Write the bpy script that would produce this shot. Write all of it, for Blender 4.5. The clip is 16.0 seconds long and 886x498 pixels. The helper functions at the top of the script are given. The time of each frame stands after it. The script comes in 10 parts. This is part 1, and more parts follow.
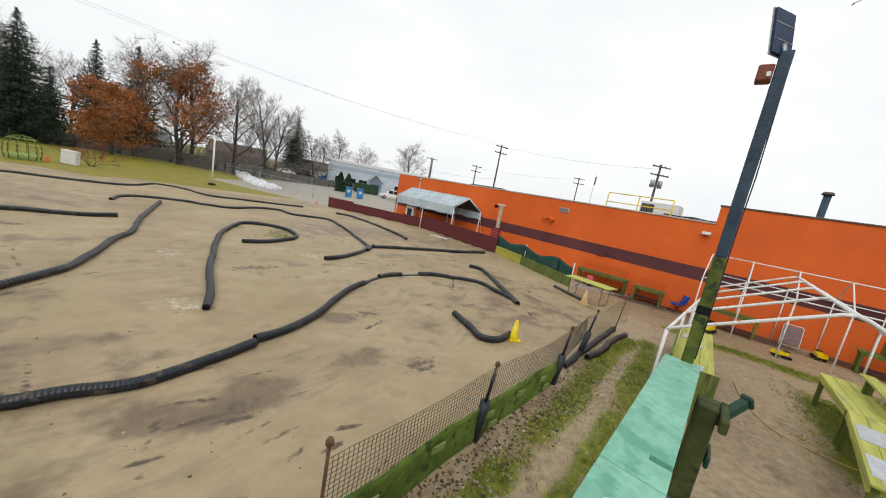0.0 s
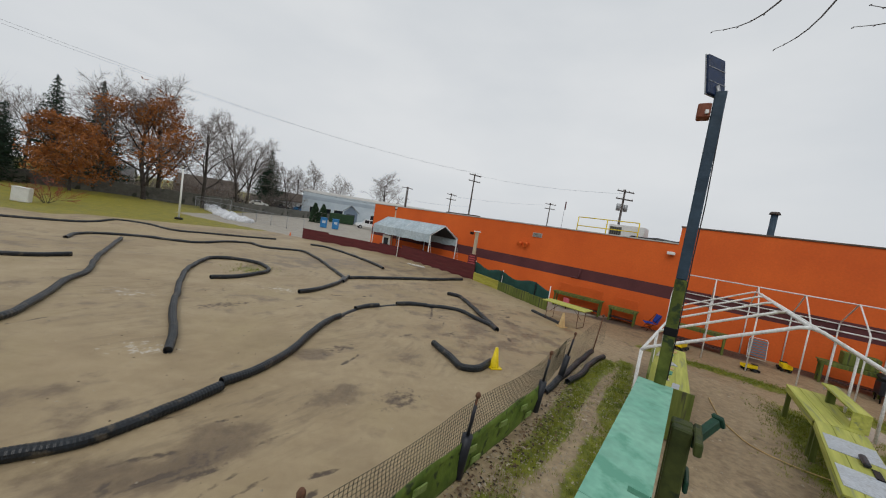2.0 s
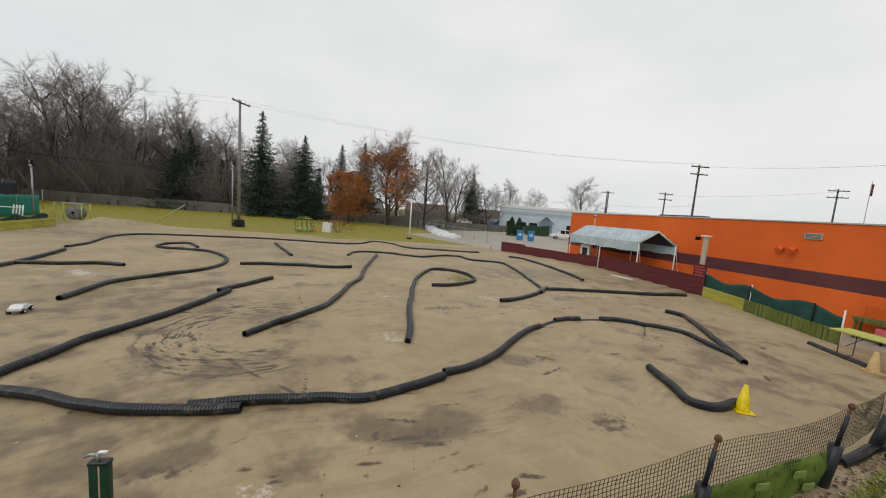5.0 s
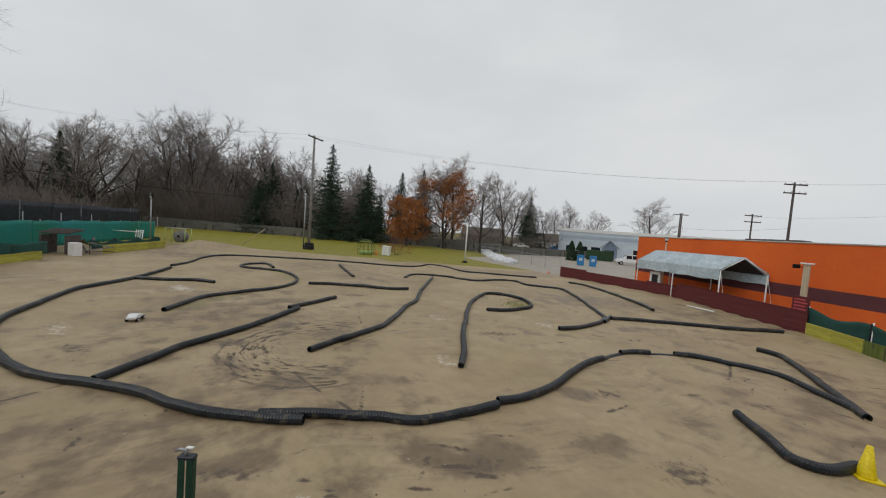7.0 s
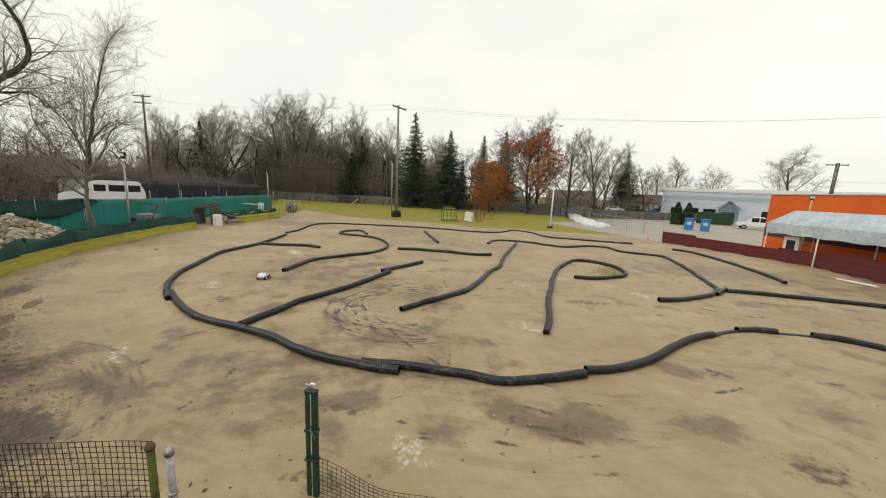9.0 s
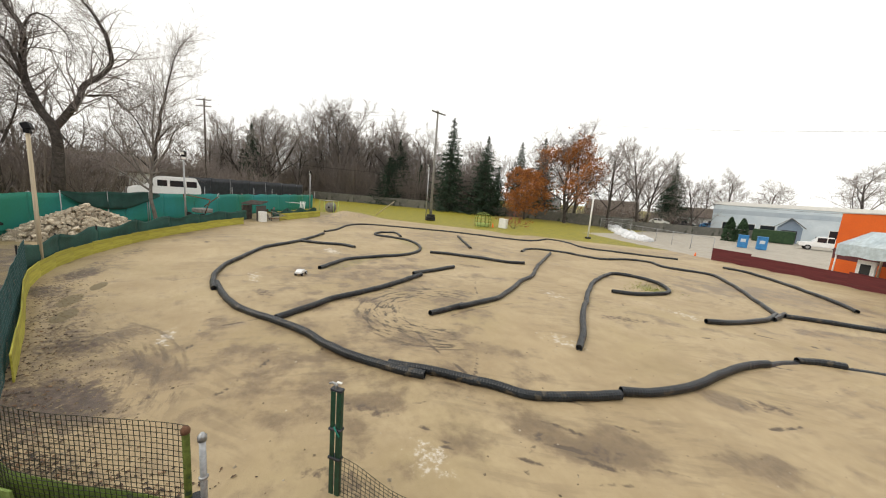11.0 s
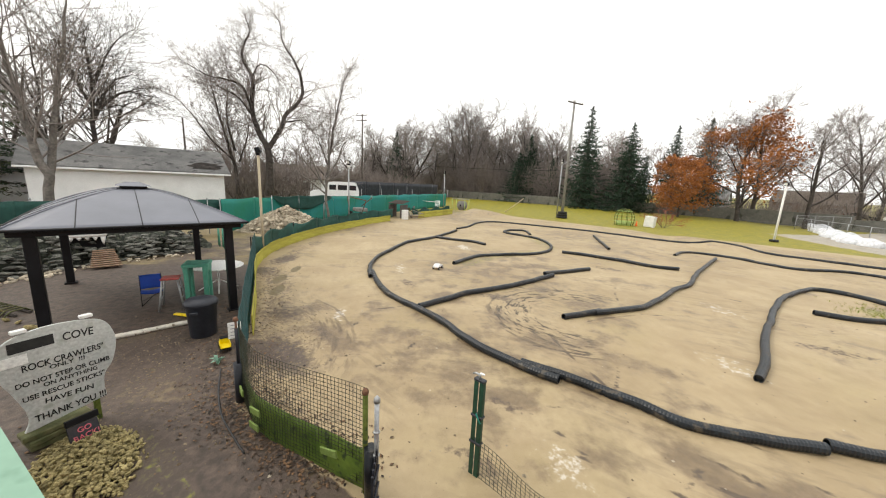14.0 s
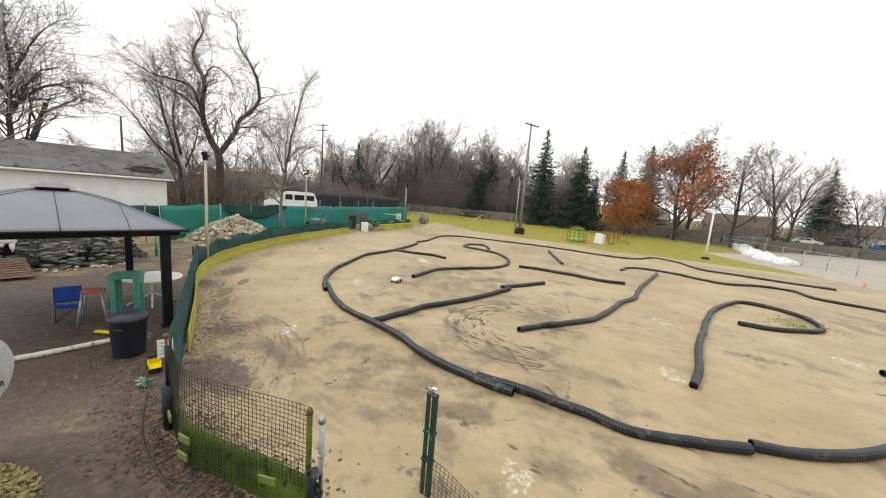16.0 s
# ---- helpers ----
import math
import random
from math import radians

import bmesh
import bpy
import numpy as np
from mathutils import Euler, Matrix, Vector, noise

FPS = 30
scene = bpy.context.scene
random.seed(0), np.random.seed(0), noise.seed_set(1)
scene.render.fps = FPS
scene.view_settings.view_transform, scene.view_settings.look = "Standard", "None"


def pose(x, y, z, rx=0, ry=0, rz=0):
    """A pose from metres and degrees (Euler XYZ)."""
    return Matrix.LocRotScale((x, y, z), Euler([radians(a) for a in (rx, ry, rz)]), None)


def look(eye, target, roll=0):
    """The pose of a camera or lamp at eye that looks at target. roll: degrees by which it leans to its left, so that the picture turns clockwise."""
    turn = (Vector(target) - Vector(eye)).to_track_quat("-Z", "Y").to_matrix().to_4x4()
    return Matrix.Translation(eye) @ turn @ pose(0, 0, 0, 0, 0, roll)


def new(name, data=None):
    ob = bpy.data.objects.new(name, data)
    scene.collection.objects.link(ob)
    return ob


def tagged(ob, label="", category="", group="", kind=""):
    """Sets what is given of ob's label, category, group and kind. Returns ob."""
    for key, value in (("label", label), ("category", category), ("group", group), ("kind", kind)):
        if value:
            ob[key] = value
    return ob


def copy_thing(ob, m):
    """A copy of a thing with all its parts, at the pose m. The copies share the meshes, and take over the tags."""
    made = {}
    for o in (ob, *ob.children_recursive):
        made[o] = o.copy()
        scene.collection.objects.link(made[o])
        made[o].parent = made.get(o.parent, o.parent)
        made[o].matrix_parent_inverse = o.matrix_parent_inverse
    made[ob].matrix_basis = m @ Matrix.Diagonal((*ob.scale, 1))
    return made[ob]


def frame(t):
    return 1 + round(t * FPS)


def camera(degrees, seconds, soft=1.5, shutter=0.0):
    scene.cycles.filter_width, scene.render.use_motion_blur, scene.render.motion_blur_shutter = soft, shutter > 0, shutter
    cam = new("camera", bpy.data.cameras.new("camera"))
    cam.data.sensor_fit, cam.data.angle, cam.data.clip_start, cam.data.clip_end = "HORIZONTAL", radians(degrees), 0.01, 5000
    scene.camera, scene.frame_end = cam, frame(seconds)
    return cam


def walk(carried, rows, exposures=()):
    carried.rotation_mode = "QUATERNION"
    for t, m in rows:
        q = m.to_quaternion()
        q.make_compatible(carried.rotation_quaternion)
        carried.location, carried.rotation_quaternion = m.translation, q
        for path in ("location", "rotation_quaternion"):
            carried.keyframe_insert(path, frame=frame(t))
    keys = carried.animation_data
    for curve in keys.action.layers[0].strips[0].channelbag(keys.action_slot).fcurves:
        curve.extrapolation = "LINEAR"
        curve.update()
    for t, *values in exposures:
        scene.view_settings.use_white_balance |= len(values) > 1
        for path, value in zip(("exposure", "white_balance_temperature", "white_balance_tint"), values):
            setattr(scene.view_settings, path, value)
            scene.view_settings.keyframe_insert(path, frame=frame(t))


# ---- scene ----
# The camera on the drivers' stand, turning from the pits round to the crawler yard.
cam = camera(105.00, 16.0, soft=1.1)


def aim(x, y, z, yaw, pitch, roll):
    """Eye, heading to the left of +y, pitch up and lean to the left, in degrees."""
    a, b = radians(yaw), radians(pitch)
    ahead = Vector((-math.sin(a) * math.cos(b), math.cos(a) * math.cos(b), math.sin(b)))
    return look((x, y, z), Vector((x, y, z)) + 10 * ahead, roll)


PATH = [
    (0, aim(0.007, 0.241, 3.243, 0.96, -9.47, 10.56)),
    (0.5, aim(0.058, 0.255, 3.270, -7.18, -7.66, 9.85)),
    (1, aim(0.069, 0.265, 3.275, -10.60, -6.38, 9.93)),
    (1.5, aim(0.055, 0.249, 3.277, -7.73, -4.98, 9.44)),
    (2, aim(0.036, 0.236, 3.283, -1.97, -4.31, 8.98)),
    (2.5, aim(0.005, 0.200, 3.280, 5.36, -5.62, 8.02)),
    (3, aim(0.006, 0.181, 3.278, 11.81, -7.79, 6.53)),
    (3.5, aim(-0.015, 0.172, 3.266, 17.14, -8.88, 5.96)),
    (4, aim(-0.034, 0.107, 3.278, 24.20, -9.00, 5.30)),
    (4.2, aim(-0.028, 0.086, 3.283, 27.47, -8.73, 4.75)),
    (6.3, aim(0.045, 0.066, 3.252, 32.72, -2.32, 4.87)),
    (6.5, aim(0.051, 0.047, 3.263, 34.59, -2.19, 4.90)),
    (7, aim(0.054, 0.037, 3.283, 39.87, -2.97, 4.38)),
    (7.5, aim(0.044, 0.028, 3.281, 44.77, -4.65, 3.31)),
    (8, aim(0.045, 0.015, 3.277, 47.71, -6.21, 2.48)),
    (8.5, aim(0.046, 0.012, 3.286, 49.29, -7.39, 2.26)),
    (9, aim(0.039, -0.001, 3.283, 53.35, -9.51, 2.54)),
    (9.2, aim(0.036, -0.031, 3.271, 56.93, -10.75, 2.61)),
    (11.3, aim(-0.013, 0.038, 3.284, 58.72, -8.61, 4.71)),
    (11.5, aim(-0.011, 0.038, 3.282, 57.18, -7.76, 5.31)),
    (12, aim(0.013, -0.010, 3.307, 58.58, -6.79, 5.82)),
    (12.5, aim(0.057, -0.107, 3.326, 63.73, -7.58, 5.54)),
    (13, aim(0.030, -0.085, 3.343, 70.41, -9.33, 4.26)),
    (13.5, aim(0.031, -0.179, 3.346, 75.30, -10.28, 3.45)),
    (14, aim(0.047, -0.205, 3.353, 80.12, -10.88, 2.74)),
    (14.5, aim(0.058, -0.223, 3.342, 83.68, -10.74, 2.47)),
    (15, aim(0.055, -0.202, 3.370, 83.53, -10.35, 2.59)),
    (15.5, aim(0.039, -0.164, 3.358, 79.21, -9.56, 3.16)),
    (16, aim(0.032, -0.116, 3.328, 73.69, -8.14, 4.55)),
]
EXPOSURES = ((0.0, -0.08, 6700, 10), (1.0, -0.42, 6700, 10), (1.7, -0.53, 6500, 10), (2.5, -0.7, 6600, 10), (3.5, -0.36, 6900, 10), (4.0, -0.22, 6900, 10), (6.4, -0.65, 6600, 10), (7.2, -0.63, 6600, 10), (8.0, -0.3, 7000, 10), (9.0, -0.1, 7250, 10), (11.4, 0.28, 7200, 10), (12.0, 0.02, 7050, 10), (12.5, -0.02, 7050, 10), (13.0, 0.18, 7150, 10), (14.5, 0.6, 7050, 10), (15.5, 0.6, 7050, 10), (16.0, 0.46, 6950, 10))
walk(cam, PATH, EXPOSURES)

# ---- light ----
world = bpy.data.worlds.new("overcast_sky")
scene.world = world
world.use_nodes = True
wt = world.node_tree
back = wt.nodes["Background"]
sky = wt.nodes.new("ShaderNodeTexSky")
sky.sky_type, sky.sun_disc = "NISHITA", False
sky.sun_elevation, sky.sun_rotation = radians(42), radians(200)
sky.air_density, sky.dust_density, sky.ozone_density = 1.0, 6.0, 1.0
grey = wt.nodes.new("ShaderNodeHueSaturation")
grey.inputs["Saturation"].default_value, grey.inputs["Value"].default_value = 0.1, 0.10
wt.links.new(sky.outputs[0], grey.inputs["Color"])
wco = wt.nodes.new("ShaderNodeTexCoord")
wmap = wt.nodes.new("ShaderNodeMapping")
wmap.inputs["Scale"].default_value = (1.0, 1.0, 2.6)
wt.links.new(wco.outputs["Generated"], wmap.inputs[0])
wn = wt.nodes.new("ShaderNodeTexNoise")
wn.inputs["Scale"].default_value, wn.inputs["Detail"].default_value = 1.6, 5.0
wt.links.new(wmap.outputs[0], wn.inputs["Vector"])
wr = wt.nodes.new("ShaderNodeValToRGB")
wr.color_ramp.elements[0].position, wr.color_ramp.elements[0].color = 0.3, (0.78, 0.83, 0.88, 1)
wr.color_ramp.elements[1].position, wr.color_ramp.elements[1].color = 0.68, (0.94, 0.972, 1.0, 1)
wt.links.new(wn.outputs[0], wr.inputs[0])
wmix = wt.nodes.new("ShaderNodeMixRGB")
wmix.inputs[0].default_value = 0.86
wt.links.new(grey.outputs[0], wmix.inputs[1])
wt.links.new(wr.outputs[0], wmix.inputs[2])
wt.links.new(wmix.outputs[0], back.inputs[0])
back.inputs[1].default_value = 1.25
sun_data = bpy.data.lights.new("sun", "SUN")
sun_data.energy, sun_data.angle, sun_data.color = 0.7, radians(25), (1.0, 0.97, 0.92)
sun = new("sun", sun_data)
sun.matrix_world = look((0, 0, 60), Vector((0, 0, 60)) - Vector((-0.3, -0.7, 0.85)))


# ---- materials ----
def rgb(c):
    return (c[0], c[1], c[2], 1.0)


def surf(name, c1, c2, scale=3.0, rough=0.8, bump=0.15, fine=30.0, metal=0.0, speck=None, vary=0.0, spec=0.4, low=0.35, high=0.68, grit=0.2):
    """A surface with broad stains between two colours, fine grain and relief."""
    m = bpy.data.materials.new(name)
    m.use_nodes = True
    t = m.node_tree
    b = t.nodes["Principled BSDF"]
    co = t.nodes.new("ShaderNodeTexCoord")
    n1 = t.nodes.new("ShaderNodeTexNoise")
    n1.inputs["Scale"].default_value, n1.inputs["Detail"].default_value, n1.inputs["Roughness"].default_value = scale, 6.0, 0.62
    n2 = t.nodes.new("ShaderNodeTexNoise")
    n2.inputs["Scale"].default_value, n2.inputs["Detail"].default_value = fine, 5.0
    for n in (n1, n2):
        t.links.new(co.outputs["Object"], n.inputs["Vector"])
    ramp = t.nodes.new("ShaderNodeValToRGB")
    ramp.color_ramp.elements[0].position, ramp.color_ramp.elements[0].color = low, rgb(c1)
    ramp.color_ramp.elements[1].position, ramp.color_ramp.elements[1].color = high, rgb(c2)
    t.links.new(n1.outputs[0], ramp.inputs[0])
    grain = t.nodes.new("ShaderNodeMapRange")
    grain.inputs["From Min"].default_value, grain.inputs["From Max"].default_value = 0.25, 0.75
    grain.inputs["To Min"].default_value, grain.inputs["To Max"].default_value = 1 - 1.1 * grit, 1 + 0.9 * grit
    t.links.new(n2.outputs[0], grain.inputs["Value"])
    mul = t.nodes.new("ShaderNodeVectorMath")
    mul.operation = "SCALE"
    t.links.new(ramp.outputs[0], mul.inputs[0])
    t.links.new(grain.outputs[0], mul.inputs["Scale"])
    colour = mul.outputs[0]
    if vary:
        info = t.nodes.new("ShaderNodeObjectInfo")
        hs = t.nodes.new("ShaderNodeMapRange")
        hs.inputs["To Min"].default_value, hs.inputs["To Max"].default_value = 1 - vary, 1 + vary
        t.links.new(info.outputs["Random"], hs.inputs["Value"])
        mul2 = t.nodes.new("ShaderNodeVectorMath")
        mul2.operation = "SCALE"
        t.links.new(colour, mul2.inputs[0])
        t.links.new(hs.outputs[0], mul2.inputs["Scale"])
        colour = mul2.outputs[0]
    if speck:
        n3 = t.nodes.new("ShaderNodeTexNoise")
        n3.inputs["Scale"].default_value, n3.inputs["Detail"].default_value = scale * 2.7, 8.0
        t.links.new(co.outputs["Object"], n3.inputs["Vector"])
        r3 = t.nodes.new("ShaderNodeValToRGB")
        r3.color_ramp.elements[0].position, r3.color_ramp.elements[0].color = 0.58, (0, 0, 0, 1)
        r3.color_ramp.elements[1].position, r3.color_ramp.elements[1].color = 0.66, (1, 1, 1, 1)
        t.links.new(n3.outputs[0], r3.inputs[0])
        mix = t.nodes.new("ShaderNodeMixRGB")
        mix.inputs[2].default_value = rgb(speck)
        t.links.new(r3.outputs[0], mix.inputs[0])
        t.links.new(colour, mix.inputs[1])
        colour = mix.outputs[0]
    t.links.new(colour, b.inputs["Base Color"])
    rr = t.nodes.new("ShaderNodeMapRange")
    rr.inputs["To Min"].default_value, rr.inputs["To Max"].default_value = max(0.03, rough - 0.12), min(1.0, rough + 0.1)
    t.links.new(n1.outputs[0], rr.inputs["Value"])
    t.links.new(rr.outputs[0], b.inputs["Roughness"])
    b.inputs["Metallic"].default_value, b.inputs["Specular IOR Level"].default_value = metal, spec
    if bump:
        bp = t.nodes.new("ShaderNodeBump")
        bp.inputs["Strength"].default_value, bp.inputs["Distance"].default_value = bump, 0.02
        t.links.new(n2.outputs[0], bp.inputs["Height"])
        t.links.new(bp.outputs[0], b.inputs["Normal"])
    return m


def planks(name, c1, c2, axis="X", fine=14.0, rough=0.8, vary=0.12, wear=None):
    """Sawn or painted wood: grain stretched along one axis."""
    m = surf(name, c1, c2, 2.5, rough, 0.2, fine, speck=wear, vary=vary)
    t = m.node_tree
    co = next(n for n in t.nodes if n.type == "TEX_COORD")
    mp = t.nodes.new("ShaderNodeMapping")
    mp.inputs["Scale"].default_value = tuple(0.12 if a == axis else 1.6 for a in "XYZ")
    for link in [l for l in t.links if l.from_node == co]:
        t.links.new(mp.outputs[0], link.to_socket)
    t.links.new(co.outputs["Object"], mp.inputs[0])
    return m


M_pipe = surf("black_corrugated_plastic", (0.004, 0.006, 0.009), (0.014, 0.02, 0.027), 2.2, 0.36, 0.3, 40, speck=(0.06, 0.05, 0.038), spec=0.42)
M_white_pipe = surf("dirty_white_plastic", (0.6, 0.58, 0.52), (0.75, 0.74, 0.7), 3, 0.5, 0.1)
M_orange = surf("orange_painted_block", (0.64, 0.105, 0.013), (0.76, 0.14, 0.02), 0.35, 0.75, 0.12, 12.0, grit=0.07)
M_maroon = surf("maroon_painted_block", (0.085, 0.024, 0.028), (0.125, 0.038, 0.042), 0.7, 0.75, 0.12, 12.0, grit=0.07)
M_redwood = planks("maroon_painted_board", (0.085, 0.014, 0.016), (0.14, 0.026, 0.028), "X", 9, 0.75, 0.08, (0.115, 0.03, 0.028))
M_coping = surf("weathered_metal_coping", (0.4, 0.39, 0.36), (0.6, 0.58, 0.54), 2, 0.5, 0.1, metal=0.3)
M_yellowboard = planks("yellow_green_painted_board", (0.29, 0.275, 0.035), (0.5, 0.455, 0.085), "X", 10, 0.8, 0.12, (0.21, 0.16, 0.08))
M_limeboard = planks("lime_painted_wood", (0.34, 0.36, 0.06), (0.5, 0.5, 0.13), "X", 12, 0.7, 0.08, (0.26, 0.28, 0.12))
M_olive = planks("moss_stained_green_wood", (0.075, 0.10, 0.015), (0.16, 0.185, 0.04), "Z", 10, 0.8, 0.1, (0.06, 0.06, 0.03))
M_greenscreen = surf("dark_green_shade_cloth", (0.008, 0.045, 0.038), (0.02, 0.085, 0.07), 1.5, 0.8, 0.3, 40)
M_teal = surf("teal_shade_cloth", (0.008, 0.17, 0.1), (0.014, 0.225, 0.23), 0.22, 0.7, 0.2, 30)
M_greenfabric = surf("mossy_green_plastic_sheet", (0.06, 0.115, 0.012), (0.15, 0.225, 0.033), 2.5, 0.6, 0.35, 12, speck=(0.03, 0.05, 0.015))
M_patch = surf("pale_green_plastic", (0.16, 0.24, 0.05), (0.24, 0.32, 0.1), 5, 0.6, 0.2)
M_net = surf("dark_plastic_net", (0.02, 0.024, 0.014), (0.05, 0.05, 0.03), 6, 0.6, 0.1)
M_bluenet = surf("blue_green_mesh", (0.02, 0.07, 0.075), (0.05, 0.12, 0.12), 4, 0.6, 0.1)
M_black = surf("black_painted_metal", (0.004, 0.004, 0.005), (0.009, 0.009, 0.011), 3, 0.5, 0.08, spec=0.2)
M_blackplastic = surf("black_plastic", (0.012, 0.014, 0.02), (0.03, 0.034, 0.045), 3, 0.45, 0.1)
M_rail = surf("sea_green_painted_board", (0.15, 0.4, 0.29), (0.23, 0.49, 0.365), 2.2, 0.55, 0.15, 16, speck=(0.11, 0.33, 0.23), high=0.75)
M_railpale = surf("pale_green_painted_board", (0.17, 0.31, 0.23), (0.2, 0.345, 0.26), 2.0, 0.6, 0.0, 16, speck=(0.14, 0.27, 0.195), grit=0.04)
M_darkgreen = surf("dark_green_paint", (0.006, 0.035, 0.02), (0.016, 0.07, 0.042), 3, 0.55, 0.15)
M_deck = planks("weathered_grey_deck_board", (0.035, 0.04, 0.045), (0.085, 0.09, 0.095), "X", 16, 0.7, 0.2)
M_polewood = surf("blue_black_painted_timber", (0.016, 0.036, 0.062), (0.042, 0.075, 0.11), 3, 0.6, 0.3, 20)
M_mosswood = surf("algae_green_timber", (0.055, 0.078, 0.008), (0.125, 0.15, 0.026), 5, 0.8, 0.35, 20, speck=(0.025, 0.042, 0.016))
M_postdark = surf("dark_algae_timber", (0.028, 0.04, 0.008), (0.075, 0.09, 0.018), 4, 0.8, 0.35, 20, speck=(0.02, 0.03, 0.012))
M_whitesteel = surf("white_painted_tube", (0.66, 0.66, 0.64), (0.8, 0.8, 0.78), 2, 0.4, 0.05, speck=(0.5, 0.46, 0.4))
M_greysteel = surf("galvanised_steel", (0.28, 0.29, 0.3), (0.45, 0.46, 0.47), 3, 0.45, 0.08, metal=0.7)
M_rust = surf("rusty_steel", (0.10, 0.05, 0.03), (0.2, 0.10, 0.06), 8, 0.8, 0.3, metal=0.3)
M_tarp = surf("silver_blue_tarpaulin", (0.34, 0.42, 0.47), (0.5, 0.58, 0.62), 1.2, 0.45, 0.2, 6)
# Shade-dark copy of the tarpaulin colour, for the inside of the canopy.
M_tarpshade = surf("tarpaulin_shaded_copy", (0.025, 0.028, 0.032), (0.05, 0.054, 0.06), 1.5, 0.7, 0.2, 6)
M_concrete = surf("old_concrete", (0.10, 0.10, 0.09), (0.22, 0.21, 0.185), 0.35, 0.9, 0.3, 6, speck=(0.06, 0.065, 0.05))
M_paleconcrete = surf("pale_concrete", (0.34, 0.28, 0.225), (0.43, 0.36, 0.295), 0.6, 0.9, 0.3, 12)
M_snow = surf("dirty_snow", (0.5, 0.51, 0.53), (0.78, 0.8, 0.83), 3, 0.7, 0.5, 9)
M_polegrey = surf("grey_weathered_pole", (0.16, 0.155, 0.145), (0.28, 0.27, 0.25), 3, 0.85, 0.25, 14)
M_poledark = surf("dark_creosote_pole", (0.06, 0.05, 0.045), (0.12, 0.1, 0.09), 3, 0.85, 0.25, 14)
M_polepale = planks("pale_timber_pole", (0.42, 0.35, 0.24), (0.58, 0.5, 0.38), "Z", 12, 0.8, 0.05)
M_cable = surf("black_cable", (0.02, 0.02, 0.022), (0.04, 0.04, 0.042), 5, 0.6, 0.0)
M_yellow = surf("yellow_plastic", (0.72, 0.53, 0.006), (0.8, 0.62, 0.012), 6, 0.45, 0.05)
M_coneorange = surf("orange_plastic", (0.8, 0.13, 0.02), (0.85, 0.2, 0.04), 6, 0.5, 0.05)
M_tan = surf("faded_tan_plastic", (0.5, 0.33, 0.14), (0.6, 0.42, 0.2), 6, 0.6, 0.05)
M_white = surf("white_paint", (0.72, 0.72, 0.7), (0.8, 0.8, 0.78), 3, 0.5, 0.05)
M_siding = surf("white_painted_siding", (0.72, 0.73, 0.73), (0.82, 0.83, 0.83), 1.0, 0.6, 0.1)
M_shingle = surf("grey_asphalt_shingle", (0.10, 0.10, 0.10), (0.19, 0.185, 0.18), 0.8, 0.9, 0.5, 12, speck=(0.05, 0.05, 0.05))
M_brownroof = surf("brown_shingle_roof", (0.09, 0.07, 0.055), (0.15, 0.12, 0.1), 0.8, 0.9, 0.4, 12)
M_brick = surf("brown_brick", (0.17, 0.10, 0.07), (0.27, 0.17, 0.12), 1.5, 0.85, 0.3, 14)
M_blue = surf("royal_blue_fabric", (0.006, 0.045, 0.32), (0.012, 0.075, 0.42), 4, 0.7, 0.2, 60)
M_bluepl = surf("blue_plastic", (0.02, 0.16, 0.42), (0.04, 0.24, 0.5), 3, 0.5, 0.05)
M_redpl = surf("faded_red_plastic", (0.5, 0.07, 0.06), (0.6, 0.13, 0.11), 4, 0.5, 0.05)
M_steelblue = surf("slate_blue_cladding", (0.16, 0.22, 0.30), (0.24, 0.30, 0.38), 0.6, 0.6, 0.1)
M_bandblue = surf("grey_blue_cladding", (0.34, 0.41, 0.48), (0.42, 0.49, 0.55), 0.5, 0.6, 0.1)
M_paleblue = surf("pale_blue_cladding", (0.46, 0.54, 0.60), (0.58, 0.65, 0.70), 0.4, 0.6, 0.1)
M_greenpaint = surf("jade_green_paint", (0.05, 0.24, 0.17), (0.09, 0.32, 0.23), 3, 0.6, 0.2)
M_rubber = surf("tyre_rubber", (0.012, 0.012, 0.013), (0.03, 0.03, 0.03), 6, 0.85, 0.3)
M_carwhite = surf("white_car_paint", (0.75, 0.76, 0.77), (0.8, 0.81, 0.82), 2, 0.25, 0.0)
M_carred = surf("dark_red_car_paint", (0.2, 0.015, 0.02), (0.26, 0.025, 0.03), 2, 0.25, 0.0)
M_cardark = surf("dark_car_paint", (0.03, 0.033, 0.04), (0.06, 0.06, 0.07), 2, 0.25, 0.0)
M_solar = surf("dark_blue_solar_cells", (0.008, 0.022, 0.065), (0.014, 0.034, 0.095), 9, 0.3, 0.0, spec=0.2)
M_brownbox = surf("rust_brown_box", (0.17, 0.045, 0.02), (0.25, 0.075, 0.035), 5, 0.6, 0.1)
M_sheetgrey = surf("pale_grey_laminate", (0.40, 0.44, 0.48), (0.50, 0.54, 0.58), 3, 0.45, 0.05, speck=(0.34, 0.36, 0.36))
M_signwhite = surf("weathered_white_signboard", (0.40, 0.42, 0.41), (0.56, 0.57, 0.55), 2, 0.7, 0.15, speck=(0.36, 0.38, 0.34))
M_ink = surf("black_lettering", (0.012, 0.012, 0.012), (0.03, 0.03, 0.03), 9, 0.7, 0.0)
M_redink = surf("faded_red_lettering", (0.4, 0.05, 0.06), (0.5, 0.09, 0.1), 9, 0.7, 0.0)
M_gazroof = surf("dark_grey_metal_roof", (0.14, 0.148, 0.175), (0.18, 0.188, 0.22), 0.9, 0.5, 0.0, spec=0.3, grit=0.03)
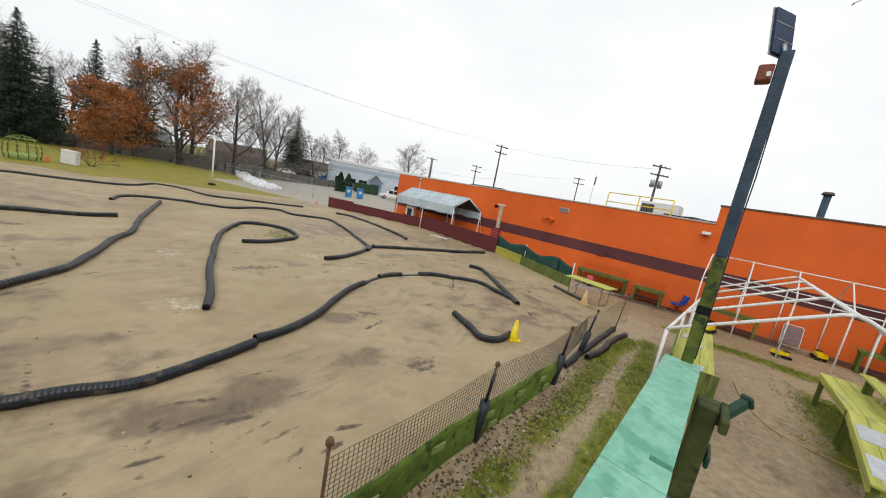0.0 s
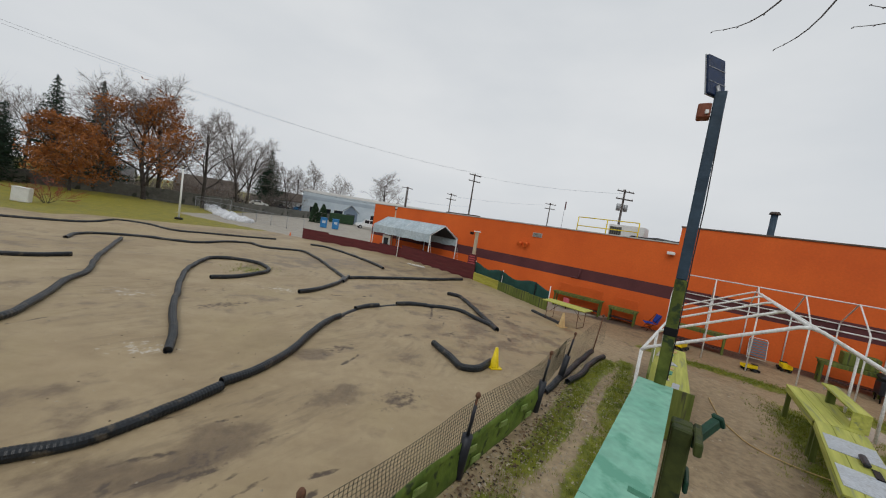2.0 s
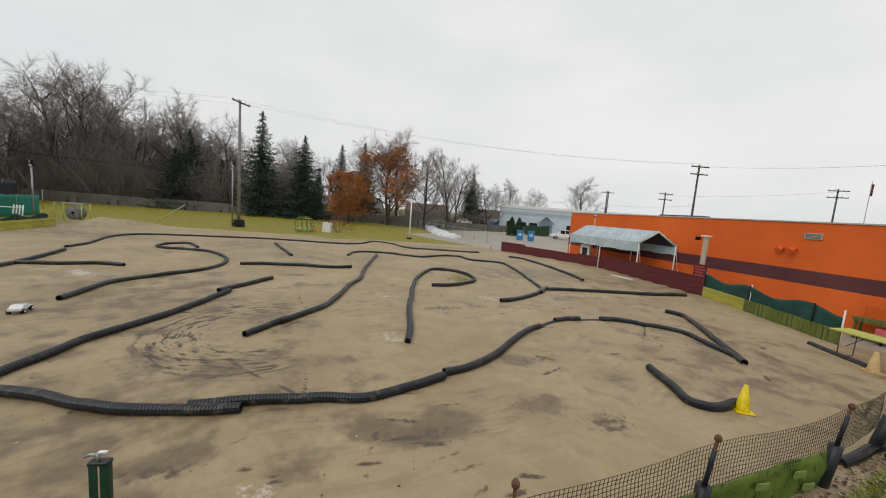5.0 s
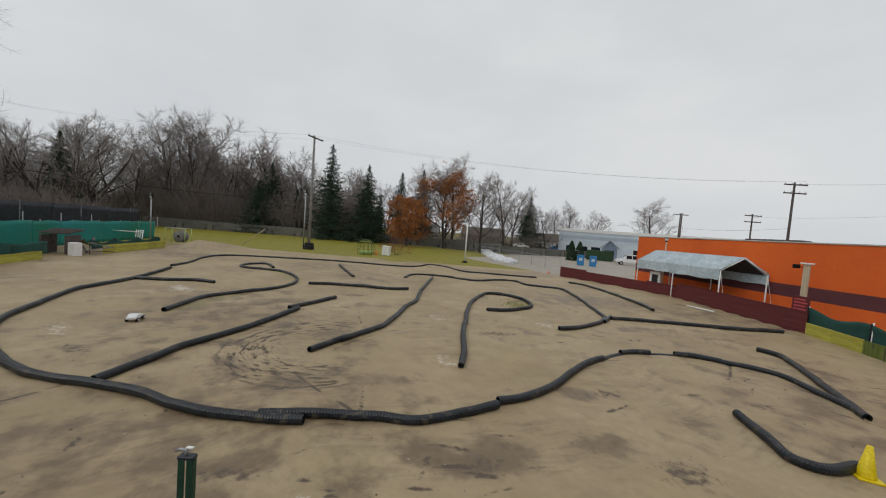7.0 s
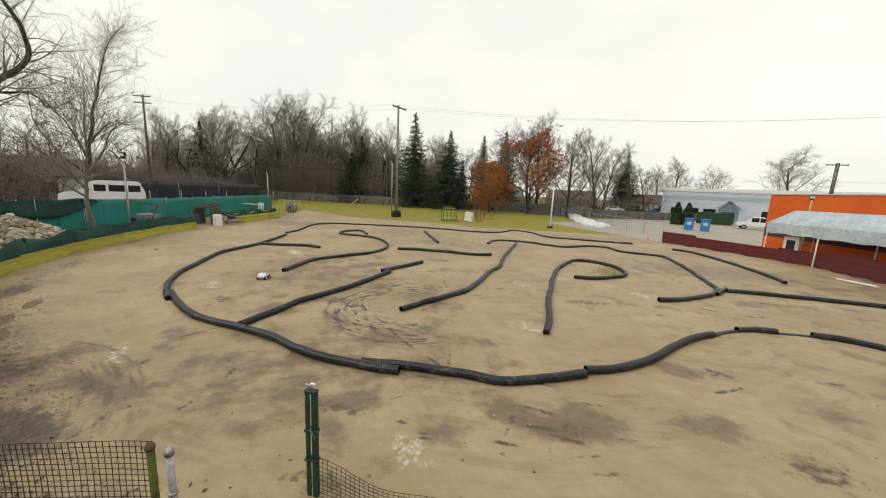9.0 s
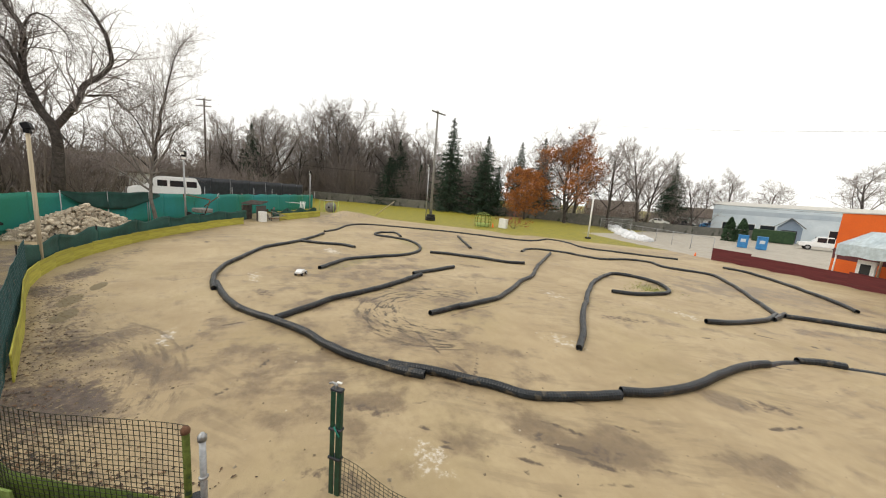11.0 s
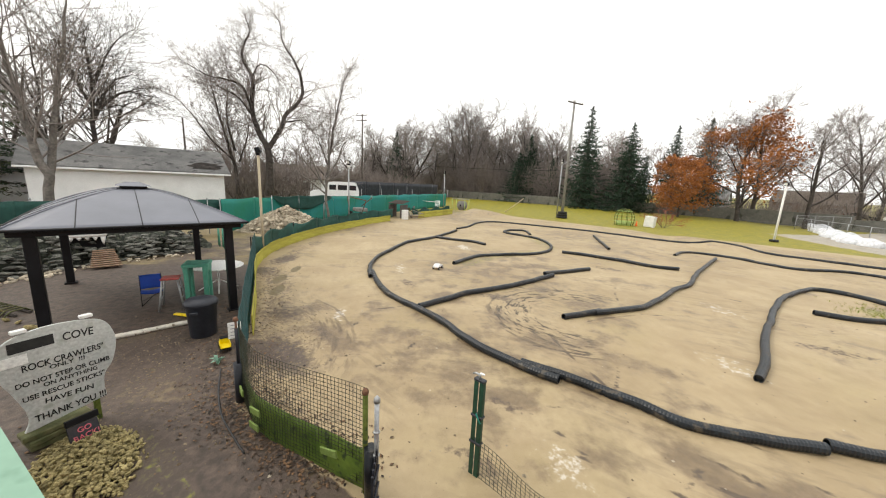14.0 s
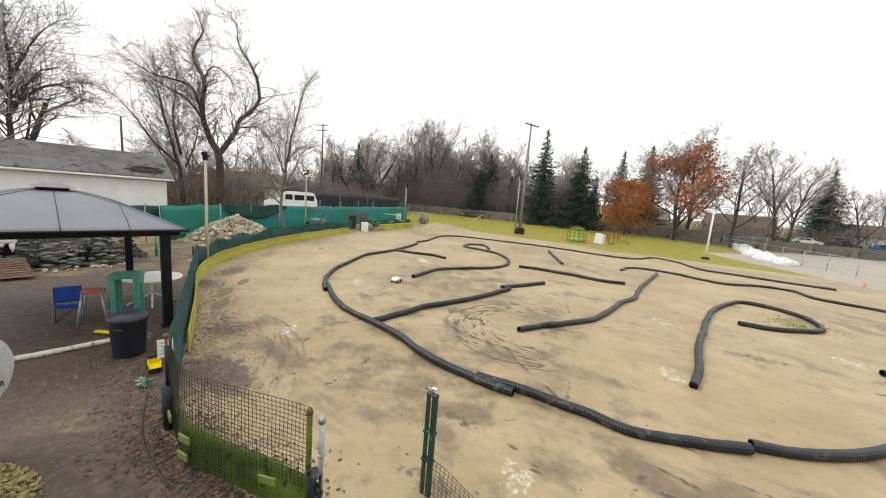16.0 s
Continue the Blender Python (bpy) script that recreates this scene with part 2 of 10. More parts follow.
M_stone = surf("pale_rubble_stone", (0.33, 0.275, 0.2), (0.66, 0.575, 0.45), 3, 0.9, 0.4, 16, vary=0.3)
M_cobble = surf("yellow_tan_cobble", (0.13, 0.1, 0.035), (0.52, 0.43, 0.21), 7, 0.85, 0.35, 30, vary=0.4)
M_rock = surf("dark_sculpted_rock", (0.01, 0.012, 0.011), (0.1, 0.11, 0.085), 5.0, 0.85, 1.0, 9, speck=(0.14, 0.145, 0.1), grit=0.5)
M_greyrock = surf("grey_fieldstone", (0.04, 0.042, 0.038), (0.22, 0.215, 0.185), 5, 0.9, 0.8, 12, vary=0.6)
M_mosslog = surf("mossy_log", (0.07, 0.08, 0.03), (0.17, 0.16, 0.08), 4, 0.9, 0.6, 14)
M_log = surf("bleached_log", (0.5, 0.46, 0.4), (0.72, 0.68, 0.6), 5, 0.85, 0.4, 14, speck=(0.2, 0.14, 0.09))
M_rampwood = planks("brown_ramp_slats", (0.20, 0.12, 0.075), (0.32, 0.21, 0.14), "X", 12, 0.8, 0.15)
M_bark = surf("grey_brown_bark", (0.035, 0.03, 0.027), (0.095, 0.08, 0.072), 3, 0.9, 0.5, 12)
M_twig = surf("brown_grey_twigs", (0.165, 0.143, 0.134), (0.285, 0.25, 0.235), 2, 0.9, 0.0)
M_greytwig = surf("pale_grey_twigs", (0.17, 0.15, 0.14), (0.3, 0.27, 0.25), 2, 0.9, 0.0)
M_twigred = surf("reddish_twigs", (0.16, 0.134, 0.124), (0.3, 0.256, 0.235), 2, 0.9, 0.0)
M_greybark = surf("smooth_grey_bark", (0.1, 0.09, 0.08), (0.21, 0.19, 0.17), 3, 0.9, 0.4, 12)
M_needle = surf("dark_spruce_needles", (0.011, 0.032, 0.018), (0.036, 0.07, 0.04), 1.5, 0.8, 0.0)
M_pine = surf("yellow_green_pine_needles", (0.012, 0.03, 0.014), (0.1, 0.115, 0.03), 0.5, 0.8, 0.0, low=0.45, high=0.72)
M_oakleaf = surf("rust_brown_oak_leaves", (0.23, 0.075, 0.02), (0.52, 0.2, 0.055), 1.2, 0.8, 0.0)
M_leaf = surf("fallen_brown_leaves", (0.035, 0.026, 0.022), (0.27, 0.15, 0.075), 13, 0.8, 0.0, low=0.44, high=0.7)
M_redbush = surf("red_dogwood_twigs", (0.22, 0.05, 0.04), (0.34, 0.1, 0.07), 3, 0.8, 0.0)
M_hedge = surf("dark_green_cedar", (0.015, 0.045, 0.02), (0.04, 0.08, 0.035), 2, 0.85, 0.4, 8)
M_lime = surf("lime_plastic", (0.3, 0.42, 0.12), (0.42, 0.52, 0.2), 3, 0.5, 0.05)
M_grit = surf("dark_soil_clods", (0.13, 0.1, 0.068), (0.27, 0.21, 0.145), 4, 0.95, 0.5, 14)
M_webbing = surf("slate_webbing", (0.10, 0.14, 0.17), (0.18, 0.23, 0.26), 6, 0.8, 0.2)
M_pink = surf("pink_red_plastic", (0.6, 0.1, 0.14), (0.66, 0.16, 0.2), 4, 0.5, 0.05)
M_grass = surf("winter_grass_blades", (0.1, 0.14, 0.012), (0.3, 0.31, 0.04), 1.5, 0.85, 0.0)

glass = bpy.data.materials.new("dark_window_glass")
glass.use_nodes = True
_g = glass.node_tree.nodes["Principled BSDF"]
_g.inputs["Base Color"].default_value, _g.inputs["Roughness"].default_value = (0.02, 0.025, 0.03, 1), 0.06
M_glass = glass


def ground_material():
    m = bpy.data.materials.new("track_clay_grass_and_yard_soil")
    m.use_nodes = True
    t = m.node_tree
    b = t.nodes["Principled BSDF"]
    co = t.nodes.new("ShaderNodeTexCoord")

    def noise_node(scale, detail=6.0, rough=0.6):
        n = t.nodes.new("ShaderNodeTexNoise")
        n.inputs["Scale"].default_value, n.inputs["Detail"].default_value, n.inputs["Roughness"].default_value = scale, detail, rough
        t.links.new(co.outputs["Object"], n.inputs["Vector"])
        return n.outputs[0]

    def ramp(src, p0, c0, p1, c1):
        r = t.nodes.new("ShaderNodeValToRGB")
        r.color_ramp.elements[0].position, r.color_ramp.elements[0].color = p0, rgb(c0)
        r.color_ramp.elements[1].position, r.color_ramp.elements[1].color = p1, rgb(c1)
        t.links.new(src, r.inputs[0])
        return r.outputs[0]

    def mix(f, a, c, kind="MIX"):
        x = t.nodes.new("ShaderNodeMixRGB")
        x.blend_type = kind
        t.links.new(f, x.inputs[0])
        for sock, v in ((x.inputs[1], a), (x.inputs[2], c)):
            if isinstance(v, tuple):
                sock.default_value = rgb(v)
            else:
                t.links.new(v, sock)
        return x.outputs[0]

    def mask(name, edge, spread):
        a = t.nodes.new("ShaderNodeAttribute")
        a.attribute_name = name
        add = t.nodes.new("ShaderNodeMath")
        add.operation = "MULTIPLY_ADD"
        t.links.new(edge, add.inputs[0])
        add.inputs[1].default_value = spread
        t.links.new(a.outputs["Fac"], add.inputs[2])
        mr = t.nodes.new("ShaderNodeMapRange")
        mr.interpolation_type = "SMOOTHSTEP"
        mr.inputs["From Min"].default_value, mr.inputs["From Max"].default_value = 0.5 * spread + 0.35, 0.5 * spread + 0.65
        t.links.new(add.outputs[0], mr.inputs["Value"])
        return mr.outputs[0]

    big, mid, small, grit = noise_node(0.22), noise_node(1.3, 6.0, 0.6), noise_node(7.0, 8.0, 0.66), noise_node(60.0, 4.0, 0.7)
    smear = t.nodes.new("ShaderNodeTexNoise")
    smear.inputs["Scale"].default_value, smear.inputs["Detail"].default_value, smear.inputs["Roughness"].default_value = 1.0, 9.0, 0.7
    smear.inputs["Distortion"].default_value = 0.9
    sm = t.nodes.new("ShaderNodeMapping")
    sm.inputs["Rotation"].default_value, sm.inputs["Scale"].default_value = (0, 0, radians(52)), (0.45, 2.6, 1.0)
    t.links.new(co.outputs["Object"], sm.inputs[0])
    t.links.new(sm.outputs[0], smear.inputs["Vector"])
    smear = smear.outputs[0]
    clay = ramp(mid, 0.28, (0.325, 0.25, 0.158), 0.72, (0.475, 0.38, 0.25))
    pale = ramp(small, 0.28, (0.385, 0.308, 0.2), 0.72, (0.505, 0.412, 0.278))
    clay = mix(ramp(big, 0.4, (0, 0, 0), 0.62, (1, 1, 1)), clay, pale)
    clay = mix(ramp(smear, 0.52, (0, 0, 0), 0.78, (0.3, 0.3, 0.3)), clay, (0.212, 0.157, 0.102))
    clay = mix(ramp(smear, 0.26, (0.34, 0.34, 0.34), 0.44, (0, 0, 0)), clay, (0.530, 0.440, 0.297))
    clay = mix(ramp(noise_node(0.45, 4.0, 0.55), 0.42, (0, 0, 0), 0.62, (0.55, 0.55, 0.55)), clay, ramp(mid, 0.3, (0.25, 0.185, 0.113), 0.72, (0.34, 0.258, 0.16)))
    clay = mix(ramp(noise_node(0.31, 4.0, 0.6), 0.5, (0, 0, 0), 0.68, (0.5, 0.5, 0.5)), clay, ramp(mid, 0.3, (0.3, 0.24, 0.135), 0.72, (0.4, 0.325, 0.19)))
    damp = mask("damp", mid, 1.3)
    clay = mix(damp, clay, ramp(small, 0.3, (0.15, 0.11, 0.07), 0.72, (0.25, 0.187, 0.12)))
    clay = mix(mask("stain", small, 1.2), clay, (0.11, 0.08, 0.058))
    clay = mix(mask("salt", small, 1.9), clay, (0.6, 0.55, 0.48))

    def skids(name, cx, cy, fine, along, dark):
        """Wheel marks that curve round a centre, as far as the mark's own mask goes."""
        off = t.nodes.new("ShaderNodeVectorMath")
        off.operation = "SUBTRACT"
        off.inputs[1].default_value = (cx, cy, 0)
        t.links.new(co.outputs["Object"], off.inputs[0])
        sep = t.nodes.new("ShaderNodeSeparateXYZ")
        t.links.new(off.outputs[0], sep.inputs[0])

        def calc(kind, a, c):
            m_ = t.nodes.new("ShaderNodeMath")
            m_.operation = kind
            for sock, v in zip(m_.inputs, (a, c)):
                if isinstance(v, float):
                    sock.default_value = v
                else:
                    t.links.new(v, sock)
            return m_.outputs[0]

        r = calc("SQRT", calc("ADD", calc("MULTIPLY", sep.outputs[0], sep.outputs[0]), calc("MULTIPLY", sep.outputs[1], sep.outputs[1])), 0.0)
        a = calc("ARCTAN2", sep.outputs[1], sep.outputs[0])
        com = t.nodes.new("ShaderNodeCombineXYZ")
        t.links.new(calc("MULTIPLY", r, fine), com.inputs[0])
        t.links.new(calc("MULTIPLY", a, along), com.inputs[1])
        n = t.nodes.new("ShaderNodeTexNoise")
        n.inputs["Scale"].default_value, n.inputs["Detail"].default_value, n.inputs["Roughness"].default_value = 1.0, 5.0, 0.6
        t.links.new(com.outputs[0], n.inputs["Vector"])
        lines_ = ramp(n.outputs[0], 0.5, (0, 0, 0), 0.6, (1, 1, 1))
        at_ = t.nodes.new("ShaderNodeAttribute")
        at_.attribute_name = name
        f = calc("MULTIPLY", lines_, at_.outputs["Fac"])
        return mix(f, clay, dark)

    clay = skids("ring", -7.9, 5.0, 8.0, 4.0, (0.075, 0.056, 0.04))
    clay = skids("skid", -6.4, -5.2, 6.5, 4.0, (0.085, 0.062, 0.045))
    clay = skids("sweep", -16.0, 14.0, 5.0, 16.0, (0.12, 0.088, 0.062))
    clay = skids("swerve", 9.0, -4.0, 5.0, 16.0, (0.12, 0.088, 0.062))
    rut = mask("rut", small, 0.9)
    clay = mix(rut, clay, (0.1, 0.074, 0.053))
    soil = ramp(small, 0.3, (0.19, 0.142, 0.092), 0.72, (0.41, 0.32, 0.21))
    soil = mix(ramp(big, 0.42, (0, 0, 0), 0.6, (1, 1, 1)), soil, ramp(small, 0.3, (0.26, 0.2, 0.13), 0.7, (0.47, 0.375, 0.25)))
    soil = mix(ramp(mid, 0.58, (0, 0, 0), 0.68, (0.6, 0.6, 0.6)), soil, (0.11, 0.083, 0.06))
    mud_dark = ramp(small, 0.3, (0.022, 0.016, 0.013), 0.7, (0.135, 0.098, 0.078))
    grass = ramp(mid, 0.3, (0.15, 0.15, 0.014), 0.7, (0.36, 0.30, 0.04))
    grass = mix(ramp(small, 0.45, (0, 0, 0), 0.62, (1, 1, 1)), grass, (0.17, 0.155, 0.03))
    moss = ramp(small, 0.3, (0.04, 0.058, 0.008), 0.72, (0.27, 0.28, 0.05))
    lot = ramp(mid, 0.3, (0.29, 0.262, 0.22), 0.7, (0.42, 0.385, 0.33))
    dry = ramp(small, 0.3, (0.15, 0.115, 0.06), 0.72, (0.30, 0.235, 0.13))
    colour = mix(mask("soil", mid, 0.5), clay, soil)
    colour = mix(mask("mud_dark", small, 0.9), colour, mud_dark)
    colour = mix(mask("dry", mid, 0.8), colour, dry)
    colour = mix(mask("grass", mid, 0.5), colour, grass)
    colour = mix(mask("moss", small, 1.1), colour, moss)
    colour = mix(mask("lot", mid, 0.15), colour, lot)
    colour = mix(ramp(grit, 0.28, (0.6, 0.6, 0.6), 0.38, (0, 0, 0)), colour, (0.12, 0.093, 0.067))
    colour = mix(ramp(grit, 0.67, (0, 0, 0), 0.74, (0.5, 0.5, 0.5)), colour, (0.5, 0.44, 0.36))
    colour = mix(mask("pool", small, 0.9), colour, (0.15, 0.115, 0.055))
    dull = t.nodes.new("ShaderNodeHueSaturation")
    dull.inputs["Saturation"].default_value = 1.14
    dull.inputs["Value"].default_value = 0.92
    t.links.new(colour, dull.inputs["Color"])
    colour = dull.outputs[0]
    t.links.new(colour, b.inputs["Base Color"])
    pool = mask("pool", small, 0.9)
    wet = t.nodes.new("ShaderNodeMapRange")
    wet.inputs["To Min"].default_value, wet.inputs["To Max"].default_value = 0.64, 0.5
    t.links.new(damp, wet.inputs["Value"])
    wet2 = t.nodes.new("ShaderNodeMapRange")
    wet2.inputs["To Min"].default_value, wet2.inputs["To Max"].default_value = 1.0, 0.8
    t.links.new(pool, wet2.inputs["Value"])
    rm = t.nodes.new("ShaderNodeMath")
    rm.operation = "MULTIPLY"
    t.links.new(wet.outputs[0], rm.inputs[0])
    t.links.new(wet2.outputs[0], rm.inputs[1])
    t.links.new(rm.outputs[0], b.inputs["Roughness"])
    b.inputs["Specular IOR Level"].default_value = 0.5
    bp = t.nodes.new("ShaderNodeBump")
    bp.inputs["Strength"].default_value, bp.inputs["Distance"].default_value = 0.28, 0.05
    h = t.nodes.new("ShaderNodeMath")
    h.operation = "MULTIPLY_ADD"
    t.links.new(grit, h.inputs[0])
    h.inputs[1].default_value = 0.45
    t.links.new(small, h.inputs[2])
    dryness = t.nodes.new("ShaderNodeMath")
    dryness.operation = "SUBTRACT"
    dryness.inputs[0].default_value = 1.0
    t.links.new(pool, dryness.inputs[1])
    hm = t.nodes.new("ShaderNodeMath")
    hm.operation = "MULTIPLY"
    t.links.new(h.outputs[0], hm.inputs[0])
    t.links.new(dryness.outputs[0], hm.inputs[1])
    t.links.new(hm.outputs[0], bp.inputs["Height"])
    t.links.new(bp.outputs[0], b.inputs["Normal"])
    return m


M_ground = ground_material()


# ---- mesh helpers ----
def finish(bm, name, mat, smooth=False):
    me = bpy.data.meshes.new(name)
    bm.to_mesh(me)
    bm.free()
    me.materials.append(mat)
    if smooth:
        me.shade_smooth()
    return me


def part(name, bm, mat, parent, label="", smooth=False):
    """Links a bmesh, or a finished mesh, as one object under a thing or a part."""
    me = bm if isinstance(bm, bpy.types.Mesh) else finish(bm, name, mat, smooth)
    ob = new(name, me)
    ob.parent = parent
    if label:
        ob["label"] = label
    return ob


def thing(name, m, label, category, group="", kind=""):
    return tagged(_placed(new(name), m), label, category, group, kind)


def _placed(ob, m):
    ob.matrix_world = m if isinstance(m, Matrix) else pose(*m)
    if ob.type == "EMPTY":
        ob.empty_display_size = 0.1
    return ob


def solid(name, bm, mat, m, label, category, group="", kind="", smooth=False):
    """A thing of one mesh."""
    me = bm if isinstance(bm, bpy.types.Mesh) else finish(bm, name, mat, smooth)
    return tagged(_placed(new(name, me), m), label, category, group, kind)


def box(bm, x0, y0, z0, x1, y1, z1, bevel=0.0, m=None):
    r = bmesh.ops.create_cube(bm, size=1.0)
    vs = r["verts"]
    for v in vs:
        v.co = Vector(((x0 + x1) / 2 + v.co.x * (x1 - x0), (y0 + y1) / 2 + v.co.y * (y1 - y0), (z0 + z1) / 2 + v.co.z * (z1 - z0)))
        if m:
            v.co = m @ v.co
    if bevel:
        es = list({e for v in vs for e in v.link_edges})
        bmesh.ops.bevel(bm, geom=es, offset=bevel, segments=1, affect="EDGES")
    return bm


def boxm(*a, **k):
    return box(bmesh.new(), *a, **k)


def rod(bm, p, q, r, r2=None, seg=8, caps=True):
    """A straight round bar from p to q."""
    p, q = Vector(p), Vector(q)
    r2 = r if r2 is None else r2
    d = (q - p).normalized()
    u = d.orthogonal().normalized()
    v = d.cross(u)
    rings = []
    for c, rr in ((p, r), (q, r2)):
        rings.append([bm.verts.new(c + rr * (math.cos(a) * u + math.sin(a) * v)) for a in (2 * math.pi * i / seg for i in range(seg))])
    for i in range(seg):
        j = (i + 1) % seg
        f = bm.faces.new((rings[0][i], rings[0][j], rings[1][j], rings[1][i]))
        f.smooth = True
    if caps:
        bm.faces.new(list(reversed(rings[0])))
        bm.faces.new(rings[1])
    return bm


def bent(bm, pts, r, seg=8, smooth=True):
    """A round tube through points."""
    pts = [Vector(p) for p in pts]
    rings, u = [], None
    for i, c in enumerate(pts):
        d = (pts[min(i + 1, len(pts) - 1)] - pts[max(i - 1, 0)]).normalized()
        u = d.orthogonal().normalized() if u is None else (u - u.dot(d) * d).normalized()
        v = d.cross(u)
        rr = r[i] if isinstance(r, (list, tuple)) else r
        rings.append([bm.verts.new(c + rr * (math.cos(a) * u + math.sin(a) * v)) for a in (2 * math.pi * k / seg for k in range(seg))])
    for a, b in zip(rings, rings[1:]):
        for k in range(seg):
            f = bm.faces.new((a[k], a[(k + 1) % seg], b[(k + 1) % seg], b[k]))
            f.smooth = smooth
    bm.faces.new(list(reversed(rings[0])))
    bm.faces.new(rings[-1])
    return bm


def lathe(bm, profile, seg=20, m=None):
    """A turned form from (radius, height) pairs."""
    rings = []
    for r, z in profile:
        rings.append([bm.verts.new((m or Matrix()) @ Vector((r * math.cos(2 * math.pi * k / seg), r * math.sin(2 * math.pi * k / seg), z))) for k in range(seg)])
    for a, b in zip(rings, rings[1:]):
        for k in range(seg):
            f = bm.faces.new((a[k], a[(k + 1) % seg], b[(k + 1) % seg], b[k]))
            f.smooth = True
    bm.faces.new(list(reversed(rings[0])))
    bm.faces.new(rings[-1])
    return bm


def spline(pts, step):
    """Points at even steps along a smooth curve through pts."""
    p = [np.array(q, float) for q in pts]
    p = [2 * p[0] - p[1]] + p + [2 * p[-1] - p[-2]]
    fine = []
    for i in range(1, len(p) - 2):
        for u in np.linspace(0, 1, 24, endpoint=False):
            a, b, c, d = p[i - 1], p[i], p[i + 1], p[i + 2]
            fine.append(0.5 * (2 * b + (c - a) * u + (2 * a - 5 * b + 4 * c - d) * u * u + (3 * b - a - 3 * c + d) * u ** 3))
    fine.append(p[-2])
    fine = np.array(fine)
    s = np.r_[0, np.cumsum(np.linalg.norm(np.diff(fine, axis=0), axis=1))]
    n = max(2, int(round(s[-1] / step)) + 1)
    at = np.linspace(0, s[-1], n)
    return np.stack([np.interp(at, s, fine[:, k]) for k in range(fine.shape[1])], 1)


def raw(name, verts, faces, mat, smooth=False):
    me = bpy.data.meshes.new(name)
    me.from_pydata([tuple(v) for v in verts], [], [tuple(f) for f in faces])
    me.materials.append(mat)
    if smooth:
        me.shade_smooth()
    return me


# ---- terrain ----
def step01(a, b, x):
    u = np.clip((x - a) / (b - a), 0, 1)
    return u * u * (3 - 2 * u)


WALL_N = np.array([math.sin(radians(40)), math.cos(radians(40))])
WALL_D = np.array([math.cos(radians(40)), -math.sin(radians(40))])
WALL_C = 20.6
EDGE = (((-11.4, 30.6), (-2.7, 27.2)), ((-2.7, 27.2), (2.8, 20.9)), ((2.8, 20.9), (5.5, 15.8)))


def beyond_edge(x, y):
    s = np.full(np.shape(x), -1e9)
    for (ax, ay), (bx, by) in EDGE:
        l = math.hypot(bx - ax, by - ay)
        dx, dy = (bx - ax) / l, (by - ay) / l
        s = np.maximum(s, -(x - ax) * dy + (y - ay) * dx)
    return s


def level(x, y):
    x, y = np.asarray(x, float), np.asarray(y, float)
    p = step01(-0.1, 0.9, beyond_edge(x, y))
    w = x * WALL_N[0] + y * WALL_N[1]
    return 0.2 * step01(12, 20, w) * (1 - p) - 0.4 * step01(9, 19, w) * p


# ---- ground ----
def lines(lo, hi, dense_lo, dense_hi, fine, coarse):
    """Grid lines: dense in the middle, wider towards the horizon."""
    mid = np.arange(dense_lo, dense_hi + fine / 2, fine)
    left = np.arange(dense_lo - coarse, lo, -coarse)[::-1]
    right = np.arange(dense_hi + coarse, hi, coarse)
    far = np.array([8, 20, 45, 90, 180, 400, 900, 2000.0])
    return np.r_[(left[0] - far)[::-1], left, mid, right, right[-1] + far]


def line_side(x, y, ax, ay, bx, by):
    """Distance to the left of the line from a to b."""
    l = math.hypot(bx - ax, by - ay)
    return (-(x - ax) * (by - ay) + (y - ay) * (bx - ax)) / l


def near_path(x, y, pts):
    d = np.full(x.shape, 1e9)
    for (ax, ay), (bx, by) in zip(pts, pts[1:]):
        vx, vy = bx - ax, by - ay
        u = np.clip(((x - ax) * vx + (y - ay) * vy) / (vx * vx + vy * vy), 0, 1)
        d = np.minimum(d, np.hypot(x - ax - u * vx, y - ay - u * vy))
    return d


def wave(x, y, s, seed):
    """Cheap smooth waves from sines, between 0 and 1."""
    rs = np.random.RandomState(seed)
    v = np.zeros(x.shape)
    for k in range(9):
        a, f, ph = rs.uniform(0, 6.28), s * rs.uniform(0.6, 2.2), rs.uniform(0, 6.28)
        v += np.sin(f * (x * math.cos(a) + y * math.sin(a)) + ph)
    return 0.5 + v / 9


FENCE_R = [(-3.28, 0.86), (-0.63, 2.6), (0.84, 4.5), (2.47, 6.45), (3.55, 8.05), (5.5, 10.45)]
FENCE_L = [(-3.17, -0.36), (-3.52, -0.85), (-3.9, -1.4), (-4.3, -1.88), (-4.95, -2.27), (-5.6, -2.5), (-9.5, -3.75), (-13.6, -5.05)]
FENCE_FAR = [(-13.6, -5.05), (-17.5, -5.0), (-22.0, -3.7), (-26.0, -1.8), (-30.2, 1.0), (-34.0, 3.9), (-38.0, 7.1)]


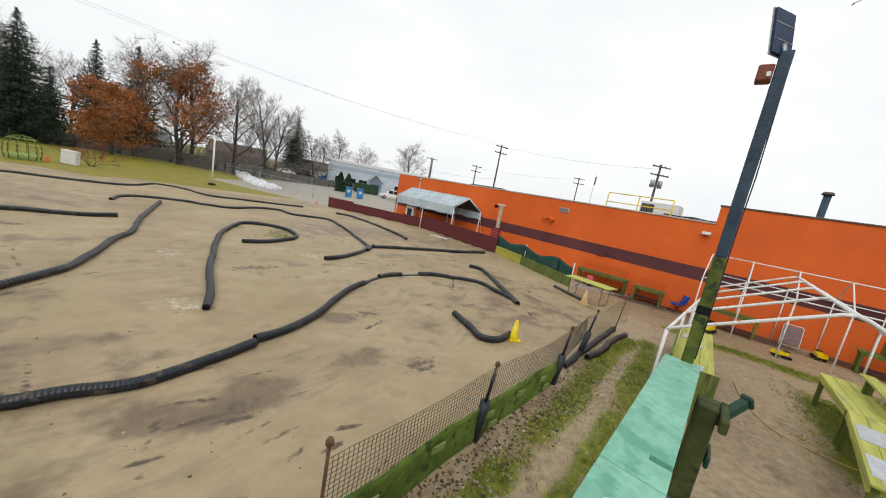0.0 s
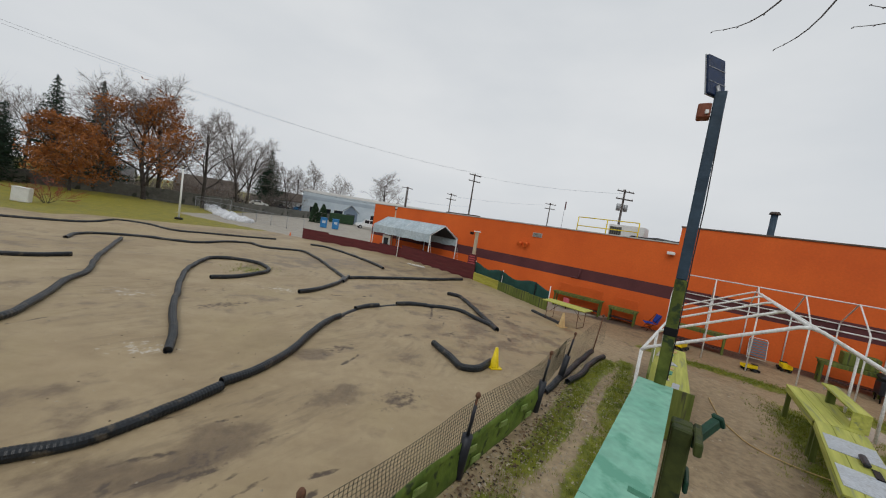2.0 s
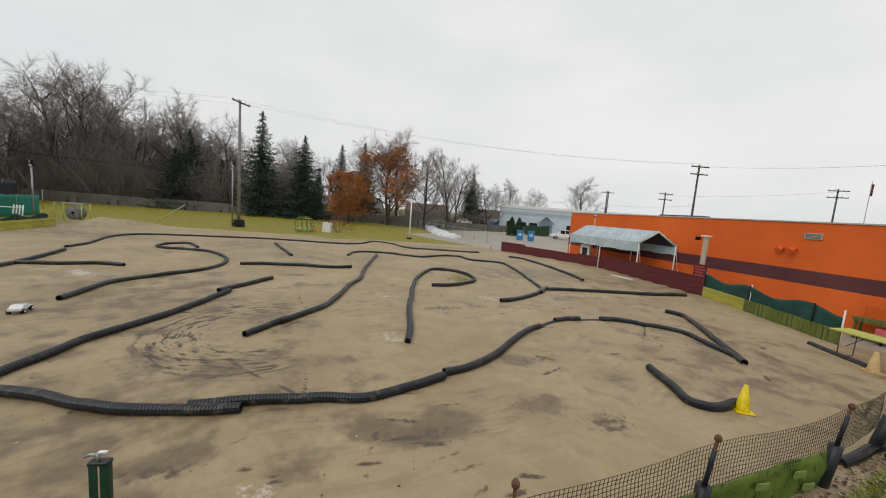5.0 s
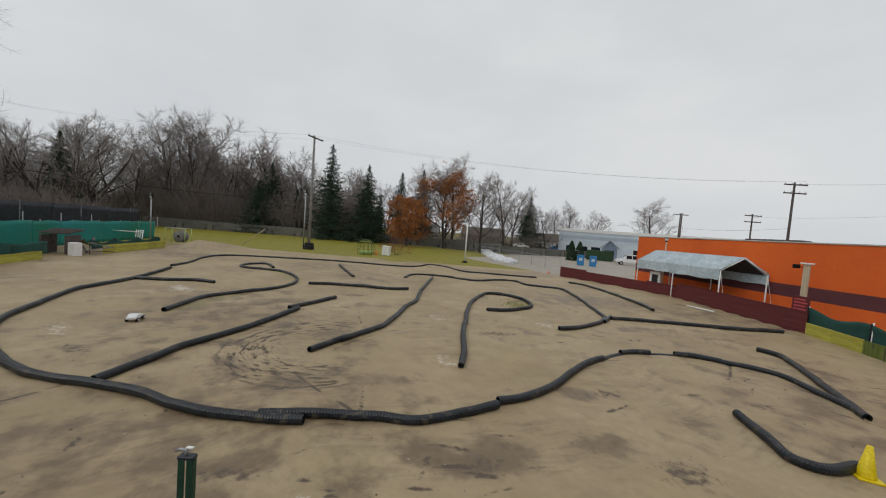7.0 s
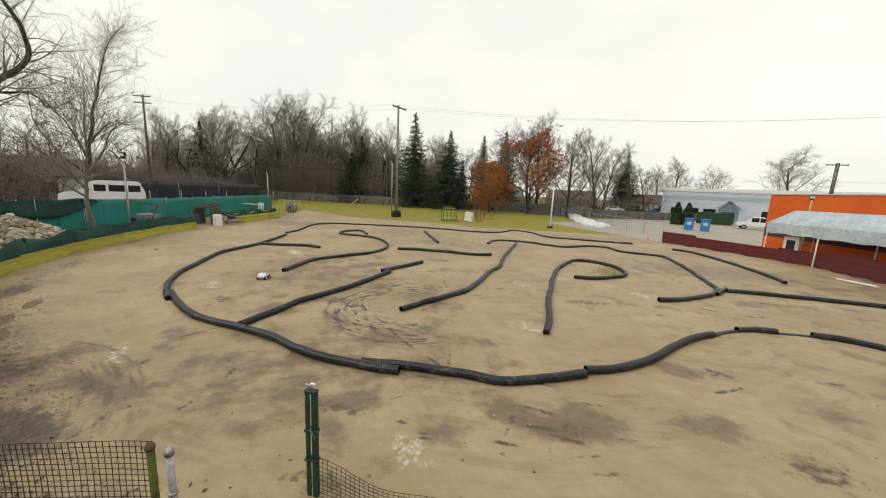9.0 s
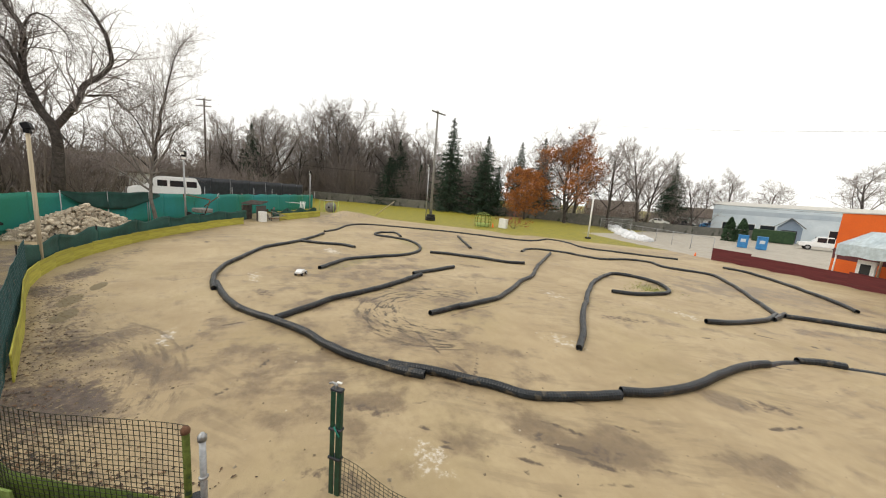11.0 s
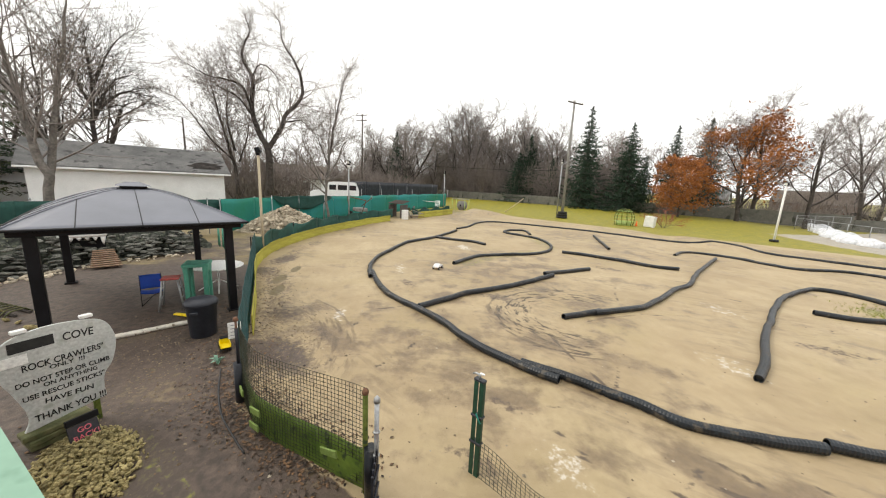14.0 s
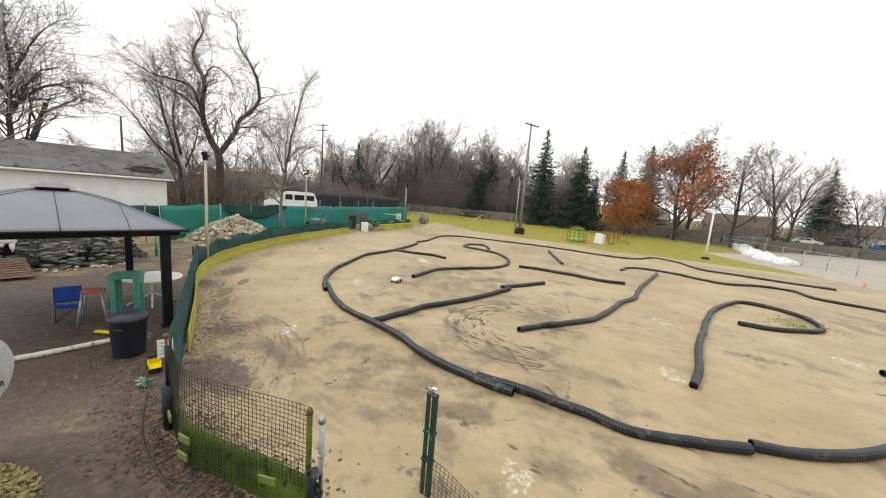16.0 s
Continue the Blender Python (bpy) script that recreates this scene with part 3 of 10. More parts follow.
def make_ground():
    xs = np.sort(np.r_[lines(-110, 40, -17, 9, 0.14, 0.75), np.arange(-12.47, 2.5, 0.14)])
    ys = np.sort(np.r_[lines(-50, 100, -6, 21, 0.14, 0.75), np.arange(-3.97, 13, 0.14)])
    x, y = np.meshgrid(xs, ys)
    z = level(x, y)
    grass = step01(-0.4, 0.6, line_side(x, y, -11.0, 34.6, -45.0, 8.4) * -1)
    chain = line_side(x, y, -15.0, 40.0, -36.0, 52.5)
    lot = step01(-0.2, 0.6, -chain) * (y > 30) * step01(-0.6, 0.6, x + 29.8 + 0.25 * (y - 46.0))
    beyond = beyond_edge(x, y)
    paved = step01(-0.6, 0.6, x + 29.8 + 0.25 * (y - 46.0))
    grass = np.where(beyond > 0.2, 0, grass)
    lot = np.where((beyond > 0.5) & (y > 18), 1.0, lot) * paved
    grass = np.maximum(grass, np.where((x < -20) & (y > 22), 1 - paved, 0))
    wallside = x * WALL_N[0] + y * WALL_N[1]
    # yard and pits lie outside the fences
    south = (line_side(x, y, *FENCE_R[1], *FENCE_R[4]) < -0.1)
    pits = np.where(south & (x > -1.2), 1.0, 0.0)
    pits = np.where((x > 6.2) & (wallside < WALL_C), 1.0, pits)
    left = line_side(x, y, -4.2, -2.0, -13.6, -5.05) * 1
    yard = np.where((left > 0.15) & (x < -3.3) & (y < -1.0), 1.0, 0.0)
    stand = np.where((line_side(x, y, -3.2, -0.4, -0.6, 2.6) < -0.1) & (x > -5) & (x < 3), 1.0, 0.0)
    yard = np.where((y < -6) & (x > -14.5), 1.0, yard)
    leftfield = np.where((x < -13.4) & (y < 9) & (np.interp(x, [q[0] for q in FENCE_FAR][::-1], [q[1] for q in FENCE_FAR][::-1]) > y), 1.0, 0.0)
    dry = np.clip(leftfield + np.where((x < -38) & (y < 9), 1, 0), 0, 1) * (0.35 + 0.5 * wave(x, y, 0.5, 5))
    grass = np.clip(grass + np.where((x < -40) & (y < 9), 0.45, 0) + leftfield * 0.35 * wave(x, y, 0.8, 6), 0, 1)
    soil = np.clip(np.maximum(pits, stand), 0, 1)
    # Mask also raised in a disc below the gazebo, making the soil darker there.
    mud_dark = yard * (0.68 + 0.4 * wave(x, y, 0.9, 7) - 0.36 * step01(1.3, 0.2, near_path(x, y, [(-3.6, -2.6), (-5.4, -3.9), (-7.0, -5.0)])) + 0.25 * step01(2.6, 1.2, np.hypot(x + 10, y + 6.6)))
    mud_dark = np.maximum(mud_dark, stand * step01(-0.6, -1.6, x) * (0.5 + 0.4 * wave(x, y, 1.4, 8)))
    soil = np.maximum(soil, yard)
    # mossy strips along the fence and under the benches
    strip = near_path(x, y, [(0.5, 3.1), (1.4, 4.35), (1.8, 4.9), (2.95, 6.3), (3.25, 6.85), (4.4, 8.4), (5.7, 9.75)])
    strip2 = near_path(x, y, [(1.7, 3.5), (2.1, 4.05), (2.8, 4.9), (3.7, 6.1), (4.65, 7.5), (5.25, 8.15), (6.3, 9.9)])
    strip3 = near_path(x, y, [(9.0, 12.9), (10.6, 11.4), (12.6, 9.4), (13.2, 7.0)])
    strip4 = near_path(x, y, [(7.2, 5.0), (9.6, 8.2)])
    strip5 = near_path(x, y, [(7.5, 4.1), (9.4, 5.5), (11.6, 7.5)])
    # Same mask in a band below the two near benches: darker soil.
    mud_dark = np.maximum(mud_dark, 0.62 * step01(0.9, 0.2, near_path(x, y, [(6.9, 4.3), (8.6, 6.0), (9.6, 7.6)])) * (0.5 + 0.6 * wave(x, y, 1.7, 12)))
    moss = np.maximum.reduce([1.0 * step01(0.42, 0.08, strip), 0.95 * step01(0.42, 0.06, strip2), 0.9 * step01(0.9, 0.3, near_path(x, y, [(11.6, 8.6), (11.9, 7.0), (12.2, 5.6)])), 0.85 * step01(0.8, 0.2, near_path(x, y, [(9.3, 6.4), (9.4, 5.0)])), 1.25 * step01(0.75, 0.25, strip3), 0.7 * step01(0.9, 0.2, strip4), 1.1 * step01(1.0, 0.3, strip5)]) * (0.36 + 0.95 * wave(x, y, 2.6, 9))
    foot = step01(2.3, 0.9, WALL_C - wallside) * step01(-9.5, -7.5, x * WALL_D[0] + y * WALL_D[1]) * (beyond_edge(x, y) < 9) * (x > 6.0)
    mud_dark = np.maximum(mud_dark, foot * (0.35 + 0.55 * wave(x, y, 1.6, 17)))
    moss = np.maximum(moss, np.where(near_path(x, y, [(-3.6, -3.4), (-2.2, -2.2), (-0.5, -0.4)]) < 0.8, 0.35, 0))
    moss = np.maximum(moss, 0.5 * step01(1.1, 0.3, np.hypot(x + 7.6, y - 15.2)))
    moss = np.maximum(moss, 0.42 * step01(1.0, 0.2, near_path(x, y, [(-13.9, 3.3), (-15.8, 5.6), (-17.6, 9.2), (-22.6, 9.6)])))
    # damp hollows and wheel marks
    rs = np.random.RandomState(4)
    damp = 0.2 + 0.32 * wave(x, y, 0.55, 11)
    for cx, cy, rx, ry, a in ((-5.6, 4.4, 2.0, 1.1, 0.6), (-9.5, 1.6, 2.2, 1.0, 0.5), (-8.2, 5.6, 2.4, 1.7, 0.2), (-1.2, 6.0, 1.3, 0.8, 0.9), (-4.5, 1.2, 1.2, 0.6, 0.8), (-7.0, -1.2, 1.8, 0.7, 0.5),
                              (-0.2, 8.0, 0.9, 0.7, 0.1), (-13.5, 6.5, 2.6, 1.4, 0.7), (-10.8, 9.2, 2.0, 0.9, 0.9), (-2.2, 15.4, 2.4, 0.8, 0.9), (2.5, 14.6, 1.6, 1.0, 2.2), (-17.5, 13.0, 3.4, 1.2, 0.6), (-6.2, 17.6, 2.6, 0.7, 0.7)):
        u = (x - cx) * math.cos(a) + (y - cy) * math.sin(a)
        v = -(x - cx) * math.sin(a) + (y - cy) * math.cos(a)
        damp = np.maximum(damp, 0.55 * step01(1.45, 0.1, np.sqrt((u / rx) ** 2 + (v / ry) ** 2)))
    for cx, cy, rx, ry, a in ((-2.7, 4.2, 1.5, 0.75, 0.75), (-4.7, 1.8, 0.8, 0.5, 0.8), (-0.4, 6.3, 0.6, 0.5, 0.6), (-2.2, 7.6, 0.9, 0.5, 0.4)):
        u = (x - cx) * math.cos(a) + (y - cy) * math.sin(a)
        v = -(x - cx) * math.sin(a) + (y - cy) * math.cos(a)
        damp = np.maximum(damp, 0.84 * step01(1.4, 0.2, np.sqrt((u / rx) ** 2 + (v / ry) ** 2)) * (0.6 + 0.5 * wave(x, y, 2.2, 14)))
    rut = np.zeros(x.shape)
    arcs = []
    for _ in range(46):
        cx, cy = rs.uniform(-15, 2.5), rs.uniform(-2.0, 17)
        arcs.append((cx, cy, rs.uniform(2, 9), *(lambda a: (a, a + rs.uniform(0.05, 0.25)))(rs.uniform(0, 6.28))))
    for cx, cy, r, a0, a1 in arcs:
        ang = np.mod(np.arctan2(y - cy, x - cx) - a0, 2 * math.pi)
        on = (ang < (a1 - a0)).astype(float)
        rut = np.maximum(rut, on * np.exp(-((np.hypot(x - cx, y - cy) - r) / 0.06) ** 2) * (0.38 + 0.6 * wave(x * 3, y * 3, 1.9, int(abs(cx * 7)) + 3)))
    for x0, y0, dx, dy, n in ((-3.6, 1.6, 0.62, 0.78, 7), (-2.5, 4.2, 0.68, 0.73, 11), (-1.6, 3.9, 0.6, 0.8, 5), (0.8, 10.6, 0.35, 0.93, 4), (-6.6, -0.6, 0.9, -0.45, 8), (3.6, 13.2, 0.8, 0.6, 6), (-2.6, 13.6, 0.9, 0.4, 4)):
        for k in range(n):
            ox, oy = rs.normal(0, 0.75, 2)
            tw = math.atan2(dy, dx) + rs.normal(0, 0.22)
            u = (x - x0 - ox) * math.cos(tw) + (y - y0 - oy) * math.sin(tw)
            v = -(x - x0 - ox) * math.sin(tw) + (y - y0 - oy) * math.cos(tw) + 0.15 * u * u
            rut = np.maximum(rut, rs.uniform(0.5, 0.95) * np.exp(-((u / rs.uniform(0.15, 0.5)) ** 2) - (v / 0.06) ** 2))
    def annulus(cx, cy, r0, r1, a0, a1, w):
        r, ang = np.hypot(x - cx, y - cy), np.mod(np.arctan2(y - cy, x - cx) - a0, 2 * math.pi)
        soft = step01(0, 0.25, ang) * step01(a1 - a0, a1 - a0 - 0.3, ang)
        return w * soft * step01(r0 - 0.15, r0 + 0.2, r) * step01(r1 + 0.15, r1 - 0.2, r)

    ring = annulus(-7.9, 5.0, 1.25, 2.5, 2.0, 6.1, 1.0)
    skid = annulus(-6.4, -5.2, 3.5, 4.5, 1.25, 2.5, 0.6)
    patchy = step01(0.55, 0.8, wave(x, y, 0.9, 71))
    sweep = 0.24 * patchy * step01(5, 7, np.hypot(x + 16, y - 14)) * (x > -13) * (x < 4)
    swerve = 0.24 * step01(0.55, 0.8, wave(x, y, 0.9, 72)) * step01(5, 7, np.hypot(x - 9, y + 4))
    inside = (1 - soil) * (1 - np.clip(grass, 0, 1)) * (1 - lot)
    mound = np.exp(-((x + 38.6) / 2.8) ** 2 - ((y - 11.0) / 2.0) ** 2)
    soil = np.maximum(soil, np.clip(1.5 * mound, 0, 1))
    rut, damp = 0.92 * rut * inside, damp * inside
    ring, skid, sweep, swerve = ring * inside, skid * inside, sweep * inside, swerve * inside
    # churned soil along the far inside of the left fence
    churn = step01(1.1, 0.1, near_path(x, y, [(-4.4, -1.5), (-6.5, -2.2), (-13.6, -4.4), (-20, -3.6)])) * inside
    near_churn = step01(1.5, 0.35, near_path(x, y, [(-4.3, -1.7), (-5.6, -2.2), (-8.0, -2.9), (-10.5, -3.7), (-12.5, -4.4)])) * inside
    mud_dark = np.maximum(mud_dark, np.maximum((0.3 + 0.3 * wave(x, y, 1.3, 61)) * churn, (0.27 + 0.4 * wave(x, y, 1.9, 62)) * near_churn))
    stain = np.zeros(x.shape)
    for cx, cy, rx, ry, a in ((-1.75, 8.1, 0.8, 0.35, 0.9), (-4.57, 1.61, 0.9, 0.25, 0.75), (-2.33, 4.22, 0.7, 0.4, 0.9), (-0.11, 6.19, 0.7, 0.5, 0.9), (-0.27, 9.63, 0.45, 0.2, 0.9), (0.95, 10.25, 0.6, 0.22, 0.9), (-7.2, -1.5, 1.0, 0.3, 0.5), (3.3, 12.6, 1.1, 0.4, 2.1), (-9.5, 3.2, 1.0, 0.5, 0.7), (-11.0, 0.6, 0.9, 0.4, 0.3), (-13.0, 9.5, 1.2, 0.5, 0.8), (-5.6, 10.0, 1.3, 0.4, 0.9), (-3.4, 1.0, 0.8, 0.3, 0.8)):
        u = (x - cx) * math.cos(a) + (y - cy) * math.sin(a)
        v = -(x - cx) * math.sin(a) + (y - cy) * math.cos(a)
        stain = np.maximum(stain, 0.55 * step01(1.6, 0.0, np.sqrt((u / rx) ** 2 + (v / ry) ** 2)))
    salt = np.zeros(x.shape)
    for cx, cy, rx, ry, w in ((-3.3, 2.05, 0.5, 0.35, 0.5), (-17.8, 4.05, 1.3, 0.5, 0.62), (-8.3, -1.3, 0.6, 0.2, 0.55), (-13.1, 0.4, 1.0, 0.3, 0.5), (-5.2, 6.8, 0.8, 0.5, 0.45), (-8.2, 9.8, 1.0, 0.5, 0.45), (-5.0, 12.6, 1.2, 0.5, 0.45)):
        salt = np.maximum(salt, w * step01(1.5, 0.0, np.hypot((x - cx) / rx, (y - cy) / ry)))
    stain, salt = stain * inside, salt * inside
    pool = np.zeros(x.shape)
    for cx, cy, rx, ry in ((-10.3, -3.35, 0.5, 0.2), (-11.5, -3.6, 0.55, 0.2), (-12.8, -3.42, 0.5, 0.16)):
        pool = np.maximum(pool, step01(1.2, 0.7, np.hypot((x - cx) / rx, (y - cy) / ry)))
    flat = np.exp(-np.maximum(0, np.hypot(x + 5, y - 6) - 24) / 4)
    hump = 0.05 * (wave(x, y, 0.5, 21) - 0.5) + 0.018 * (wave(x, y, 2.3, 22) - 0.5)
    z = z + flat * (hump - 0.02 * rut) + flat * churn * 0.07 * (wave(x, y, 5.5, 31) - 0.4) * (1 - pool)
    z = z + 0.45 * np.exp(-((x + 19.2) / 2.0) ** 2 - ((y - 22.6) / 0.8) ** 2) * 0.6
    z = z + mound * (0.62 + 0.35 * (wave(x, y, 2.4, 23) - 0.5))
    z = z + flat * soil * 0.03 * (wave(x, y, 4.0, 33) - 0.5)
    nx, ny = len(xs), len(ys)
    verts = np.stack([x.ravel(), y.ravel(), z.ravel()], 1)
    i = np.arange(nx * ny).reshape(ny, nx)
    faces = np.stack([i[:-1, :-1].ravel(), i[:-1, 1:].ravel(), i[1:, 1:].ravel(), i[1:, :-1].ravel()], 1)
    me = bpy.data.meshes.new("ground")
    me.vertices.add(len(verts))
    me.vertices.foreach_set("co", verts.ravel())
    me.loops.add(faces.size)
    me.loops.foreach_set("vertex_index", faces.ravel())
    me.polygons.add(len(faces))
    me.polygons.foreach_set("loop_start", np.arange(0, faces.size, 4))
    me.polygons.foreach_set("loop_total", np.full(len(faces), 4))
    me.update()
    for name, v in (("grass", grass), ("lot", lot), ("soil", soil), ("mud_dark", mud_dark), ("moss", moss), ("damp", damp), ("rut", rut), ("dry", dry), ("pool", pool), ("stain", stain), ("salt", salt), ("ring", ring), ("skid", skid), ("sweep", sweep), ("swerve", swerve)):
        me.attributes.new(name, "FLOAT", "POINT").data.foreach_set("value", v.ravel().astype(np.float32))
    me.materials.append(M_ground)
    me.shade_smooth()
    tagged(new("ground", me), "tan clay race track with damp ruts, lawn and soil around it", "ground", kind="structure")
    return xs, ys, z


GX, GY, GZ = make_ground()


def surface(x, y):
    """Height of the finished ground."""
    i = int(np.clip(np.searchsorted(GX, x) - 1, 0, len(GX) - 2))
    j = int(np.clip(np.searchsorted(GY, y) - 1, 0, len(GY) - 2))
    u, v = (x - GX[i]) / (GX[i + 1] - GX[i]), (y - GY[j]) / (GY[j + 1] - GY[j])
    a = GZ[j, i] * (1 - u) + GZ[j, i + 1] * u
    b = GZ[j + 1, i] * (1 - u) + GZ[j + 1, i + 1] * u
    return float(a * (1 - v) + b * v)


# ---- orange building ----
def wall_point(along, off, z=0.0):
    """A place by the building's front: metres along it, metres in front of it."""
    p = WALL_D * along + WALL_N * (WALL_C - off)
    return Vector((p[0], p[1], z))


WALL_YAW = -40.0


def on_wall(along, z, off=0.0):
    v = wall_point(along, off, z)
    return pose(v.x, v.y, v.z, 0, 0, WALL_YAW)


def building():
    """Along its own x; front at y = 0, body towards +y."""
    b = thing("orange_building", on_wall(0, -0.45), "long orange painted block building with a maroon stripe", "building")
    x0, step_x, x1, d = -24.6, -1.5, 40.0, 26.0
    lowz, highz, s0, s1 = 4.5, 5.35, 1.75, 2.38
    for name, a, e, top in (("wall", x0, step_x, lowz), ("wall", step_x, x1, highz)):
        part(name, boxm(a, 0, 0, e, 0.3, s0), M_orange, b)
        part("stripe", boxm(a - 0.003, -0.003, s0, e + 0.003, 0.3, s1), M_maroon, b, "maroon painted band")
        part(name, boxm(a, 0, s1, e, 0.3, top), M_orange, b)
    part("wall", boxm(x0, 0.3, 0, x0 + 0.3, d, s0), M_orange, b)
    part("stripe", boxm(x0 - 0.003, 0.3, s0, x0 + 0.3, d, s1), M_maroon, b)
    part("wall", boxm(x0, 0.3, s1, x0 + 0.3, d, lowz), M_orange, b)
    part("wall", boxm(step_x, 0.3, lowz - 0.5, step_x + 0.3, d, highz), M_orange, b)
    part("wall", boxm(x0, d, 0, x1, d + 0.3, lowz), M_orange, b)
    part("roof", boxm(x0 + 0.3, 0.3, lowz - 0.6, x1, d, lowz - 0.45), M_shingle, b, "flat grey roof")
    part("coping", boxm(x0 - 0.05, -0.05, lowz, step_x, 0.36, lowz + 0.07, 0.01), M_coping, b)
    part("coping", boxm(step_x - 0.04, -0.05, highz, x1, 0.36, highz + 0.07, 0.01), M_brownroof, b)
    part("coping", boxm(x0 - 0.05, 0.36, lowz, x0 + 0.36, d, lowz + 0.07, 0.01), M_coping, b)
    return b


building()


def wall_light(along, z):
    w = thing("wall_light", on_wall(along, z), "white flood lamp fixed to the orange wall", "wall lamp", "lamps on the wall")
    part("bracket", boxm(-0.16, -0.06, -0.04, 0.16, 0, 0.04, 0.01), M_brownbox, w)
    part("head", boxm(-0.17, -0.3, -0.08, 0.17, -0.06, 0.07, 0.02), M_white, w)


for a, z in ((-1.72, 3.57), (6.29, 4.35)):
    wall_light(a, z)


def twin_spot(along, z):
    s = thing("twin_spotlight", on_wall(along, z), "orange painted twin spotlight on the building wall", "wall lamp")
    part("bracket", boxm(-0.3, -0.05, -0.06, 0.3, 0, 0.06, 0.01), M_orange, s)
    for x in (-0.22, 0.22):
        part("lamp", rod(bmesh.new(), (x, -0.05, 0), (x - 0.05, -0.3, -0.12), 0.09, 0.13, 12), M_orange, s)


twin_spot(-9.57, 2.84)
v = thing("wall_vent", on_wall(-8.8, 3.46) @ Matrix.Diagonal((0.72, 1, 0.75, 1)), "grey louvred vent in the orange wall", "vent")
part("frame", boxm(-0.42, -0.06, -0.18, 0.42, 0, 0.18, 0.01), M_coping, v)
for k in range(4):
    part("slat", boxm(-0.36, -0.075, -0.13 + k * 0.075, 0.36, -0.055, -0.09 + k * 0.075), M_concrete, v)
v = thing("wall_conduit", on_wall(-6.0, 1.36), "short maroon pipe elbow on the wall", "pipe")
part("pipe", bent(bmesh.new(), [(-0.3, -0.08, 0), (0.05, -0.08, 0), (0.15, -0.08, 0.1), (0.15, -0.08, 0.55)], 0.05), M_maroon, v)


def rooftop():
    # air handler behind a yellow guard rail
    a = thing("rooftop_air_unit", on_wall(-4.5, 3.7, -3.0), "pale grey rooftop air conditioning unit", "air conditioner")
    part("body", boxm(-1.0, 0, 0, 1.0, 1.6, 1.2, 0.03), M_white, a)
    part("grille", boxm(-0.92, -0.03, 0.3, -0.25, 0.0, 1.05), M_concrete, a, "dark louvred grille")
    for k in range(5):
        part("slat", boxm(-0.88 + k * 0.13, -0.05, 0.34, -0.84 + k * 0.13, -0.03, 1.0), M_black, a)
    g = thing("roof_guard_rail", on_wall(-5.0, 3.9, -0.3), "yellow tubular guard rail on the roof", "railing")
    for x in (-1.6, 0.0, 1.6):
        part("post", rod(bmesh.new(), (x, 0, 0), (x, 0, 1.0), 0.03), M_yellow, g)
    for z in (0.5, 1.0):
        part("rail", rod(bmesh.new(), (-1.6, 0, z), (1.6, 0, z), 0.026), M_yellow, g)
    c = thing("roof_flue", on_wall(1.75, 4.3, -1.0), "dark metal flue pipe with a cap", "chimney")
    part("pipe", rod(bmesh.new(), (0, 0, -0.5), (0, 0, 1.7), 0.125, seg=14), M_polewood, c)
    part("cap", rod(bmesh.new(), (0, 0, 1.7), (0, 0, 1.82), 0.21, 0.16, 14), M_poledark, c)
    r = thing("roof_mat_pile", on_wall(-2.9, 3.95, -1.2), "dark folded tarpaulin on the roof", "tarpaulin")
    bm = boxm(-1.0, 0, 0, 1.5, 1.2, 0.3, 0.08)
    bmesh.ops.subdivide_edges(bm, edges=bm.edges, cuts=3, use_grid_fill=True)
    for q in bm.verts:
        q.co += 0.12 * noise.noise_vector(q.co * 2.1)
    part("sheet", bm, M_black, r)
    r = thing("roof_duct", on_wall(-16.6, 4.0, -2.2), "low dark duct on the roof", "duct")
    part("body", boxm(-1.5, 0, 0, 1.5, 0.8, 0.3, 0.04), M_poledark, r)


rooftop()


# ---- maroon fence, shade screens and boards round the track ----
def run_of(pts, piece):
    """Pieces of equal length along a curve: middle, heading and length of each."""
    p = spline(pts, piece)
    for a, b in zip(p, p[1:]):
        d = b - a
        yield (a + b) / 2, math.degrees(math.atan2(d[1], d[0])), float(np.linalg.norm(d)), a, b


RED = [(-11.4, 30.6), (-6.0, 29.0), (-2.7, 27.0), (1.2, 22.8), (2.85, 20.85)]
red = tagged(new("maroon_fence"), "low maroon painted board fence round the track", "fence", kind="structure")
for c, yaw, l, a, b in run_of(RED, 2.4):
    z = min(surface(*a), surface(*b)) - 0.35
    p = part("panel", boxm(-l / 2 - 0.004, -0.02, 0, l / 2 + 0.004, 0.02, 1.3, 0.004), M_redwood, red)
    p.matrix_world = pose(c[0], c[1], z, 0, 0, yaw)
    p = part("cap", boxm(-l / 2 - 0.004, -0.045, 1.3, l / 2 + 0.004, 0.045, 1.335, 0.006), M_redwood, red)
    p.matrix_world = pose(c[0], c[1], z, 0, 0, yaw)

GREEN_R = [(2.85, 20.85), (4.1, 18.6), (5.0, 17.0), (5.75, 15.7)]
gr = tagged(new("board_fence"), "low mossy yellow-green board fence", "fence", kind="structure")
for c, yaw, l, a, b in run_of(GREEN_R, 1.2):
    p = part("board", boxm(-l / 2, -0.02, -0.35, l / 2, 0.02, 0.5, 0.006), M_olive if c[0] > 4 else M_yellowboard, gr)
    p.matrix_world = pose(c[0], c[1], surface(*c), 0, 0, yaw)


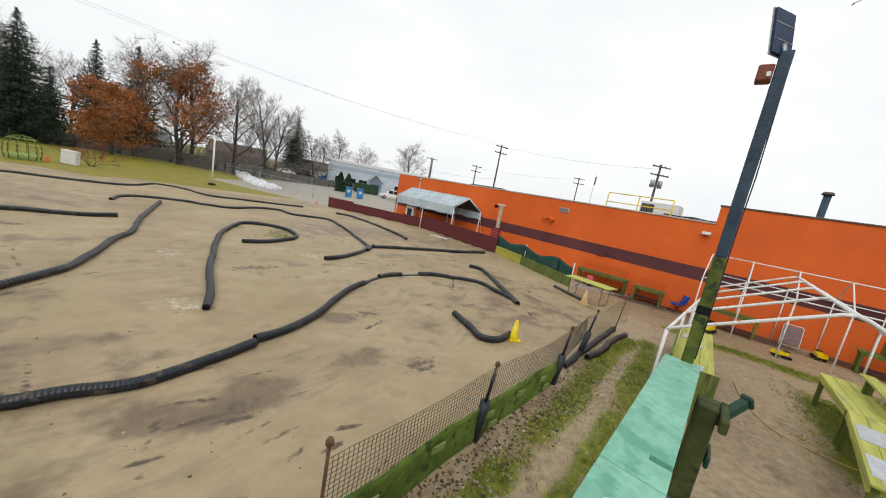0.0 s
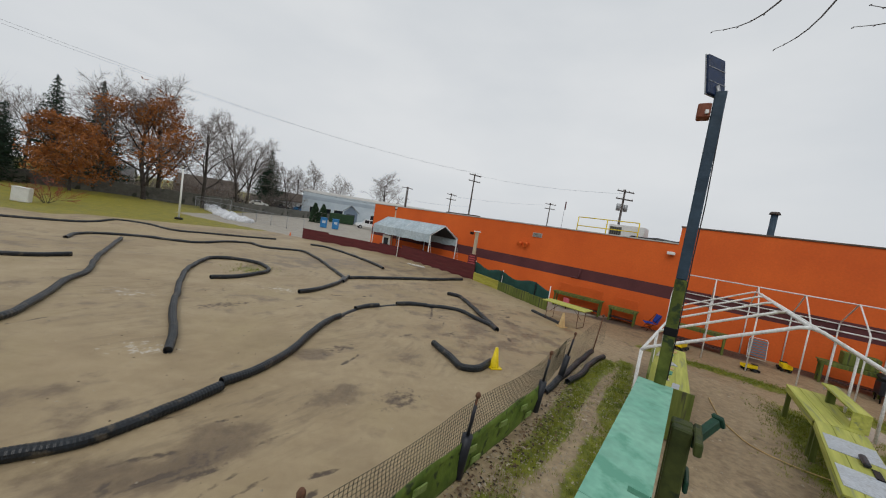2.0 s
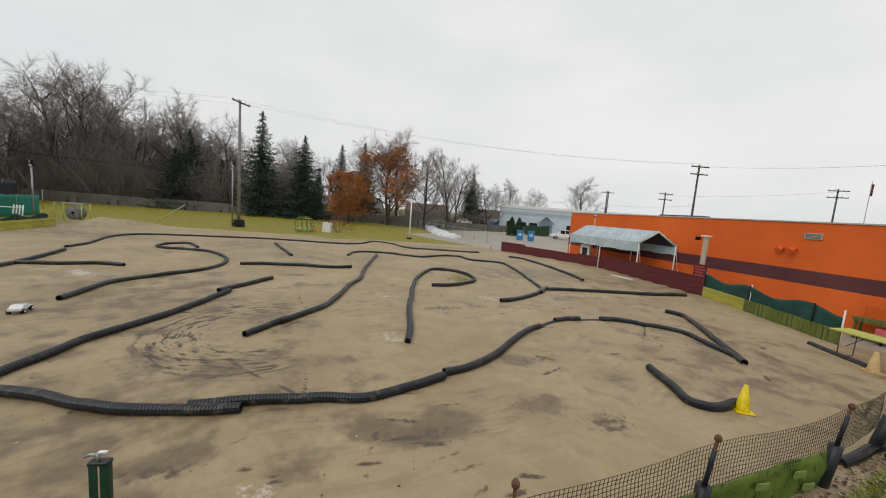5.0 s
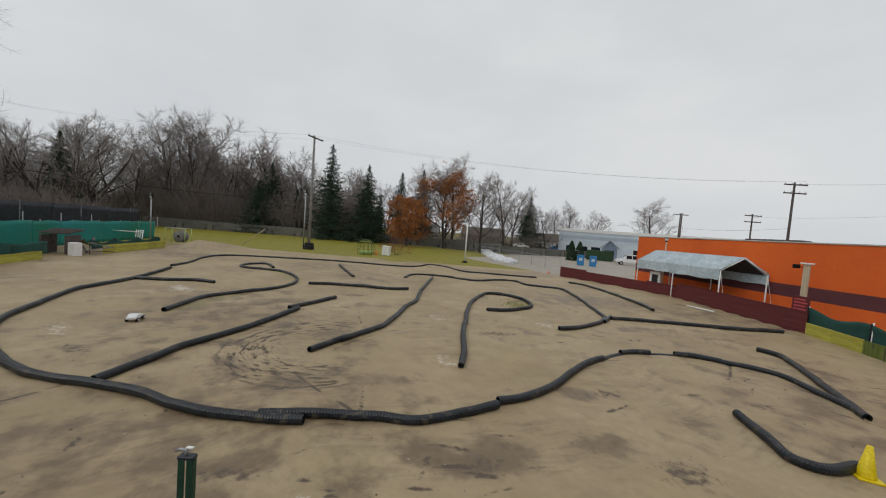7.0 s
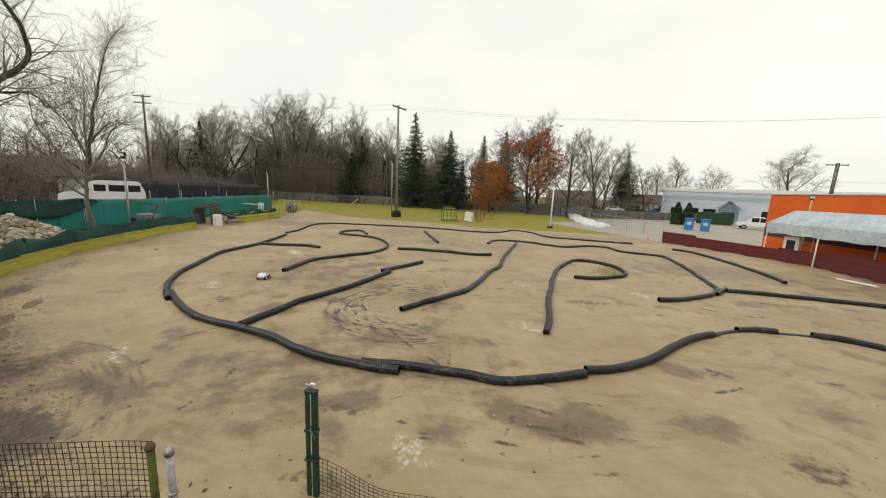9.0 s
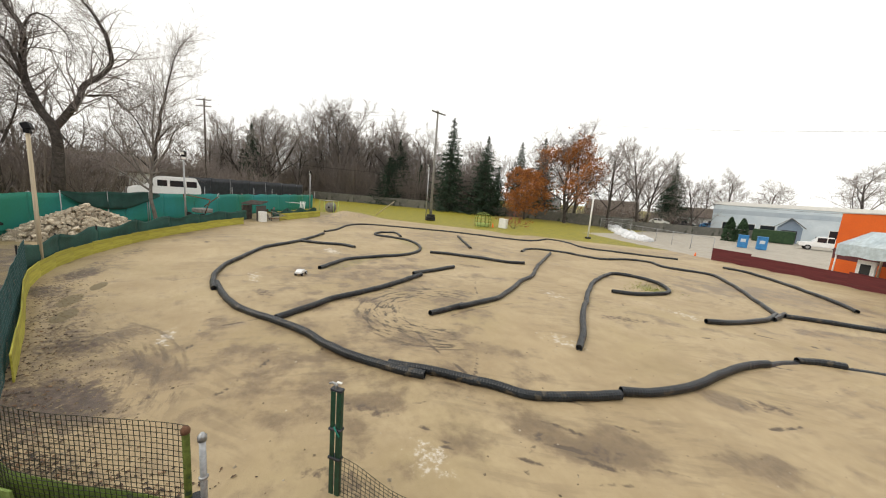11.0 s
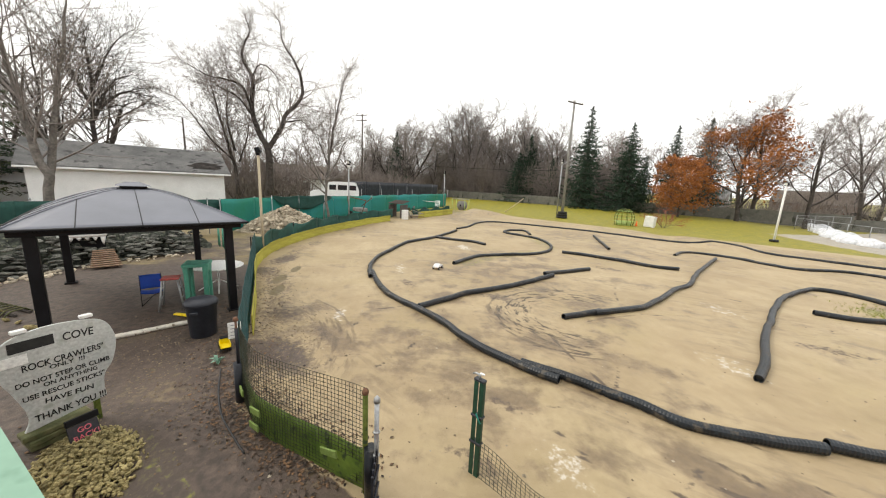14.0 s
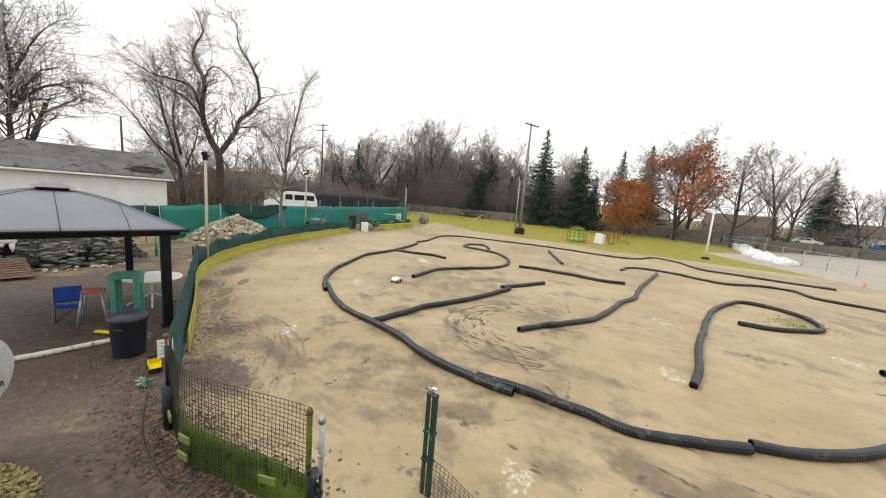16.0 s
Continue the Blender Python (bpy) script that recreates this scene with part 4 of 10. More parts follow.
def screen(name, pts, low, high, mat, label, sag=0.1, wob=0.05, seed=1, swag=0.0):
    """Shade cloth hung along a curve, with a sagging upper edge and folds; a swag tapers at both ends."""
    p = spline(pts, 0.18)
    n, rows = len(p), 7
    vs, fs = [], []
    for i, q in enumerate(p):
        d = p[min(i + 1, n - 1)] - p[max(i - 1, 0)]
        d = d / np.linalg.norm(d)
        top = high - sag * (0.5 - 0.5 * math.cos(i * 0.18 / 2.4 * 2 * math.pi)) + 0.05 * noise.noise((i * 0.11, seed, 0))
        if swag:
            low = top - 0.06 - swag * math.sin(math.pi * min(1.0, (i + 0.5) / n)) ** 0.8
        for k in range(rows):
            u = k / (rows - 1)
            o = wob * noise.noise((i * 0.09, u * 2.0, seed)) * (0.4 + u)
            vs.append((q[0] - d[1] * o, q[1] + d[0] * o, surface(*q) + low + (top - low) * u))
    for i in range(n - 1):
        for k in range(rows - 1):
            a = i * rows + k
            fs.append((a, a + rows, a + rows + 1, a + 1))
    t = thing(name, (p[0][0], p[0][1], 0), label, "shade cloth")
    vs = np.array(vs) - np.array([p[0][0], p[0][1], 0])
    span = max(4, int(round(2.5 / 0.18)))
    for a in range(0, n - 1, span):
        b = min(n - 1, a + span)
        sub_f = [tuple(v - a * rows for v in f) for f in fs[a * (rows - 1):b * (rows - 1)]]
        ob = part("cloth_panel", raw("cloth_panel", vs[a * rows:(b + 1) * rows].tolist(), sub_f, mat, True), None, t)
        md = ob.modifiers.new("thick", "SOLIDIFY")
        md.thickness = 0.006
        q = vs[a * rows]
        part("post", rod(bmesh.new(), (q[0], q[1] - 0.05, q[2] - low - 0.1), (q[0], q[1] - 0.05, vs[a * rows + rows - 1][2] + 0.03), 0.024), M_greysteel if high > 1.5 else M_black, t, "thin steel post")
    return t


screen("shade_screen", [(2.85, 20.95), (4.15, 18.7), (5.05, 17.1), (5.8, 15.8)], 0.42, 1.15, M_greenscreen, "dark green shade cloth above the board fence", 0.22, 0.06, 3)
for q in ((4.15, 18.72), (5.82, 15.8), (2.9, 20.98)):
    solid("fence_stake", rod(bmesh.new(), (0, 0, -0.3), (0, 0, 1.2), 0.025), M_whitesteel, (q[0], q[1], surface(*q)), "thin white stake holding the shade cloth", "stake", "screen stakes")

far_boards = tagged(new("painted_board_fence"), "faded yellow-green low board fence along the track", "fence", kind="structure")
for c, yaw, l, a, b in run_of([(-7.2, -2.92), (-9.5, -3.65), (-13.6, -4.95)] + FENCE_FAR[1:4] + [(-29.2, 0.2)], 1.22):
    p = part("board", boxm(-l / 2, -0.012, -0.05, l / 2, 0.012, 0.46 + 0.012 * math.sin(c[0] * 3), 0.004), M_yellowboard, far_boards)
    p.matrix_world = pose(c[0], c[1], surface(*c), 0, 0.7 * math.sin(c[0] * 5), yaw)
for c, yaw, l, a, b in run_of([(-32.3, 2.9), (-34.0, 4.2), (-38.0, 7.3)], 1.3):
    p = part("board", boxm(-l / 2, -0.012, -0.05, l / 2, 0.012, 0.6), M_yellowboard, far_boards)
    p.matrix_world = pose(c[0], c[1], surface(*c), 0, 0, yaw)
screen("shade_screen", [(-13.6, -5.15), (-17.5, -5.12), (-22.0, -3.85), (-26.0, -1.95), (-29.6, 0.4)], 0.3, 1.02, M_greenscreen, "dark green shade cloth behind the painted boards", 0.16, 0.09, 5)
screen("shade_screen", [(-31.9, 2.3), (-34.0, 3.75), (-38.2, 7.0)], 0.3, 0.98, M_greenscreen, "dark green shade cloth by the far corner", 0.3, 0.1, 6)
screen("shade_screen", [(-20.9, -9.3), (-26.3, -6.9), (-32.5, -2.4), (-41.0, 2.9), (-50.0, 8.6)], 0.05, 1.92, M_teal, "teal shade cloth on the chain link fence", 0.04, 0.05, 7)
screen("shade_screen", [(-24.4, -7.64), (-26.85, -6.35), (-29.3, -4.55)], 1.15, 2.0, M_greenscreen, "dark green cloth sagging over the teal screen", 0.06, 0.2, 8, 0.95)
screen("shade_screen", [(-13.4, -14.5), (-17.0, -14.2), (-20.0, -10.4), (-22.2, -8.9)], 0.35, 1.88, M_greenscreen, "dark green shade cloth on the yard fence", 0.05, 0.06, 9)
screen("shade_screen", [(-44.8, -4.6), (-50.0, 1.0), (-55.0, 8.0)], 0.3, 3.15, M_blackplastic, "black shade cloth along the neighbouring fence", 0.05, 0.06, 10)


def steel_post(x, y, h, r=0.03, mat=M_greysteel, label="galvanised steel fence post with cap", top=True):
    t = thing("fence_post", (x, y, surface(x, y)), label, "post", "fence posts")
    part("tube", rod(bmesh.new(), (0, 0, -0.3), (0, 0, h), r), mat, t)
    if top:
        part("cap", lathe(bmesh.new(), [(r * 1.3, h - 0.02), (r * 1.3, h + 0.02), (r * 0.7, h + 0.05)], 10), mat, t)
    return t


for c, yaw, l, a, b in run_of([(-13.4, -14.5), (-17.0, -14.2), (-20.0, -10.4), (-22.2, -8.9), (-26.3, -6.9), (-32.5, -2.4), (-41.0, 2.9), (-50.0, 8.6)], 3.2):
    steel_post(a[0] + 0.05, a[1] - 0.08, 1.93)
for c, yaw, l, a, b in run_of([(-40.0, -3.0), (-52.0, 4.5), (-64.0, 13.0)], 4.0):
    steel_post(a[0], a[1] + 0.1, 2.25)


# ---- concrete wall and chain link by the lot ----
cw = tagged(new("concrete_wall"), "long stained grey concrete wall behind the lawn", "wall", kind="structure")
for c, yaw, l, a, b in run_of([(-110, -5.0), (-96.0, 7.6), (-78.0, 24.0), (-60.0, 40.3), (-36.0, 62.0)], 6.0):
    p = part("panel", boxm(-l / 2 + 0.006, -0.12, -0.3, l / 2 - 0.006, 0.12, 1.72 + 0.03 * math.sin(c[0]), 0.015), M_concrete, cw)
    p.matrix_world = pose(c[0], c[1], 0, 0, 0, yaw)
for c, yaw, l, a, b in run_of([(-36.0, 62.0), (-30.0, 74.0), (-24.5, 88.0)], 6.0):
    p = part("panel", boxm(-l / 2 + 0.006, -0.12, -0.4, l / 2 - 0.006, 0.12, 1.45, 0.015), M_concrete, cw)
    p.matrix_world = pose(c[0], c[1], -0.3, 0, 0, yaw)


def chain_link(a, b, h, cell=0.22):
    """Posts, rails and a coarse diamond wire mesh from a to b."""
    a, b = Vector((*a, 0)), Vector((*b, 0))
    l, yaw = (b - a).length, math.degrees(math.atan2(b.y - a.y, b.x - a.x))
    f = thing("chain_link_fence", (a.x, a.y, surface(a.x, a.y), 0, 0, yaw), "galvanised chain link fence", "fence")
    n = max(1, round(l / 3.0))
    for i in range(n + 1):
        part("post", rod(bmesh.new(), (l * i / n, 0, -0.3), (l * i / n, 0, h), 0.032), M_greysteel, f)
    part("top_rail", rod(bmesh.new(), (0, 0, h - 0.03), (l, 0, h - 0.03), 0.022), M_greysteel, f)
    vs, fs = [], []
    w = 0.004

    def strip(p, q):
        k = len(vs)
        vs.extend([(p[0] - w, 0, p[1]), (p[0] + w, 0, p[1]), (q[0] + w, 0, q[1]), (q[0] - w, 0, q[1]), (p[0], w, p[1]), (q[0], w, q[1])])
        fs.extend([(k, k + 1, k + 2, k + 3), (k + 1, k + 4, k + 5, k + 2), (k + 4, k, k + 3, k + 5)])

    x = -h
    while x < l:
        for s in (1, -1):
            p, q = ((x, 0.03), (x + h, h - 0.03)) if s > 0 else ((x, h - 0.03), (x + h, 0.03))
            u0, u1 = max(0, (0 - p[0]) / (q[0] - p[0])), min(1, (l - p[0]) / (q[0] - p[0]))
            if u1 > u0:
                strip((p[0] + u0 * (q[0] - p[0]), p[1] + u0 * (q[1] - p[1])), (p[0] + u1 * (q[0] - p[0]), p[1] + u1 * (q[1] - p[1])))
        x += cell
    part("wire_mesh", raw("wire_mesh", vs, fs, M_greysteel), M_greysteel, f)
    return f


chain_link((-36.0, 52.5), (-15.0, 40.2), 1.55, 0.3)
chain_link((-36.0, 61.5), (-36.0, 52.5), 1.9, 0.3)


# ---- the drain pipes that mark the lanes ----
def corrugated(pts, r, pitch, seg=10, sink=0.0, wob=0.01):
    """A ribbed pipe along a curve, open at its ends."""
    p = spline(pts, pitch / 2)
    n = len(p)
    kink = np.array([(noise.noise((q[0] * 1.7, q[1] * 1.7, 7.0)), noise.noise((q[0] * 1.7, q[1] * 1.7, 9.0))) for q in p])
    p = p + 0.03 * kink * np.minimum(1, np.minimum(np.arange(n), np.arange(n)[::-1]) / 12)[:, None]
    zs = np.array([surface(*q) + r * 0.9 - sink + wob * noise.noise((q[0] * 1.3, q[1] * 1.3, 2.0)) for q in p])
    k = max(3, int(0.3 / (pitch / 2)) | 1)
    zs = np.convolve(np.pad(zs, k // 2, mode="edge"), np.ones(k) / k, "valid")[:n]
    d = np.gradient(p, axis=0)
    d /= np.linalg.norm(d, axis=1)[:, None]
    side = np.stack([-d[:, 1], d[:, 0]], 1)
    ang = np.linspace(0, 2 * math.pi, seg, endpoint=False)

    def ring(i, rr):
        return [(p[i, 0] + side[i, 0] * rr * math.cos(a), p[i, 1] + side[i, 1] * rr * math.cos(a), zs[i] + rr * math.sin(a)) for a in ang]

    rings = [ring(min(3, n - 1), r * 0.78), ring(0, r * 0.8)]
    rings += [ring(i, r * (1.0 if i % 2 else 0.945) * (1 + 0.07 * noise.noise((p[i, 0] * 2.3, p[i, 1] * 2.3, 4.0)))) for i in range(n)]
    rings += [ring(n - 1, r * 0.8), ring(max(0, n - 4), r * 0.78)]
    vs = [v for q in rings for v in q]
    fs = []
    for i in range(len(rings) - 1):
        for j in range(seg):
            fs.append((i * seg + j, i * seg + (j + 1) % seg, (i + 1) * seg + (j + 1) % seg, (i + 1) * seg + j))
    fs.append(tuple(reversed(range(seg))))
    fs.append(tuple((len(rings) - 1) * seg + j for j in range(seg)))
    return vs, fs


def lane_pipe(pts, r=0.085, sink=0.008):
    near = min(math.hypot(*q) for q in pts) < 9
    vs, fs = corrugated(pts, r, 0.05 if near else 0.09, 12 if near else 9, sink, 0.02)
    solid("drain_pipe", raw("drain_pipe", vs, fs, M_pipe, False), None, (0, 0, 0), "black corrugated drain pipe lying on the clay track", "drain pipe", "lane pipes")


def white_pipe(pts):
    vs, fs = corrugated(pts, 0.05, 0.12, 8, 0.0)
    solid("plastic_pipe", raw("plastic_pipe", vs, fs, M_white_pipe, True), None, (0, 0, 0), "short white plastic pipe lying on the clay", "pipe")


lane_pipe([(-11.9, 26.7), (-13.7, 25.2), (-15.8, 23.8), (-17.1, 22.8), (-19.7, 23.3), (-20.9, 20.5), (-22.5, 18.9), (-25.9, 16.4), (-27.2, 14.8), (-29.9, 11.6), (-30.6, 10.3), (-30.4, 9.0), (-28.8, 7.6), (-26.6, 6.4), (-25.2, 5.2)], sink=0.03)
lane_pipe([(-24.0, 4.9), (-20.8, 2.9), (-18.9, 1.2), (-17.5, 0.5), (-15.7, -0.2), (-15.0, -0.5), (-13.69, -0.72), (-12.63, -0.76), (-11.66, -0.68)])
lane_pipe([(-12.37, -0.65), (-11.09, -0.45), (-9.94, -0.15), (-9.25, 0.17), (-8.36, 0.76), (-7.76, 1.12), (-6.53, 1.62), (-6.06, 1.91), (-5.32, 2.5), (-4.95, 2.84)])
lane_pipe([(-5.6, 2.4), (-5.1, 2.97), (-4.35, 3.72), (-3.72, 4.24), (-3.33, 5), (-3.05, 5.74)])
lane_pipe([(-3.12, 5.87), (-2.87, 6.36), (-2.72, 6.92), (-2.64, 7.69), (-2.62, 8.79), (-2.53, 9.84), (-2.37, 10.33)])
lane_pipe([(-2.42, 10.3), (-2.3, 10.9), (-2.11, 11.51)], sink=0.1)
lane_pipe([(-2.15, 11.4), (-1.86, 11.84), (-1.5, 12.15)], sink=0.02)
lane_pipe([(-1.56, 12.1), (-1.25, 12.42), (-0.9, 12.71)], sink=0.115)
lane_pipe([(-0.93, 12.69), (-0.4, 12.97), (0.2, 13.16)], sink=0.02)
lane_pipe([(0.1, 13.13), (1, 13.26), (1.63, 13.01), (2.46, 11.71), (2.55, 11.4)], sink=0.03)
lane_pipe([(1.1, 15.8), (1.5, 15.7), (1.8, 15.2), (2.3, 12.93), (2.59, 11.2)])
lane_pipe([(0.49, 9.19), (0.9, 8.36), (1.09, 7.9), (1.3, 7.8), (1.56, 7.91), (1.92, 8.38)])
lane_pipe([(-8.61, 0.72), (-9.23, 1.62), (-9.7, 2.29), (-10.12, 3.22), (-10.64, 4.33), (-11.82, 6.23)])
lane_pipe([(-12.04, 5.99), (-12.3, 6.8), (-12.8, 8.4)])
lane_pipe([(-7.74, 4.45), (-7.88, 4.99), (-8.03, 5.68)])
lane_pipe([(-7.95, 5.49), (-8.27, 7.1), (-8.87, 8.27), (-9.88, 9.8), (-10.4, 10.9), (-11.1, 11.8), (-12.6, 13.7), (-15.3, 17.5)])
lane_pipe([(-16.2, 15.8), (-16.9, 16.9), (-16.8, 17.9), (-15.6, 18.9), (-13.9, 19.2), (-13.0, 19.7), (-12.5, 21.6), (-11.6, 22.5), (-10.5, 21.8), (-9.6, 22.0), (-8.3, 22.6), (-6.8, 20.8), (-5.5, 18.9), (-3.7, 16.1)], sink=0.03)
lane_pipe([(-4.4, 12.34), (-4.06, 12.97), (-3.7, 14.8), (-3.8, 16.1)])
lane_pipe([(-3.6, 15.2), (-3.7, 16.6)])
lane_pipe([(-3.6, 16.3), (-2.2, 17.4), (-0.7, 18.3), (0.8, 19.1), (2.1, 20.0)])
lane_pipe([(-9.1, 26.4), (-7.9, 26.2), (-6.5, 25.1), (-5.0, 23.4), (-3.2, 21.2), (-2.6, 20.3)], sink=0.02)
lane_pipe([(-4.68, 6.73), (-5.02, 7.29), (-5.57, 8.05), (-6.26, 8.92), (-7.06, 10.15), (-7.81, 11.27), (-9.0, 13.3), (-9.8, 15.4), (-9.9, 16.1), (-9.2, 16.6), (-8.1, 16.5), (-7.3, 15.9), (-6.9, 15.2), (-6.9, 14.4), (-7.1, 13.4), (-7.7, 12.6)])
lane_pipe([(-16.4, 9.1), (-15.7, 10.0), (-14.5, 11.1), (-13.4, 11.8), (-12.8, 12.8)])
lane_pipe([(-22.8, 15.1), (-17.6, 12.7)], sink=0.02)
lane_pipe([(-13.73, 2.69), (-14.5, 3.4), (-15.3, 4.2), (-15.7, 5.3), (-15.9, 6.8), (-16.3, 7.9), (-17.3, 8.9), (-18.9, 9.6), (-20.7, 9.8), (-22.0, 9.4), (-23.2, 8.6), (-24.2, 8.6), (-25.0, 9.5), (-24.8, 10.5), (-22.8, 10.1)], sink=0.02)
lane_pipe([(-20.8, 3.0), (-20.1, 3.9), (-19.4, 5.0), (-18.6, 5.5)])
lane_pipe([(2.89, 7.16), (3.5, 7.95), (4.07, 8.67), (4.8, 9.6), (5.44, 10.39)], r=0.075)
lane_pipe([(3.65, 7.83), (4.1, 8.25), (4.54, 8.82), (5.05, 9.5), (5.63, 10.04)], r=0.075)
lane_pipe([(4.9, 15.0), (5.25, 14.2), (5.55, 13.4)], r=0.09, sink=0.07)
white_pipe([(-1.4, 23.2), (-0.8, 22.9), (-0.2, 22.5)])


# ---- trees ----
def prism_mesh(name, segs, mat, sides, ends=()):
    """Tapered branch pieces (p, q, r at p, r at q) as one mesh."""
    p = np.array([s[0] for s in segs])
    q = np.array([s[1] for s in segs])
    r0 = np.array([s[2] for s in segs])[:, None]
    r1 = np.array([s[3] for s in segs])[:, None]
    d = q - p
    d /= np.linalg.norm(d, axis=1)[:, None] + 1e-9
    ref = np.where(np.abs(d[:, 2:3]) > 0.9, np.array([[1.0, 0, 0]]), np.array([[0, 0, 1.0]]))
    u = np.cross(d, ref)
    u /= np.linalg.norm(u, axis=1)[:, None] + 1e-9
    w = np.cross(d, u)
    n = len(segs)
    v = np.empty((n, 2 * sides, 3))
    for k in range(sides):
        a = 2 * math.pi * k / sides
        o = math.cos(a) * u + math.sin(a) * w
        v[:, k] = p + r0 * o
        v[:, sides + k] = q + r1 * o
    base = (np.arange(n) * 2 * sides)[:, None]
    f = np.concatenate([base + np.array([[k, (k + 1) % sides, sides + (k + 1) % sides, sides + k]]) for k in range(sides)])
    me = bpy.data.meshes.new(name)
    v, f = v.reshape(-1, 3), f.reshape(-1, 4)
    loops, sizes = f.ravel(), np.full(len(f), 4)
    if len(ends):
        cv, cf = cones(ends)
        loops, sizes = np.r_[loops, cf.ravel() + len(v)], np.r_[sizes, np.full(len(cf), 3)]
        v = np.concatenate([v, cv])
    me.vertices.add(len(v))
    me.vertices.foreach_set("co", v.ravel())
    me.loops.add(len(loops))
    me.loops.foreach_set("vertex_index", loops.astype(np.int32))
    me.polygons.add(len(sizes))
    me.polygons.foreach_set("loop_start", np.r_[0, np.cumsum(sizes)[:-1]].astype(np.int32))
    me.polygons.foreach_set("loop_total", sizes.astype(np.int32))
    me.update()
    me.materials.append(mat)
    me.shade_smooth()
    return me


def cones(segs):
    """Pointed three-sided twig ends."""
    p, q = np.array([s[0] for s in segs]), np.array([s[1] for s in segs])
    r = np.array([s[2] for s in segs])[:, None]
    d = q - p
    d /= np.linalg.norm(d, axis=1)[:, None] + 1e-9
    u = np.cross(d, np.where(np.abs(d[:, 2:3]) > 0.9, np.array([[1.0, 0, 0]]), np.array([[0, 0, 1.0]])))
    u /= np.linalg.norm(u, axis=1)[:, None] + 1e-9
    w = np.cross(d, u)
    v = np.stack([p + r * u, p + r * (-0.5 * u + 0.866 * w), p + r * (-0.5 * u - 0.866 * w), q], 1).reshape(-1, 3)
    b = (np.arange(len(segs)) * 4)[:, None]
    return v, np.concatenate([b + np.array([[0, 1, 3]]), b + np.array([[1, 2, 3]]), b + np.array([[2, 0, 3]])])


